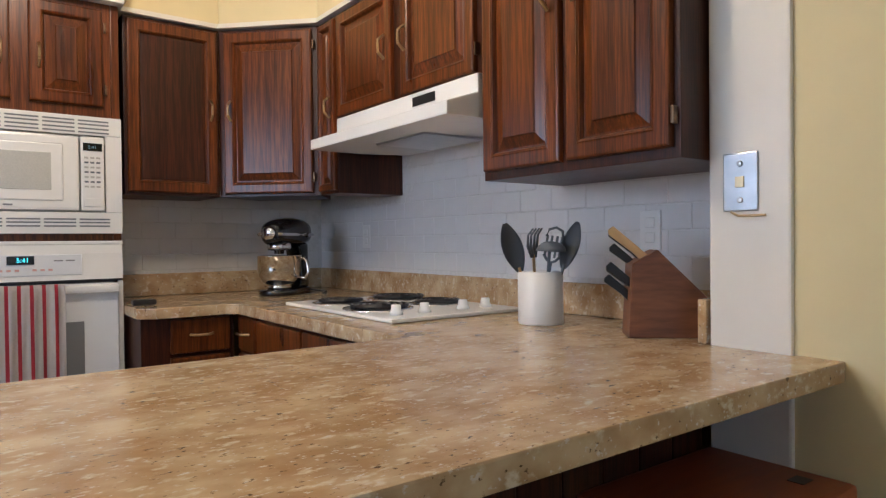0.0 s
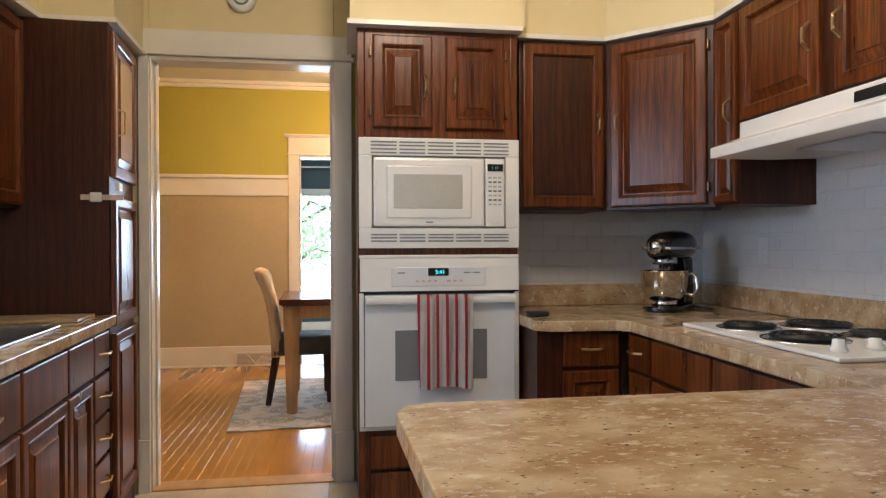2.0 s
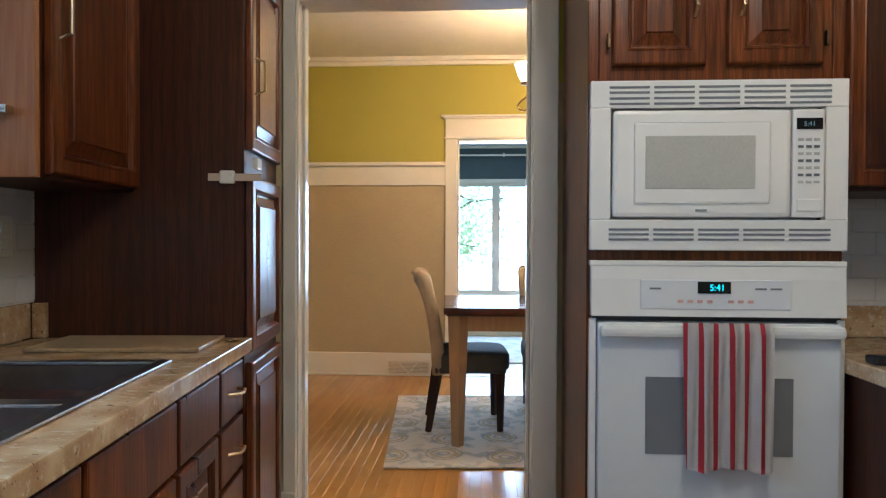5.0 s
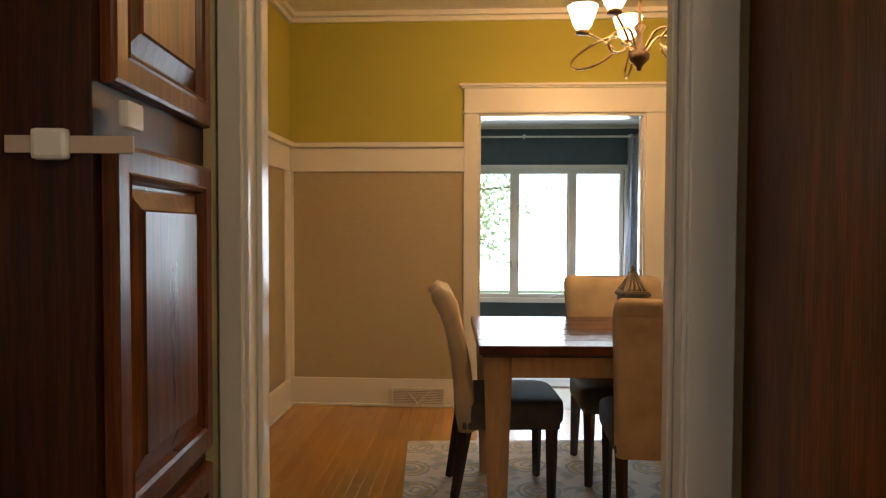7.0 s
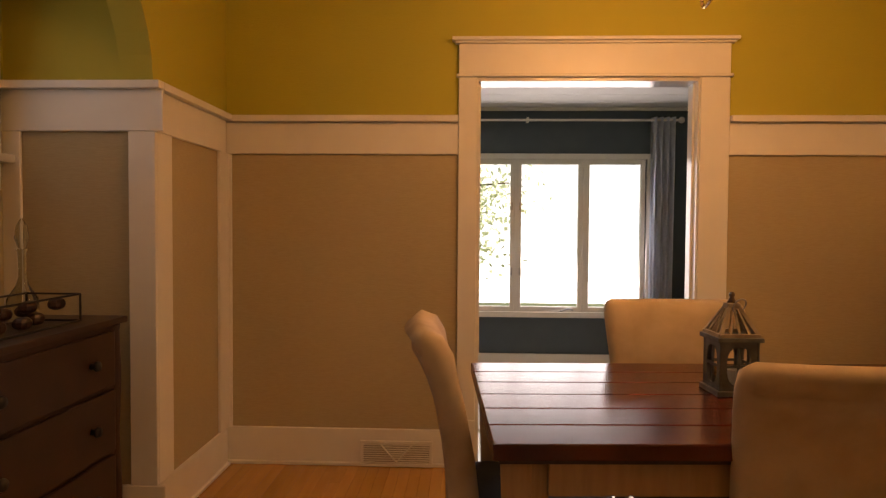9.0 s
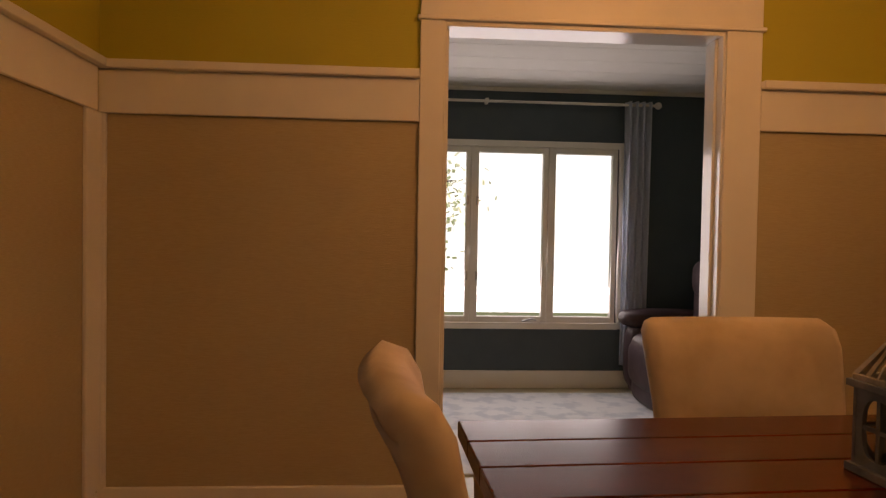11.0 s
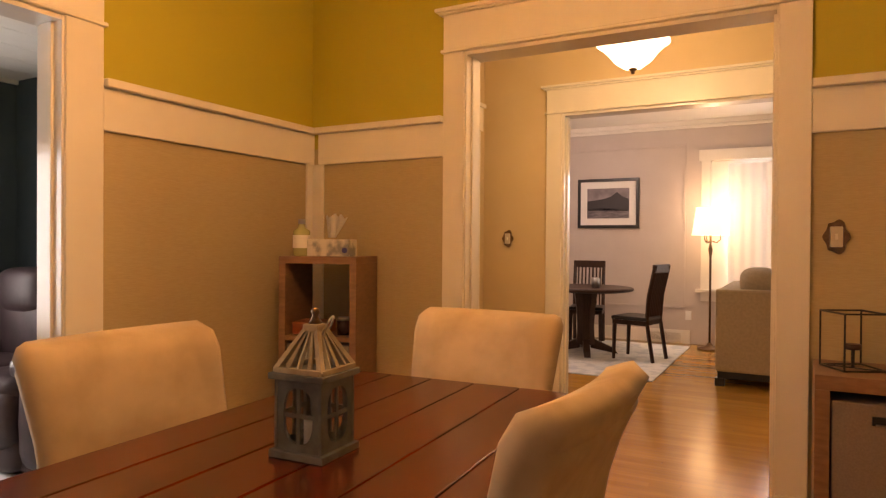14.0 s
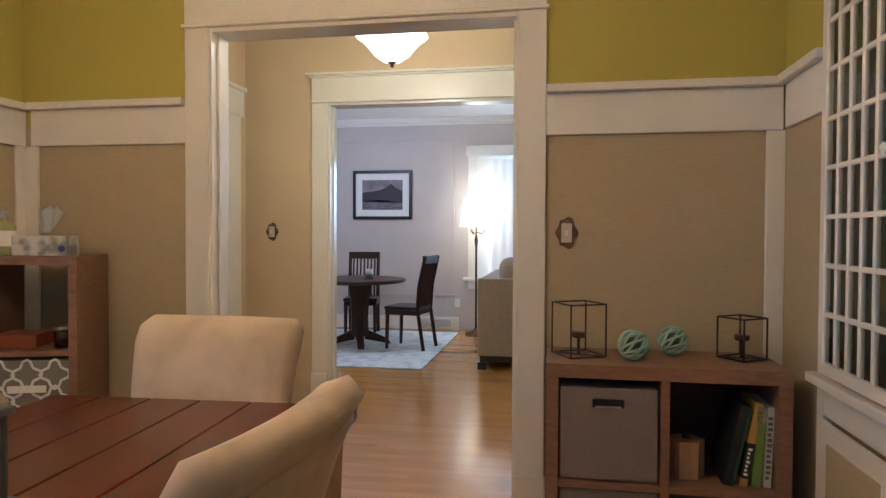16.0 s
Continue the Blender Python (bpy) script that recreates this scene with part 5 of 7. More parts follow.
# wooden lantern on the table
ln = thing("candle_lantern", pose(0.590, 3.094, 0.8205, 0, 0, 3) @ Matrix.Scale(0.755, 4), "weathered grey wooden lantern with slatted roof", "lantern")
part("foot", boxes((-0.087, 0.087, -0.087, 0.087, 0.0, 0.020), bevel=0.003), M_LANT, ln)
part("crown", boxes((-0.088, 0.088, -0.088, 0.088, 0.206, 0.224), bevel=0.003), M_LANT, ln)
for a in range(4):
    bmx = bmesh.new()
    out_f, in_f, out_b, in_b = [], [], [], []
    for q in range(48):
        c, s_ = math.cos(q * math.pi / 24), math.sin(q * math.pi / 24)
        ix, iz = 0.047 * math.copysign(abs(c) ** 0.75, c), 0.073 * math.copysign(abs(s_) ** 0.75, s_)
        g = min(0.070 / max(abs(c), 1e-6), 0.093 / max(abs(s_), 1e-6))
        for lst, px, pz, py in ((out_f, c * g, s_ * g, -0.074), (in_f, ix, iz, -0.074), (out_b, c * g, s_ * g, -0.064), (in_b, ix, iz, -0.064)):
            lst.append(bmx.verts.new((px, py, 0.113 + pz)))
    for q in range(48):
        r = (q + 1) % 48
        for p_, o_ in ((out_f, in_f), (in_f, in_b), (in_b, out_b), (out_b, out_f)):
            bmx.faces.new((p_[q], p_[r], o_[r], o_[q]))
    bmesh.ops.recalc_face_normals(bmx, faces=bmx.faces)
    f = part("side_panel", bmx, M_LANT, ln)
    f.matrix_basis = pose(0, 0, 0, 0, 0, 90 * a)
    part("glazing_bar", boxes((-0.0055, 0.0055, -0.073, -0.065, 0.040, 0.186), bevel=0.001, seg=1), M_LANT, f)
    part("glazing_bar", boxes((-0.046, 0.046, -0.0725, -0.0655, 0.1075, 0.1185), bevel=0.001, seg=1), M_LANT, f)
    part("post", boxes((-0.076, -0.066, -0.076, -0.066, 0.020, 0.206), bevel=0.002), M_LANT, ln).matrix_basis = pose(0, 0, 0, 0, 0, 90 * a)
    turn = pose(0, 0, 0, 0, 0, 90 * a)
    part("hip_bar", tube([(-0.073, -0.073, 0.228), (-0.017, -0.017, 0.335)], [0.011, 0.009], 4), M_LROOF, ln).matrix_basis = turn
    part("roof_rail", boxes((-0.074, 0.074, -0.082, -0.066, 0.224, 0.238), bevel=0.002), M_LROOF, ln).matrix_basis = turn
    for k in (-1, 0, 1):
        part("roof_slat", tube([(k * 0.037, -0.074, 0.230), (k * 0.008, -0.020, 0.335)], [0.0075, 0.0045], 4), M_LROOF, ln).matrix_basis = turn
part("roof_cap", prism([(-0.026, -0.026), (0.026, -0.026), (0.026, 0.026), (-0.026, 0.026)], 0.318, 0.350, bevel=0.008), M_LROOF, ln)
part("finial", lathe([(0.0, 0.349), (0.020, 0.349), (0.012, 0.362), (0.008, 0.372), (0.012, 0.380), (0.008, 0.390), (0, 0.392)], 14), M_BRONZE, ln, smooth=True)
part("ring", tube([(0.030 * math.cos(q * 0.2618), 0, 0.030 * math.sin(q * 0.2618)) for q in range(25)], 0.0035, 8), M_STEEL, ln, smooth=True).matrix_basis = pose(0.016, -0.030, 0.340, 24, 0, 20)
part("candle", lathe([(0, 0.023), (0.03, 0.023), (0.03, 0.09), (0, 0.09)], 18), M_PAPER, ln)

# chandelier
cd = thing("chandelier", pose(0.63, 3.2, 0), "bronze five-arm chandelier with lit frosted bells", "chandelier")
part("canopy", lathe([(0, 2.819), (0.07, 2.819), (0.05, 2.785), (0.02, 2.775), (0, 2.775)], 24), M_BRONZE, cd, smooth=True)
part("stem", tube([(0, 0, 2.78), (0, 0, 2.2)], 0.009), M_BRONZE, cd)
part("hub", lathe([(0, 2.04), (0.012, 2.045), (0.012, 2.06), (0.045, 2.09), (0.05, 2.12), (0.018, 2.15), (0.014, 2.22), (0.028, 2.25), (0, 2.28)], 24), M_BRONZE, cd, smooth=True)
for a in range(5):
    g = a * 1.2566 + 0.3
    arm = part("arm", tube(eased([(0.03, 0, 2.13), (0.10, 0, 2.21), (0.19, 0, 2.20), (0.285, 0, 2.15), (0.325, 0, 2.105), (0.29, 0, 2.075), (0.2, 0, 2.09), (0.12, 0, 2.15), (0.2, 0, 2.22), (0.27, 0, 2.25)]), 0.0065, 8), M_GILT, cd, smooth=True)
    arm.matrix_basis = pose(0, 0, 0, 0, 0, math.degrees(g))
    part("cup", lathe([(0, 2.24), (0.035, 2.245), (0.028, 2.262), (0, 2.262)], 16, (0.27, 0)), M_BRONZE, arm, smooth=True)
    sh = part("shade", lathe([(0.026, 2.262), (0.045, 2.29), (0.058, 2.33), (0.075, 2.38), (0.071, 2.38), (0.054, 2.33), (0.04, 2.29), (0.02, 2.27)], 24, (0.27, 0)), M_LAMPGLASS, arm, "lit frosted glass bell", smooth=True)
    sh.visible_shadow = False

# corner shelf tower
sh = thing("cube_shelf", pose(1.995, 4.485, 0, 0, 0, -72), "walnut cube shelf tower holding a patterned bin", "shelf")
L_ = 0.40
part("frame", boxes((0.0, L_, 0, 0.36, 1.145, 1.18), (0.0, 0.035, 0, 0.36, 0.0, 1.145), (L_ - 0.035, L_, 0, 0.36, 0.0, 1.145), (0.035, L_ - 0.035, 0, 0.36, 0.765, 0.79), (0.035, L_ - 0.035, 0, 0.36, 0.385, 0.41), (0.035, L_ - 0.035, 0, 0.36, 0.0, 0.03), bevel=0.003), M_SHELF, sh)
part("back_panel", boxes((0.035, L_ - 0.035, 0.35, 0.358, 0.03, 0.765)), M_SHELF, sh)
bn_ = thing("fabric_bin", pose(1.995, 4.485, 0, 0, 0, -72) @ pose(0.0375, 0.01, 0.41), "grey and white lattice fabric bin in the shelf", "storage bin")
part("bin_body", boxes((0.0, 0.325, 0.0, 0.32, 0.001, 0.34), bevel=0.008), mat("slate_canvas", (0.20, 0.19, 0.18), 0.9), bn_)
for r in range(3):
    for c in range(3):
        cx, cz = 0.055 + c * 0.108, 0.06 + r * 0.110
        pts = [(cx + (0.047 + 0.012 * math.cos(4 * q * math.pi / 12)) * math.cos(q * math.pi / 12), -0.001, cz + (0.050 + 0.012 * math.cos(4 * q * math.pi / 12)) * math.sin(q * math.pi / 12)) for q in range(25)]
        part("lattice_loop", tube(pts, 0.006, 5), M_PAPER, bn_)
part("pull_strap", boxes((0.09, 0.24, -0.012, -0.004, 0.205, 0.235), bevel=0.003), M_PAPER, bn_, "white cotton pull strap")
tagged(part("keepsake_box", boxes((0.05, 0.22, 0.05, 0.22, 0.791, 0.85), bevel=0.004), M_RED_WOOD), "small reddish wooden box on the shelf", "box").matrix_basis = pose(1.995, 4.485, 0, 0, 0, -72)
cj = thing("candle_jar", pose(2.175, 4.215, 0.791), "dark candle jar with lid", "candle")
part("jar", lathe([(0, 0), (0.036, 0), (0.038, 0.07), (0, 0.07)], 20), mat("dark_wax", (0.03, 0.012, 0.012), 0.15), cj, smooth=True)
part("lid", lathe([(0, 0.071), (0.034, 0.071), (0.034, 0.088), (0, 0.088)], 20), M_STEEL, cj, smooth=True)
tx = thing("tissue_box", pose(1.995, 4.485, 0, 0, 0, -72) @ pose(0.235, 0.115, 1.181, 0, 0, -2), "grey marbled tissue box with a tissue", "tissue box")
part("carton", boxes((-0.11, 0.11, -0.06, 0.06, 0, 0.085), bevel=0.003), mat("marbled_card", (0.62, 0.60, 0.56), 0.7, alt=(0.25, 0.26, 0.27), scale=14, contrast=(0.45, 0.6)), tx)
part("spot", lathe([(0, 0), (0.014, 0), (0.014, 0.002), (0, 0.002)], 16), mat("blue_spot", (0.04, 0.05, 0.22), 0.6), tx).matrix_basis = pose(0.09, -0.0605, 0.03, 90)
bm = bmesh.new()
rows_ = []
for j in range(8):
    v = j / 7
    rows_.append([bm.verts.new(((u / 9 - 0.5) * (0.05 + 0.07 * v) + 0.02 * v, 0.022 * math.sin(u * 1.3 + v * 2) * (1 - 0.3 * v), 0.093 + 0.115 * v - 0.02 * abs(u / 9 - 0.5) * v + 0.012 * math.sin(u * 2.1) * v)) for u in range(10)])
for a, b in zip(rows_, rows_[1:]):
    for u in range(9):
        bm.faces.new((a[u], a[u + 1], b[u + 1], b[u]))
bmesh.ops.solidify(bm, geom=list(bm.faces), thickness=0.0015)
part("tissue", bm, M_PAPER, tx, smooth=True)
hb = thing("soap_dispenser", pose(2.10, 4.43, 1.181), "pale green glass bottle with white label", "bottle")
part("bottle", lathe([(0, 0), (0.038, 0), (0.042, 0.01), (0.042, 0.125), (0.016, 0.145), (0.016, 0.16), (0, 0.16)], 24), mat("pale_green_glass", (0.36, 0.38, 0.18), 0.1), hb, smooth=True)
part("paper_label", lathe([(0.0425, 0.04), (0.0432, 0.04), (0.0432, 0.105), (0.0425, 0.105)], 24), M_PAPER, hb)
part("cap", lathe([(0, 0.161), (0.018, 0.161), (0.018, 0.185), (0, 0.185)], 16), M_STEEL, hb)

# storage unit by the opening; local x runs south, local y into the wall
un = thing("cube_storage_unit", pose(2.08, 2.175, 0, 0, 0, -90), "walnut four-cube storage unit against the wall", "storage unit")
UL = 0.83
part("frame", boxes((0, UL, 0, 0.36, 0.765, 0.815), (0, 0.045, 0, 0.36, 0, 0.765), (UL - 0.045, UL, 0, 0.36, 0, 0.765), (0.40, 0.43, 0, 0.36, 0.03, 0.765), (0.045, 0.40, 0, 0.36, 0.37, 0.395), (0.43, UL - 0.045, 0, 0.36, 0.37, 0.395), (0.045, UL - 0.045, 0, 0.36, 0, 0.03), bevel=0.003), M_SHELF, un)
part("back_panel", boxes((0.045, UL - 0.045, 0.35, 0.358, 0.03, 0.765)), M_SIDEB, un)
for x0, z0, m_, lab in ((0.05, 0.40, M_BIN, "mauve grey fabric bin with grip hole"), (0.05, 0.035, M_BIN, "mauve grey fabric bin with grip hole")):
    b_ = thing("fabric_bin", pose(2.08, 2.175, 0, 0, 0, -90), lab, "storage bin", "bins in the unit")
    part("bin_body", boxes((x0, x0 + 0.342, 0.012, 0.33, z0, z0 + 0.33), bevel=0.006), m_, b_)
    part("grip_rim", boxes((x0 + 0.115, x0 + 0.225, 0.008, 0.014, z0 + 0.262, z0 + 0.292), bevel=0.002), M_BLACK, b_)
    part("grip_lip", boxes((x0 + 0.125, x0 + 0.215, 0.005, 0.009, z0 + 0.262, z0 + 0.268)), M_STEEL, b_)
UM = pose(2.08, 2.175, 0, 0, 0, -90)
bx = thing("wooden_box", UM, "small hexagonal wooden box in the shelf", "box")
part("body", lathe([(0, 0.396), (0.065, 0.396), (0.065, 0.53), (0, 0.53)], 6, (0.51, 0.14)), M_TLEG, bx)
part("knob", lathe([(0, 0.531), (0.015, 0.531), (0.015, 0.55), (0, 0.55)], 12, (0.51, 0.14)), M_BRONZE, bx)
for k, (x0, wd, ht, tilt, col, bar) in enumerate(((0.635, 0.038, 0.29, 12, (0.012, 0.012, 0.014), (0.75, 0.65, 0.30)), (0.685, 0.028, 0.30, 10, (0.50, 0.30, 0.05), None), (0.728, 0.032, 0.285, 4, (0.17, 0.28, 0.05), None), (0.765, 0.026, 0.285, 2, (0.55, 0.56, 0.56), (0.10, 0.16, 0.12)))):
    bk = thing("book", UM @ pose(x0, 0.05, 0.396, 0, tilt, 0), ("black book with pale spine lettering", "ochre spined cookbook leaning upright", "leafy green spined book upright", "pale grey book with dark spine lettering")[k], "book", "books in the unit")
    part("cover", boxes((-wd / 2, wd / 2, 0, 0.19, 0, ht), bevel=0.003), mat("book_cloth", col, 0.6), bk)
    if k == 0:
        part("spine_patch", boxes((wd * 0.30, wd * 0.52, -0.002, 0.19, 0.0, ht * 0.98)), mat("dark_green_cloth", (0.02, 0.07, 0.03), 0.6), bk)
    if k == 1:
        part("spine_patch", boxes((-wd / 2 - 0.0005, wd / 2 + 0.0005, -0.0015, 0.05, 0.03, ht * 0.52)), mat("black_cloth", (0.012, 0.013, 0.014), 0.6), bk)
        for q in range(7):
            part("spine_bar", boxes((-wd * 0.25, wd * (0.05 if q % 3 else 0.22), -0.0028, -0.0014, 0.04 + q * 0.015, 0.049 + q * 0.015)), M_PAPER, bk)
    if k == 2:
        part("spine_patch", boxes((-wd / 2 - 0.0005, wd / 2 + 0.0005, -0.0015, 0.05, ht * 0.80, ht + 0.0005)), mat("pale_print", (0.30, 0.34, 0.22), 0.6, alt=(0.10, 0.10, 0.06), scale=60), bk)
    if k == 3:
        for q in range(12):
            part("spine_bar", boxes((-wd * 0.30, wd * (0.28 if q % 4 else 0.12), -0.0015, 0.0005, 0.03 + q * 0.019, 0.041 + q * 0.019)), M_GREY_SIL, bk)


def wire_cage(m, s, h):
    c = thing("wire_candle_holder", m, "black wire cube candle holder on the unit", "candle holder", "wire candle holders")
    k = s / 2
    for z in (0.004, h):
        for a, b in (((-k, -k), (k, -k)), ((k, -k), (k, k)), ((k, k), (-k, k)), ((-k, k), (-k, -k))):
            part("bar", tube([(*a, z), (*b, z)], 0.0035, 6), M_BLACK, c)
    for a in ((-k, -k), (k, -k), (k, k), (-k, k)):
        part("bar", tube([(*a, 0.004), (*a, h)], 0.0035, 6), M_BLACK, c)
    part("stem", tube([(0, 0, 0.004), (0, 0, 0.07)], 0.006, 8), M_BLACK, c)
    part("cross_bar", tube([(-k, -k, 0.004), (k, k, 0.004)], 0.003, 6), M_BLACK, c)
    part("cup", lathe([(0, 0.068), (0.024, 0.069), (0.027, 0.074), (0.027, 0.088), (0.020, 0.089), (0, 0.086)], 18), M_LEG, c, "dark red candle cup", smooth=True)
    return c


wire_cage(pose(2.26, 2.055, 0.816, 0, 0, 28), 0.148, 0.200)
wire_cage(pose(2.30, 1.455, 0.816, 0, 0, 35), 0.120, 0.155)


def woven_ball(m, r):
    b_ = thing("decor_ball", m, "sage green openwork ball on the unit", "ornament", "openwork balls")
    part("core", blob(0, 0, r, r * 0.55, r * 0.55, r * 0.55, 1.0, 16, 10), M_GREY_SIL, b_, smooth=True)
    for k in range(10):
        for s_ in (-1, 1):
            pts = []
            for q in range(15):
                a, g = math.pi * (0.08 + 0.84 * q / 14), k * 0.6283 + s_ * 0.9 * (q / 14 - 0.5)
                pts.append((r * 0.93 * math.sin(a) * math.cos(g), r * 0.93 * math.sin(a) * math.sin(g), r * 0.93 * math.cos(a)))
            part("band", tube(pts, r * 0.10, 6), M_SPRING, b_, smooth=True).matrix_basis = pose(0, 0, r, 50, 20, 0)
    return b_


woven_ball(pose(2.20, 1.86, 0.816), 0.056)
woven_ball(pose(2.33, 1.70, 0.816), 0.056)


def ornate_plate(m, label):
    s_ = thing("ornate_switch_plate", m, label, "switch")
    out = [((0.042 + 0.006 * math.cos(6 * q * math.pi / 16)) * math.cos(q * math.pi / 16), (0.064 + 0.006 * math.cos(5 * q * math.pi / 16)) * math.sin(q * math.pi / 16)) for q in range(32)]
    part("plate", prism(out, -0.009, -0.0005, "y", bevel=0.002), M_BRONZE, s_)
    part("face", boxes((-0.022, 0.022, -0.012, -0.008, -0.04, 0.04), bevel=0.004), mat("pearl_face", (0.55, 0.50, 0.42), 0.4), s_)
    part("toggle", boxes((-0.005, 0.005, -0.022, -0.011, -0.012, 0.012), bevel=0.002), M_TRIM, s_)
    return s_


ornate_plate(pose(E - 0.001, 2.10, 1.285, 0, 0, -90), "ornate brass switch plate on beige wall")
ornate_plate(pose(4.249, 4.21, 1.29, 0, 0, -90), "ornate brass switch plate in the hall")


def floor_register(m, w, h, label):
    v = thing("wall_register", m, label, "air vent")
    part("frame", boxes((0, w, -0.012, -0.0005, 0, 0.016), (0, w, -0.012, -0.0005, h - 0.016, h), (0, 0.016, -0.012, -0.0005, 0.016, h - 0.016), (w - 0.016, w, -0.012, -0.0005, 0.016, h - 0.016), bevel=0.002), M_TRIM, v)
    # brown sheet behind the slats, coloured as the shade between them
    part("slat_shade", boxes((0.016, w - 0.016, -0.004, -0.0005, 0.016, h - 0.016)), M_LROOF, v)
    for k in range(9):
        z = 0.022 + k * (h - 0.044) / 8
        part("slat", boxes((0.016, w - 0.016, -0.010, -0.004, z - 0.003, z + 0.003)), M_TRIM, v)
    part("chevron", tube([(w * 0.28, -0.011, h - 0.02), (w * 0.5, -0.011, 0.025), (w * 0.72, -0.011, h - 0.02)], 0.006, 4), M_TRIM, v)
    return v


floor_register(pose(-0.757, N - 0.036, 0.004), 0.39, 0.14, "cream metal wall register in the baseboard")

# alcove window, sideboard and what stands on it
w3 = setting("window_3", boxes((-2.14, -2.118, 3.72, 3.80, 1.56, 2.36), (-2.14, -2.118, 1.95, 2.05, 1.56, 2.36), (-2.14, -2.118, 2.05, 3.72, 2.3, 2.38), (-2.14, -2.08, 1.92, 3.83, 1.555, 1.59), (-2.14, -2.12, 1.95, 3.80, 1.44, 1.555), bevel=0.003), M_TRIM, "white trim of the small paned window", "window")
bm = boxes((-2.22, -2.18, 2.05, 3.72, 1.62, 1.665), (-2.22, -2.18, 2.05, 3.72, 2.255, 2.3))
for y in (2.05, 2.585, 3.155, 3.675):
    add_box(bm, -2.22, -2.18, y, y + 0.045, 1.665, 2.255)
for k in range(1, 10):
    add_box(bm, -2.21, -2.19, 2.08 + k * 0.163 - 0.009, 2.08 + k * 0.163 + 0.009, 1.665, 2.255)
for z in (1.86, 2.06):
    add_box(bm, -2.208, -2.192, 2.09, 3.68, z - 0.009, z + 0.009)
part("sash", bm, M_TRIM, w3)
p = part("pane", boxes((-2.202, -2.198, 2.09, 3.68, 1.665, 2.255)), M_GLASSY, w3)
p.visible_shadow = False
sb = thing("sideboard", pose(-1.52, 3.60, 0, 0, 0, 90), "antique dark wood dresser with turned knobs", "sideboard")
part("top", boxes((-1.75, 0.03, -0.02, 0.52, 0.925, 0.95), bevel=0.006), M_SIDEB, sb)
part("body", boxes((-1.70, -0.02, 0.0, 0.50, 0.18, 0.925), bevel=0.004), M_SIDEB, sb)
for z0, z1 in ((0.70, 0.905), (0.455, 0.685), (0.20, 0.44)):
    for x0, x1 in ((-1.66, -0.87), (-0.85, -0.06)):
        d = part("drawer", boxes((x0, x1, -0.018, -0.001, z0, z1), bevel=0.006), M_SIDEB, sb)
        for q in (0.2, 0.8):
            k_ = part("knob", lathe([(0, 0), (0.012, 0), (0.01, 0.012), (0.02, 0.02), (0.017, 0.03), (0, 0.032)], 14), M_BLACK, d, smooth=True)
            k_.matrix_basis = pose(x0 + (x1 - x0) * q, -0.018, (z0 + z1) / 2, 90)
for x in (-1.69, -0.02):
    for y in (0.01, 0.47):
        part("leg", lathe([(0.014, 0.0), (0.02, 0.03), (0.014, 0.06), (0.026, 0.11), (0.024, 0.18), (0.026, 0.3), (0.018, 0.5), (0.026, 0.75), (0.02, 0.9), (0.024, 0.924)], 14, (x, y)), M_SIDEB, sb, smooth=True)
dc = thing("glass_decanter", pose(-1.80, 3.46, 0.951), "clear cut glass decanter with stopper", "decanter")
part("bottle", lathe([(0, 0.001), (0.05, 0.001), (0.055, 0.02), (0.05, 0.08), (0.02, 0.13), (0.013, 0.16), (0.014, 0.25), (0.022, 0.26), (0, 0.26)], 28), M_DIM, dc, smooth=True)
part("stopper", lathe([(0, 0.261), (0.012, 0.262), (0.024, 0.30), (0.018, 0.345), (0.004, 0.37), (0, 0.371)], 10), M_DIM, dc)
tr = thing("wire_tray", pose(-1.68, 3.20, 0.951), "black wire tray with dried pine cones", "tray")
for z in (0.004, 0.10):
    part("rim", tube([(-0.1, -0.25, z), (0.1, -0.25, z), (0.1, 0.25, z), (-0.1, 0.25, z), (-0.1, -0.25, z)], 0.004, 6), M_BLACK, tr)
for x, y in ((-0.1, -0.25), (0.1, -0.25), (0.1, 0.25), (-0.1, 0.25)):
    part("post", tube([(x, y, 0.004), (x, y, 0.10)], 0.004, 6), M_BLACK, tr)
for k in range(12):
    part("cone", blob(0.05 * math.sin(k * 2.4), -0.2 + k * 0.036, 0.026 + 0.022 * (k % 3), 0.026, 0.034, 0.022, 0.9, 10, 7), M_LEG, tr)

# built-in china cabinet in the south wall
cc = thing("china_cabinet", pose(2.03, 1.262, 0, 0, 0, 180), "white built-in china cabinet with small paned doors", "china cabinet")
part("case", boxes((0.0, 0.05, -0.03, 0.0, 0, 2.4), (1.03, 1.08, -0.03, 0.0, 0, 2.4), (0.05, 1.03, -0.03, 0.0, 2.3, 2.4), (0.05, 1.03, -0.028, 0.0, 0, 0.16), (0.05, 1.03, -0.028, 0.0, 0.70, 0.80), bevel=0.003), M_TRIM, cc)
part("ledge", boxes((-0.01, 1.08, -0.065, -0.001, 0.80, 0.83), bevel=0.004), M_TRIM, cc)
# flat dark sheet stands for the unlit inside of the cabinet
part("shade_sheet", boxes((0.05, 1.03, -0.012, -0.002, 0.83, 2.3)), mat("cabinet_shade", (0.10, 0.085, 0.05), 0.8), cc)
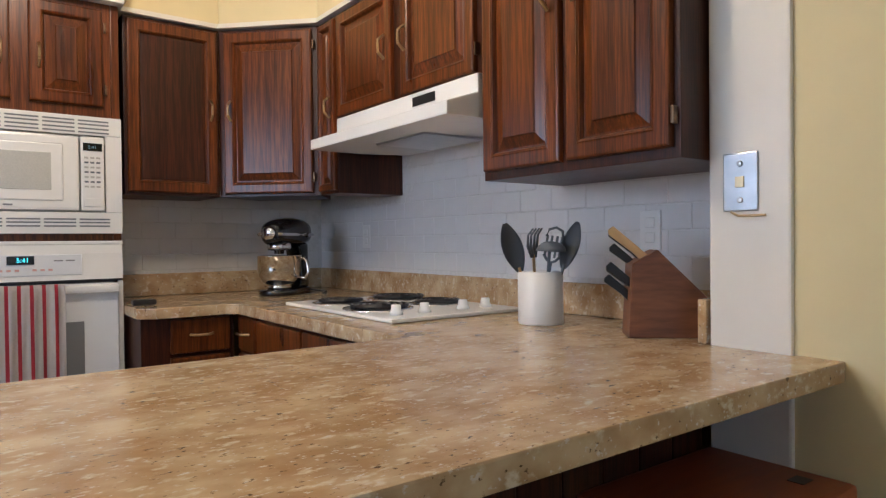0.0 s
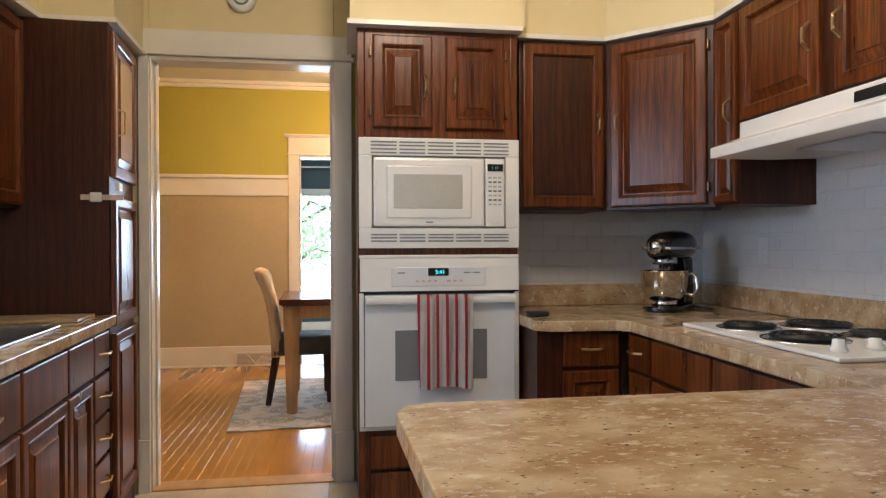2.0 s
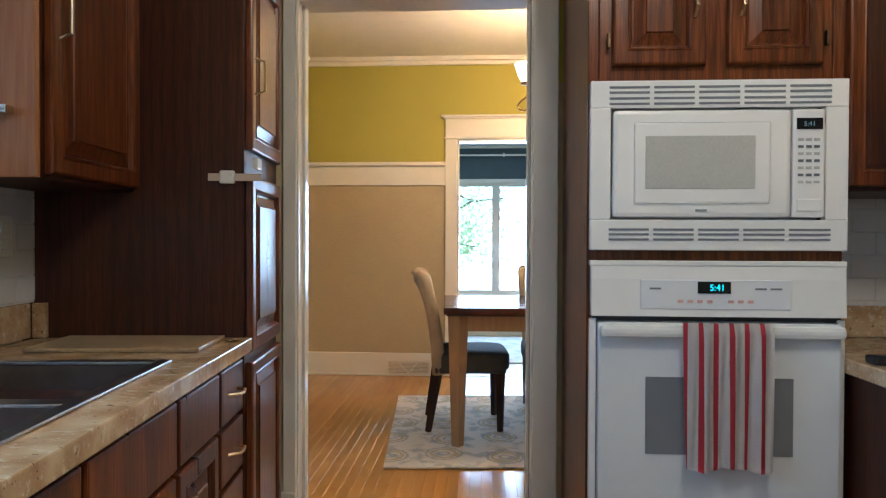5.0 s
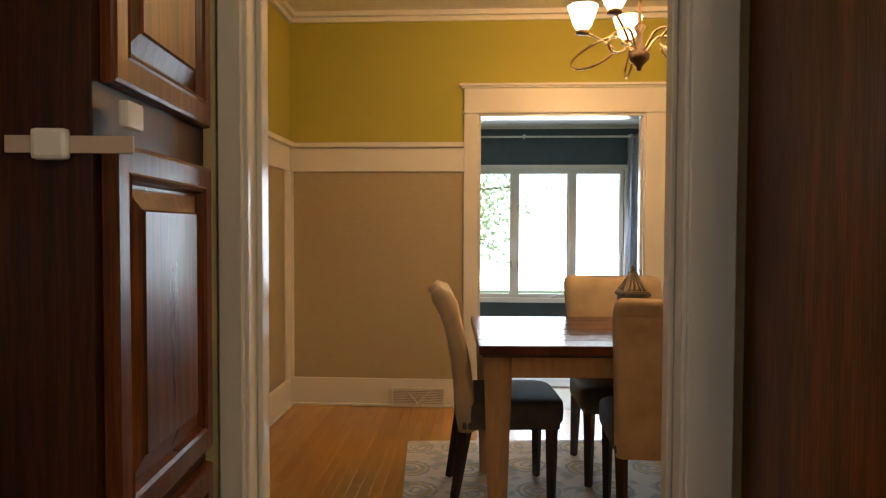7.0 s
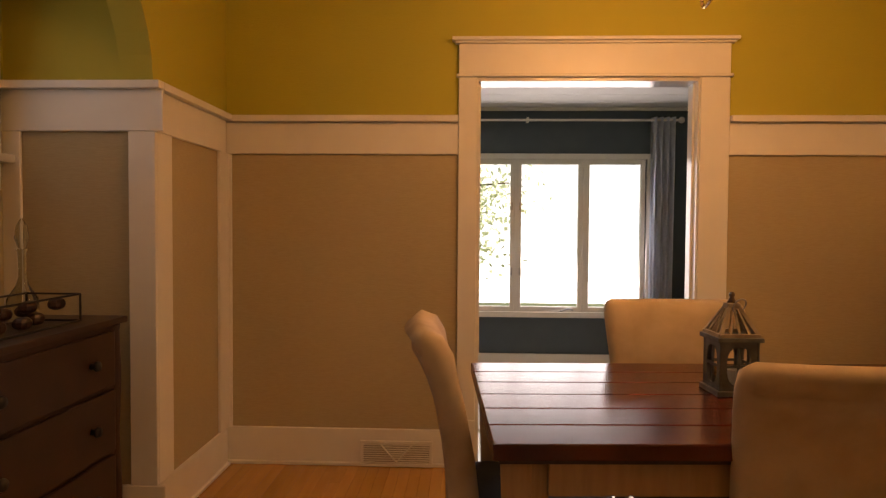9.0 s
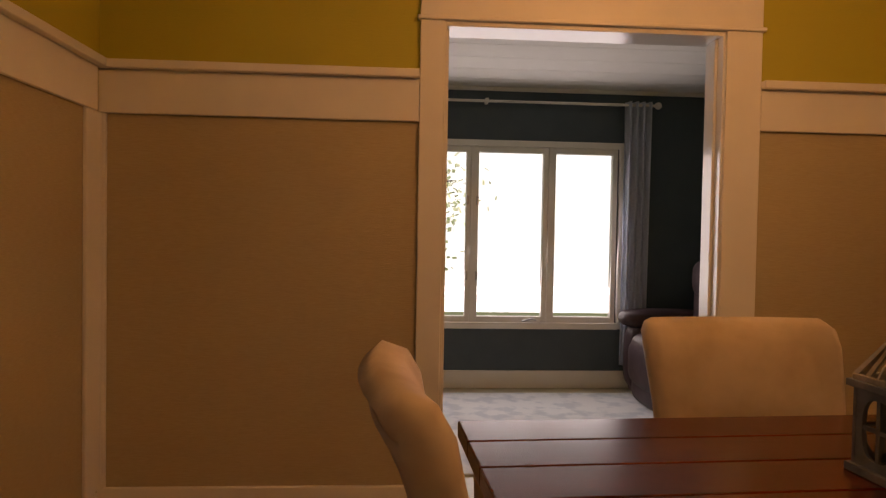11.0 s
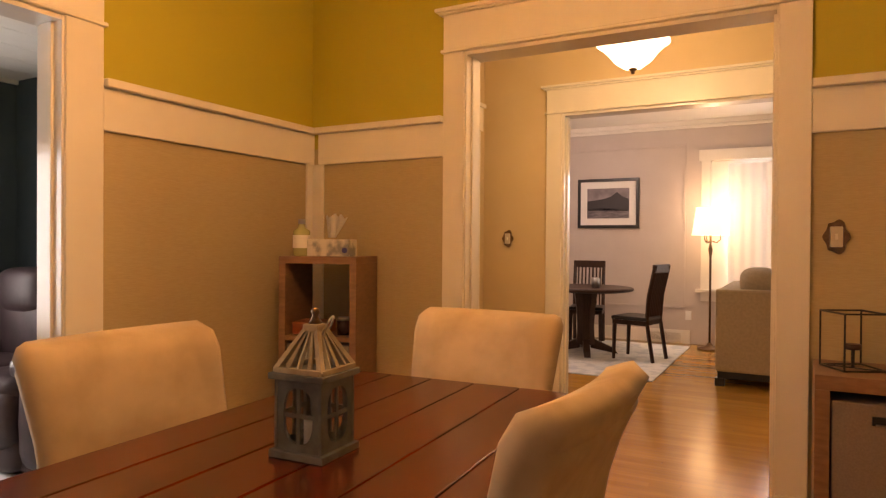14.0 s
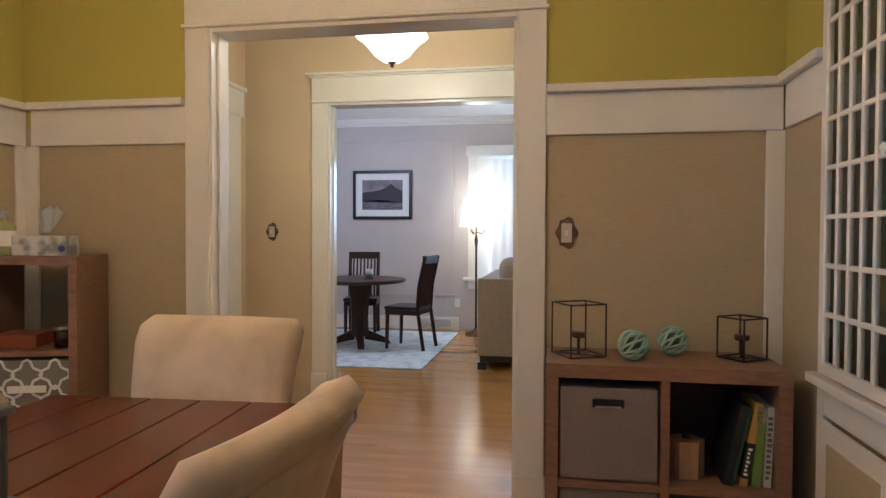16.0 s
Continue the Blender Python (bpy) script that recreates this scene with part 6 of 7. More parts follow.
for x0 in (0.055, 0.545):
    d = part("door", loops(x0, x0 + 0.48, 0.84, 2.29, ((0, -0.030), (0.001, -0.048), (0.003, -0.050), (0.034, -0.050), (0.038, -0.046), (0.040, -0.031)), False), M_TRIM, cc)
    for k in range(1, 5):
        part("muntin", boxes((x0 + 0.038 + k * 0.081 - 0.008, x0 + 0.038 + k * 0.081 + 0.008, -0.049, -0.032, 0.88, 2.25), bevel=0.003, seg=1), M_TRIM, d)
    for k in range(1, 9):
        part("muntin", boxes((x0 + 0.039, x0 + 0.441, -0.0485, -0.0325, 0.88 + k * 0.1522 - 0.008, 0.88 + k * 0.1522 + 0.008), bevel=0.003, seg=1), M_TRIM, d)
    for i in range(5):
        for j in range(9):
            part("pane", boxes((x0 + 0.040 + i * 0.081, x0 + 0.116 + i * 0.081, -0.041, -0.038, 0.882 + j * 0.1522, 1.030 + j * 0.1522)), M_DIM, d)
    part("knob", lathe([(0, 0), (0.008, 0), (0.016, 0.02), (0, 0.03)], 14), M_TRIM, d).matrix_basis = pose(x0 + (0.45 if x0 < 0.3 else 0.03), -0.05, 1.5, 90)
    dl_ = part("lower_door", boxes((x0, x0 + 0.48, -0.042, -0.029, 0.17, 0.69), bevel=0.003), M_TRIM, cc)
    part("panel", boxes((x0 + 0.07, x0 + 0.41, -0.047, -0.041, 0.24, 0.63), bevel=0.002), M_WAINS, dl_)

# ---- sunroom contents ----
rod = thing("curtain_rod", pose(0, 0, 0), "white curtain rod over the window", "curtain rod")
part("rod", tube([(-0.9, YS - 0.08, 2.275), (1.70, YS - 0.08, 2.275)], 0.011, 10), M_TRIM, rod)
part("finial", blob(1.72, YS - 0.08, 2.275, 0.028, 0.028, 0.028, 1), M_TRIM, rod, smooth=True)
for x in (0.35, 1.66):
    part("bracket", boxes((x - 0.012, x + 0.012, YS - 0.085, YS - 0.0005, 2.26, 2.30), bevel=0.003), M_TRIM, rod)
bm = bmesh.new()
rr = []
for j in range(12):
    v = j / 11
    rr.append([bm.verts.new((1.45 + 0.21 * u / 60 + 0.01 * v * math.sin(u * 0.4), YS - 0.085 + 0.033 * math.sin(u * 0.40) * (1 - 0.25 * v), 2.30 - v * 2.1)) for u in range(61)])
for a, b in zip(rr, rr[1:]):
    for u in range(60):
        bm.faces.new((a[u], a[u + 1], b[u + 1], b[u]))
bmesh.ops.solidify(bm, geom=list(bm.faces), thickness=0.003)
tagged(part("curtain", bm, M_CURTAIN, None, smooth=True), "blue grey grommet curtain beside the window", "curtain")
tagged(part("sunroom_rug", boxes((-1.4, 1.50, 5.30, 6.98, 0.002, 0.012), bevel=0.003), M_RUG2), "pale blue and cream distressed rug", "rug")
rc = thing("reclining_sofa", pose(1.46, 7.06, 0, 0, 0, -90), "plum brown leather reclining sofa with padded arms", "sofa")
part("base", boxes((0.02, 1.48, 0.03, 0.66, 0.03, 0.30), bevel=0.03), M_LEATHER, rc)
for cx in (0.11, 1.39):
    part("arm", blob(cx, 0.33, 0.31, 0.115, 0.35, 0.29, 0.45), M_LEATHER, rc, smooth=True)
    part("arm_pad", blob(cx, 0.29, 0.60, 0.135, 0.36, 0.075, 0.6), M_LEATHER, rc, smooth=True)
for cx in (0.48, 1.02):
    part("seat_cushion", blob(cx, 0.27, 0.40, 0.272, 0.33, 0.135, 0.5), M_LEATHER, rc, smooth=True)
    part("front_pad", blob(cx, 0.02, 0.31, 0.268, 0.085, 0.17, 0.55), M_LEATHER, rc, smooth=True)
    part("footrest", blob(cx, 0.05, 0.13, 0.262, 0.08, 0.115, 0.5), M_LEATHER, rc, smooth=True)
    part("backrest", blob(cx, 0.56, 0.70, 0.272, 0.13, 0.30, 0.5), M_LEATHER, rc, smooth=True)
    part("head_cushion", blob(cx, 0.53, 0.93, 0.26, 0.13, 0.15, 0.6), M_LEATHER, rc, smooth=True)

# ---- hall and living room ----
X2, X3 = 4.25, 8.30
setting("wall_hall_east", boxes((X2, X2 + 0.12, 3.78, 4.9, 0, CEIL), (X2, X2 + 0.12, 1.0, 2.2, 0, CEIL), (X2, X2 + 0.12, 2.2, 3.78, 2.22, CEIL)), M_HALLWALL, "warm cream hall wall with cased opening", "wall")
setting("wall_hall_north", boxes((E + 0.14, X2, 4.42, 4.54, 0, CEIL)), M_HALLWALL, "warm cream hall end wall", "wall")
setting("wall_hall_south", boxes((E + 0.14, X2, 0.98, 1.1, 0, CEIL)), M_HALLWALL, "warm cream hall wall", "wall")
casing("casing_living", 2.2, 3.78, 2.22, X2, -1, "y", w=0.118, head=0.18)
jambs("jamb_living", 2.2, 3.78, 2.22, X2 - 0.01, X2 + 0.13, "y")
hall_door = setting("door_1", boxes((3.25, 4.13, 4.395, 4.42, 0, 2.12), bevel=0.003), M_TRIM, "white painted door casing at the hall end", "door")
part("head_board", boxes((3.22, 4.16, 4.385, 4.42, 2.12, 2.30), (3.2, 4.18, 4.37, 4.42, 2.30, 2.33), bevel=0.003), M_TRIM, hall_door)
setting("ceiling_hall", boxes((E + 0.14, X2 + 0.12, 0.98, 4.9, CEIL, CEIL + 0.1)), mat("warm_ceiling", (0.66, 0.56, 0.36), 0.8, alt=(0.64, 0.54, 0.34), scale=5), "cream hall ceiling", "ceiling")
hl = thing("hall_ceiling_light", pose(3.26, 3.05, -0.115), "lit frosted glass bowl ceiling light", "ceiling light")
part("canopy", lathe([(0, 2.934), (0.08, 2.934), (0.07, 2.90), (0.012, 2.89), (0.012, 2.44), (0, 2.44)], 24), M_BRONZE, hl, smooth=True)
bw = part("bowl", lathe([(0.0, 2.345), (0.05, 2.35), (0.10, 2.385), (0.135, 2.43), (0.175, 2.47), (0.20, 2.485), (0.195, 2.495), (0.165, 2.48), (0.12, 2.44), (0.09, 2.40), (0, 2.36)], 36), M_HALLGLASS, hl, "lit frosted glass bowl", smooth=True)
bw.visible_shadow = False
part("finial", lathe([(0, 2.315), (0.012, 2.32), (0.008, 2.33), (0.024, 2.342), (0.024, 2.35), (0, 2.352)], 16), M_BRONZE, hl, smooth=True)
setting("wall_living_east", boxes((X3, X3 + 0.14, 3.30, 6.5, 0, CEIL), (X3, X3 + 0.14, 1.0, 1.9, 0, CEIL), (X3, X3 + 0.14, 1.9, 3.30, 0, 0.70), (X3, X3 + 0.14, 1.9, 3.30, 2.30, CEIL)), M_LIVWALL, "mauve grey living room wall", "wall")
setting("wall_living_north", boxes((X2 + 0.12, X3, 6.4, 6.5, 0, CEIL)), M_LIVWALL, "mauve grey living room wall", "wall")
setting("wall_living_south", boxes((X2 + 0.12, X3, 0.4, 0.5, 0, CEIL)), M_LIVWALL, "mauve grey living room wall", "wall")
setting("wall_living_west", boxes((X2 + 0.002, X2 + 0.118, 4.9, 6.5, 0, CEIL), (X2 + 0.002, X2 + 0.118, 0.4, 1.0, 0, CEIL)), M_LIVWALL, "mauve grey living room wall", "wall")
setting("ceiling_living", boxes((X2 + 0.12, X3 + 0.14, 0.4, 6.5, CEIL, CEIL + 0.1)), M_CEIL, "white living room ceiling", "ceiling")
setting("crown_living", boxes((X3 - 0.05, X3, 0.5, 6.4, CEIL - 0.06, CEIL), (X3 - 0.025, X3, 0.5, 6.4, CEIL - 0.10, CEIL - 0.06), bevel=0.005), M_TRIM, "white crown moulding", "trim")
setting("baseboard_living", boxes((X3 - 0.02, X3, 3.42, 6.4, 0, 0.17), (X3 - 0.035, X3 - 0.02, 3.42, 6.4, 0, 0.02), bevel=0.003), M_TRIM, "white baseboard", "trim")
setting("wall_moulding", boxes((X3 - 0.014, X3, 3.50, 6.2, 2.50, 2.53), (X3 - 0.014, X3, 3.50, 6.2, 0.44, 0.47), (X3 - 0.014, X3, 3.485, 3.515, 0.44, 2.53), bevel=0.003), M_LIVWALL, "painted picture frame moulding", "trim")
w4 = setting("window_4", boxes((X3 - 0.025, X3, 3.19, 3.30, 0.70, 2.30), (X3 - 0.025, X3, 1.8, 3.33, 2.30, 2.44), (X3 - 0.06, X3, 1.8, 3.36, 0.66, 0.70), (X3 - 0.02, X3, 1.8, 3.30, 0.55, 0.66), (X3 - 0.025, X3, 1.8, 1.9, 0.7, 2.3), bevel=0.004), M_TRIM, "white trimmed living room window", "window")
part("sash", boxes((X3 + 0.03, X3 + 0.07, 2.99, 3.19, 0.70, 2.30), (X3 + 0.03, X3 + 0.07, 1.9, 1.95, 0.70, 2.30), (X3 + 0.03, X3 + 0.07, 1.95, 2.99, 1.47, 1.53), (X3 + 0.03, X3 + 0.07, 1.95, 2.99, 0.70, 0.76), (X3 + 0.03, X3 + 0.07, 1.95, 2.99, 2.24, 2.30)), M_TRIM, w4)
p = part("pane", boxes((X3 + 0.048, X3 + 0.052, 1.95, 2.99, 0.76, 2.24)), M_GLASSY, w4)
p.visible_shadow = False
bm = bmesh.new()
rr = []
for j in range(4):
    rr.append([bm.verts.new((X3 - 0.045 + 0.006 * math.sin(u * 0.7), 1.95 + 1.04 * u / 80, 2.25 - j / 3 * 1.53)) for u in range(81)])
for a, b in zip(rr, rr[1:]):
    for u in range(80):
        bm.faces.new((a[u], a[u + 1], b[u + 1], b[u]))
tagged(part("sheer_curtain", bm, M_SHEER_GLOW, None, smooth=True), "thin white sheer curtain with daylight glow put in as emission", "curtain")
pf = thing("framed_picture", pose(X3 - 0.001, 4.88, 1.47, 0, 0, -90), "black framed mountain photograph with white mat", "picture")
part("frame", boxes((0, 0.82, -0.03, 0, 0, 0.04), (0, 0.82, -0.03, 0, 0.62, 0.66), (0, 0.04, -0.03, 0, 0.04, 0.62), (0.78, 0.82, -0.03, 0, 0.04, 0.62), bevel=0.004), M_BLACK, pf)
part("mat_board", boxes((0.04, 0.78, -0.012, -0.002, 0.04, 0.62)), M_PAPER, pf)
photo = part("photo", boxes((0.13, 0.69, -0.015, -0.011, 0.13, 0.53)), mat("grey_print_sky", (0.13, 0.11, 0.125), 0.5, alt=(0.24, 0.21, 0.23), scale=7), pf)
part("print_mountain", prism([(0.13, 0.24), (0.69, 0.22), (0.69, 0.38), (0.60, 0.42), (0.53, 0.48), (0.45, 0.42), (0.36, 0.39), (0.13, 0.36)], -0.0165, -0.0151, "y"), mat("print_dark", (0.025, 0.022, 0.027), 0.5), photo)
part("print_water", prism([(0.13, 0.13), (0.69, 0.13), (0.69, 0.20), (0.40, 0.27), (0.13, 0.24)], -0.0165, -0.0151, "y"), mat("print_mid", (0.08, 0.07, 0.08), 0.5, alt=(0.2, 0.18, 0.2), scale=9, stretch=(1, 1, 5)), photo)
outlet("wall_outlet", pose(X3 - 0.001, 3.44, 0.36, 0, 0, -90), "white outlet with a plugged cord", "outlet")
floor_register(pose(X3 - 0.036, 3.97, 0.02, 0, 0, -90), 0.46, 0.13, "white metal register in the baseboard")
fl = thing("floor_lamp", pose(7.95, 3.15, 0), "bronze floor lamp with lit cream shade", "floor lamp")
part("base", lathe([(0, 0.001), (0.14, 0.001), (0.14, 0.02), (0.05, 0.04), (0.02, 0.08), (0, 0.08)], 28), M_BRONZE, fl, smooth=True)
part("pole", lathe([(0.013, 0.07), (0.013, 1.1), (0.026, 1.2), (0.013, 1.26), (0.013, 1.45), (0, 1.45)], 14), M_BRONZE, fl, smooth=True)
for a in range(3):
    arm = part("arm", tube([(0.01, 0, 1.30), (0.07, 0, 1.28), (0.11, 0, 1.32), (0.11, 0, 1.38)], 0.008), M_BRONZE, fl)
    arm.matrix_basis = pose(0, 0, 0, 0, 0, 120 * a + 30)
ls = part("shade", lathe([(0.21, 1.37), (0.165, 1.70), (0.162, 1.70), (0.206, 1.37)], 36), M_SHADE, fl, "lit cream fabric shade", smooth=True)
ls.visible_shadow = False
rt = thing("round_dining_table", pose(6.9, 4.36, 0.012), "dark wood round pedestal table", "table")
part("tabletop", lathe([(0, 0.71), (0.50, 0.71), (0.53, 0.725), (0.53, 0.745), (0.51, 0.755), (0, 0.755)], 44), M_LEG, rt, smooth=False)
part("pedestal", lathe([(0.11, 0.10), (0.10, 0.3), (0.11, 0.5), (0.14, 0.71)], 8), M_LEG, rt)
for a in range(4):
    f = part("foot", prism([(0.06, 0.18), (0.32, 0.06), (0.36, 0.0), (0.06, 0.06)], -0.035, 0.035, "y", bevel=0.004), M_LEG, rt)
    f.matrix_basis = pose(0, 0, 0, 0, 0, 90 * a + 20)
jc = thing("candle_jar", pose(6.80, 4.22, 0.768), "small glass candle jar on the round table", "candle")
part("jar", lathe([(0, 0), (0.045, 0), (0.045, 0.11), (0, 0.11)], 20), M_STEEL, jc, smooth=True)


def slat_chair(m):
    c = thing("side_chair", m, "dark wood slat-back side chair with black seat", "chair", "chairs at the round table")
    part("seat", boxes((-0.21, 0.21, -0.21, 0.19, 0.43, 0.47), bevel=0.014), M_BLACK, c)
    part("seat_rail", boxes((-0.20, 0.20, -0.20, 0.18, 0.38, 0.43), bevel=0.004), M_LEG, c)
    for sx in (-0.18, 0.18):
        part("leg", tube([(sx, -0.18, 0.40), (sx, -0.19, 0.0)], [0.024, 0.018], 4), M_LEG, c)
        part("back_post", tube([(sx, 0.25, 0.0), (sx, 0.18, 0.43), (sx, 0.20, 0.70), (sx, 0.27, 1.02)], 0.021, 4), M_LEG, c)
    part("top_rail", boxes((-0.20, 0.20, 0.245, 0.275, 0.94, 1.03), bevel=0.008), M_LEG, c)
    for k in range(7):
        x = -0.135 + k * 0.045
        part("slat", tube([(x, 0.175, 0.46), (x, 0.20, 0.70), (x, 0.255, 0.95)], 0.01, 4), M_LEG, c)
    return c


c1 = slat_chair(pose(6.82, 3.76, 0.012, 0, 0, 168))
copy_thing(c1, pose(7.62, 4.55, 0.012, 0, 0, -80))
tagged(part("living_rug", boxes((5.68, 8.0, 3.38, 5.6, 0.002, 0.012), bevel=0.003), M_RUG2), "pale blue distressed rug under the round table", "rug")
sf = thing("sofa", pose(6.75, 2.42, 0), "tan fabric sofa seen from its back corner", "sofa")
part("body", boxes((-0.79, 0.79, -0.44, 0.24, 0.131, 0.45), bevel=0.02), M_SOFA, sf)
part("arm", boxes((-0.95, -0.80, -0.45, 0.45, 0.13, 0.86), bevel=0.02), M_SOFA, sf)
part("arm", boxes((0.80, 0.95, -0.45, 0.45, 0.13, 0.70), bevel=0.02), M_SOFA, sf)
part("back", boxes((-0.79, 0.79, 0.25, 0.445, 0.131, 0.855), bevel=0.02), M_SOFA, sf)
part("plinth", boxes((-0.93, 0.93, -0.43, 0.43, 0.07, 0.13)), M_BLACK, sf)
for x in (-0.9, 0.9):
    for y in (-0.41, 0.41):
        part("foot", boxes((x - 0.04, x + 0.04, y - 0.04, y + 0.04, 0.0, 0.07)), M_BLACK, sf)
part("cushion", blob(-0.55, 0.12, 0.92, 0.26, 0.16, 0.13, 0.7), M_SOFA, sf, smooth=True)
part("cushion", blob(-0.15, 0.15, 0.90, 0.20, 0.16, 0.11, 0.7), M_SOFA, sf, smooth=True)

# ---- outdoors ----
M_GRASS = mat("lawn", (0.10, 0.14, 0.05), 0.9, alt=(0.14, 0.18, 0.07), scale=0.6)
setting("ground", boxes((-60, 60, 7.5, 90, -0.9, -0.6), (-60, -2.6, -60, 7.5, -0.9, -0.6), (-60, 60, -60, -4.9, -0.9, -0.6), (8.9, 60, -4.9, 7.5, -0.9, -0.6)), M_GRASS, "lawn around the house", "ground")
# added emissive board stands in for the blown-out daylight outdoors
setting("backdrop", boxes((-26, 26, 21, 21.2, -0.9, 16)), mat("daylight_glow", (0.8, 0.85, 0.85), 1, emit=(0.84, 0.98, 1.0), power=3.4, alt=(0.55, 0.70, 0.52), scale=0.5), "glowing board in place of overexposed daylight beyond the window", "backdrop")
M_LEAF = bpy.data.materials.new("spring_leaves")
M_LEAF.use_nodes = True
ln_, ll_ = M_LEAF.node_tree.nodes, M_LEAF.node_tree.links
tr_, mxs = ln_.new("ShaderNodeBsdfTranslucent"), ln_.new("ShaderNodeMixShader")
tr_.inputs[0].default_value = (0.80, 0.88, 0.62, 1)
ln_["Principled BSDF"].inputs["Base Color"].default_value = (0.34, 0.42, 0.22, 1)
mxs.inputs[0].default_value = 0.8
ll_.new(ln_["Principled BSDF"].outputs[0], mxs.inputs[1])
ll_.new(tr_.outputs[0], mxs.inputs[2])
ll_.new(mxs.outputs[0], ln_["Material Output"].inputs[0])


def tree(m, h, spread, n, seed):
    rnd = random.Random(seed)
    t_ = thing("tree", m, "leafy garden tree outside the sunroom window", "tree")
    bm_ = tube([(0, 0, 0), (0.05, 0, h * 0.3), (-0.05, 0.1, h * 0.6), (0.1, 0, h * 0.9)], [0.16, 0.13, 0.09, 0.03], 8)
    tips = []
    for k in range(12):
        a, z = rnd.uniform(0, 6.28), h * rnd.uniform(0.2, 0.75)
        r = spread * rnd.uniform(0.6, 1)
        tip = (r * math.cos(a), r * math.sin(a), z + h * rnd.uniform(0.0, 0.3))
        tube([(0, 0, z), (tip[0] * 0.5, tip[1] * 0.5, z + h * 0.08), tip], [0.05, 0.035, 0.012], 6, bm_)
        tips.append(tip)
    part("trunk", bm_, mat("pale_bark", (0.30, 0.26, 0.21), 0.9, alt=(0.24, 0.20, 0.16), scale=6), t_)
    lv = bmesh.new()
    for k in range(n):
        tp = rnd.choice(tips)
        f = rnd.uniform(0.3, 1.05)
        c = Vector((tp[0] * f, tp[1] * f, h * 0.3 + (tp[2] - h * 0.3) * f)) + Vector([rnd.gauss(0, 0.32) for _ in range(3)])
        a, b = Vector([rnd.uniform(-1, 1) for _ in range(3)]).normalized() * 0.06, Vector([rnd.uniform(-1, 1) for _ in range(3)]).normalized() * 0.045
        lv.faces.new([lv.verts.new(c + q) for q in (a, b, -a, -b)])
    tagged(part("crown", lv, M_LEAF, t_), kind="stuff")
    return t_


tree(pose(-0.9, 14.0, -0.6), 5.2, 1.8, 5200, 3)

# ---- tiles and floor boards ----
wall_t = bpy.data.objects["wall_kitchen_east"]
TW, TH = 0.152, 0.076


def tile_mesh(w):
    return mesh_from(boxes((0.001, w - 0.001, -0.0045, 0.0, 0.0015, TH - 0.0015), bevel=0.0015, seg=1), "tile", M_TILE)


tile_full = tile_mesh(TW)
setting("grout_bed", boxes((1.07, KE, KN - 0.0058, KN, 0.9, 1.40), (KE - 0.0058, KE, -1.335, KN - 0.0058, 0.9, 1.70)), M_GROUT, "grout bed behind the wall tiles", "wall")
for r in range(9):
    z = 1.008 + r * TH
    for k in range(17):
        y = KN - 0.012 - (k + (0.5 if r % 2 else 0)) * TW
        if y - TW < -1.336 or z + TH > (1.36 if (y > 0.30 or y < -0.50) else 1.62):
            continue
        o = new("tile", tile_full)
        o.parent, o.matrix_basis = wall_t, pose(KE - 0.0035, y, z, 0, 0, -90)
    if z + TH < 1.40:
        for k in range(7):
            x = 1.08 + (k - (0.5 if r % 2 else 0)) * TW
            if x < 1.07 or x + TW > KE - 0.01:
                continue
            o = new("tile", tile_full)
            o.parent, o.matrix_basis = bpy.data.objects["wall_kitchen_north"], pose(x, KN - 0.0035, z)
for r in range(5):
    for k in range(5):
        o = new("tile", tile_full)
        o.parent, o.matrix_basis = bpy.data.objects["wall_kitchen_west"], left @ pose(-0.646, -0.62 + (k + (0.5 if r % 2 else 0)) * TW - TW * 0.5, 1.02 + r * TH, 0, 0, 90)
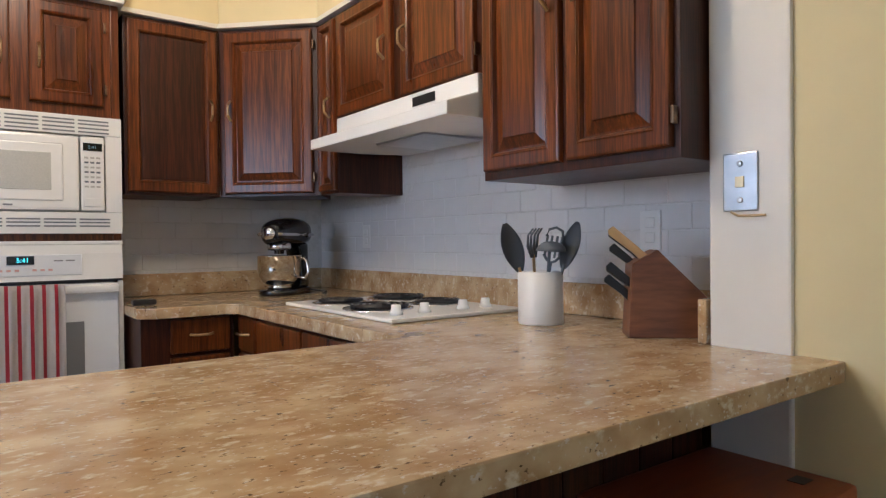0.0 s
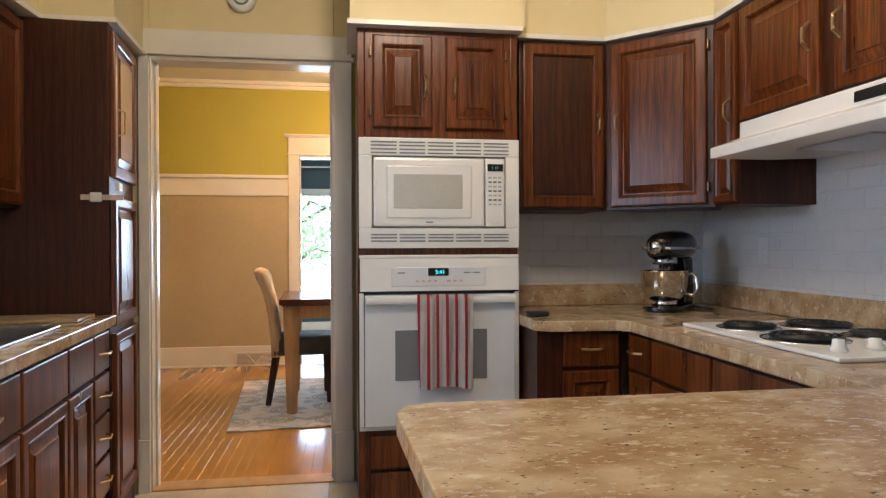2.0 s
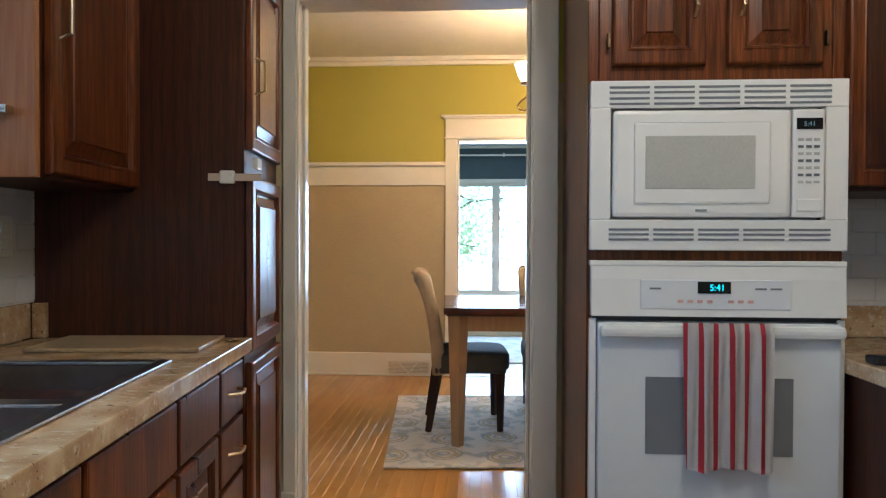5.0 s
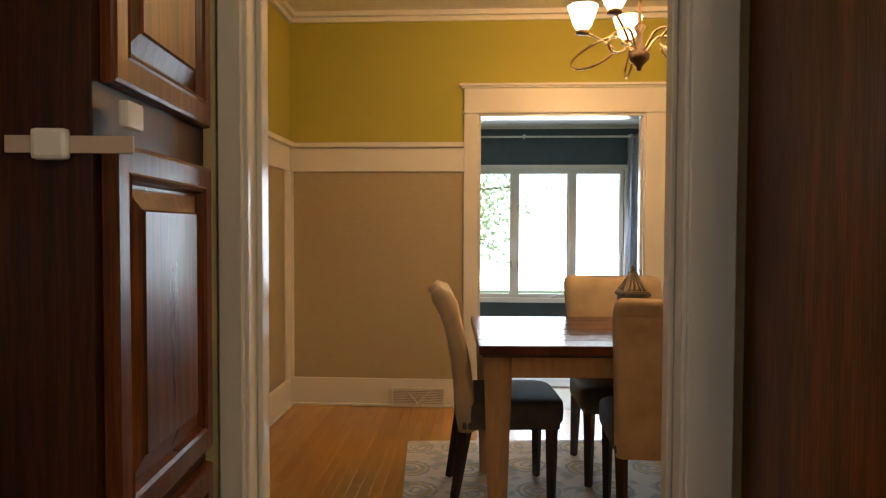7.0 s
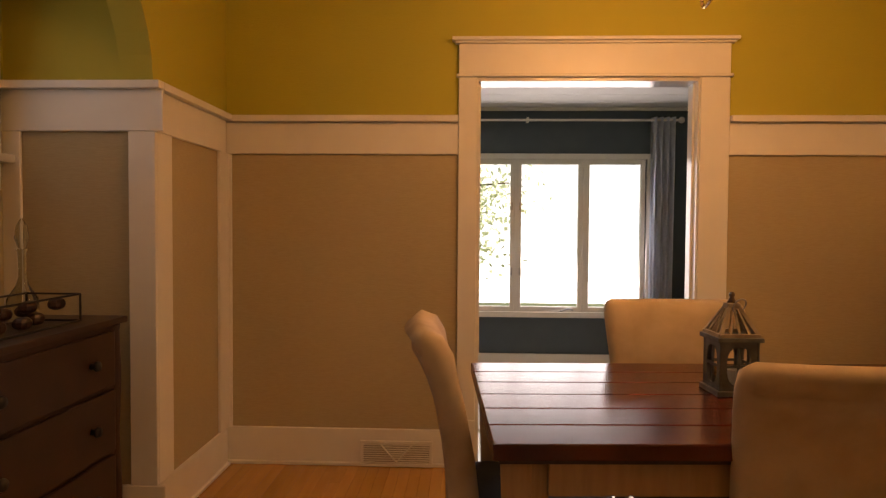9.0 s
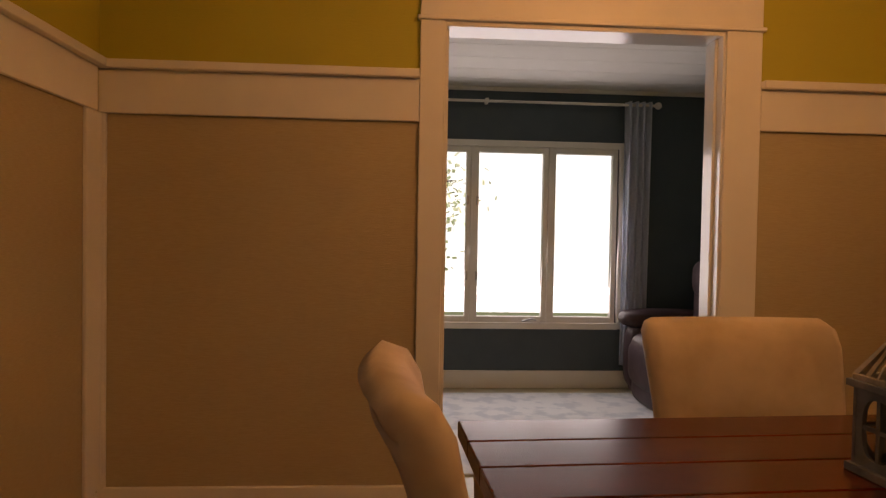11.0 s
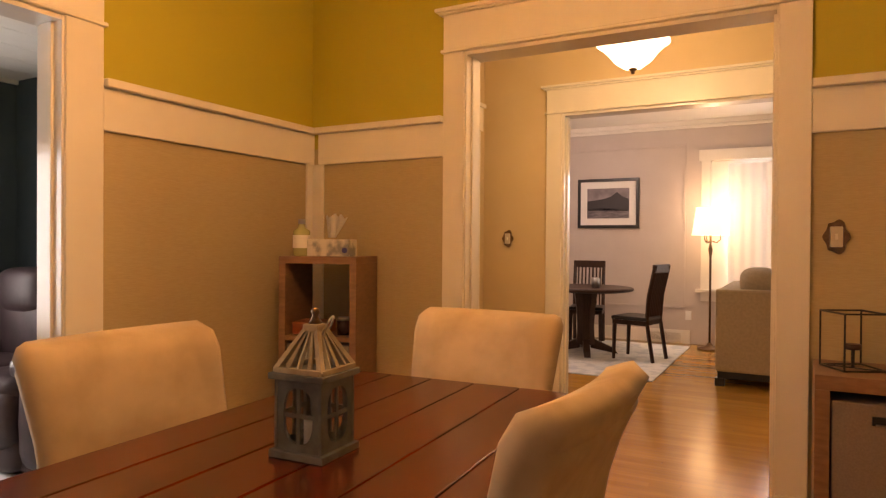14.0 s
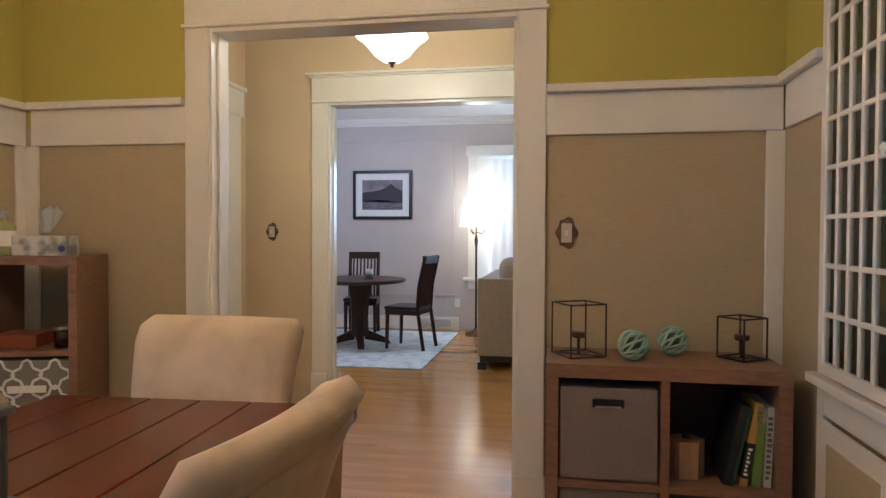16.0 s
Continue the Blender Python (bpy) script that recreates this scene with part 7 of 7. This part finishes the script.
setting("grout_bed_sink", boxes((-0.66, -0.6435, -0.69, -0.002, 1.016, 1.405)), M_GROUT, "grout bed behind the sink wall tiles", "wall").matrix_basis = left
outlet("wall_outlet", left @ pose(-0.6405, -0.15, 1.21, 0, 0, 90), "white outlet on the tiled wall beside the sink", "outlet")
kt = mesh_from(boxes((0.002, 0.298, 0.002, 0.298, 0.0, 0.006), bevel=0.002, seg=1), "tile", M_KFLOOR)
for i in range(5):
    for j in range(6):
        o = new("tile", kt)
        o.parent, o.matrix_basis = bpy.data.objects["floor_kitchen"], pose(-0.65 + i * 0.30, 0.985 - j * 0.30 - 0.0, 0.0005)

PW = 0.0572
rnd = random.Random(11)
floor_ob = bpy.data.objects["floor"]
plank_meshes = {}


def plank_mesh(length):
    key = round(length, 2)
    if key not in plank_meshes:
        plank_meshes[key] = mesh_from(boxes((0.0003, PW - 0.0003, 0.0003, key - 0.0003, -0.0134, 0.0), bevel=0.0005, seg=1), "plank", M_PLANK)
    return plank_meshes[key]


rest = bmesh.new()
count = 0
rows_x = int((X3 + 2.14) / PW)
for i in range(rows_x):
    x = -2.14 + i * PW
    y, end = 1.412, 4.676
    if x > E + 0.1:
        y, end = 1.1, 6.3
        if x < X2:
            end = 4.42
    while y < end - 0.02:
        ln_ = min(rnd.choice((0.6, 0.9, 1.2, 1.6, 1.05)), end - y)
        near = -1.0 < x < 2.3 and count < 300
        if near:
            o = new("plank", plank_mesh(ln_))
            o.parent, o.matrix_basis = floor_ob, pose(x, y, 0)
            count += 1
        else:
            vs = [rest.verts.new(q) for q in ((x + 0.0004, y, 0), (x + PW - 0.0004, y, 0), (x + PW - 0.0004, y + ln_ - 0.001, 0), (x + 0.0006, y + ln_ - 0.001, 0), (x + 0.0006, y, -0.013), (x + PW - 0.0006, y, -0.013))]
            rest.faces.new(vs[:4])
            rest.faces.new((vs[4], vs[5], vs[1], vs[0]))
        y += ln_
ro = part("plank_field", rest, M_PLANK, floor_ob)
tagged(ro, kind="stuff")
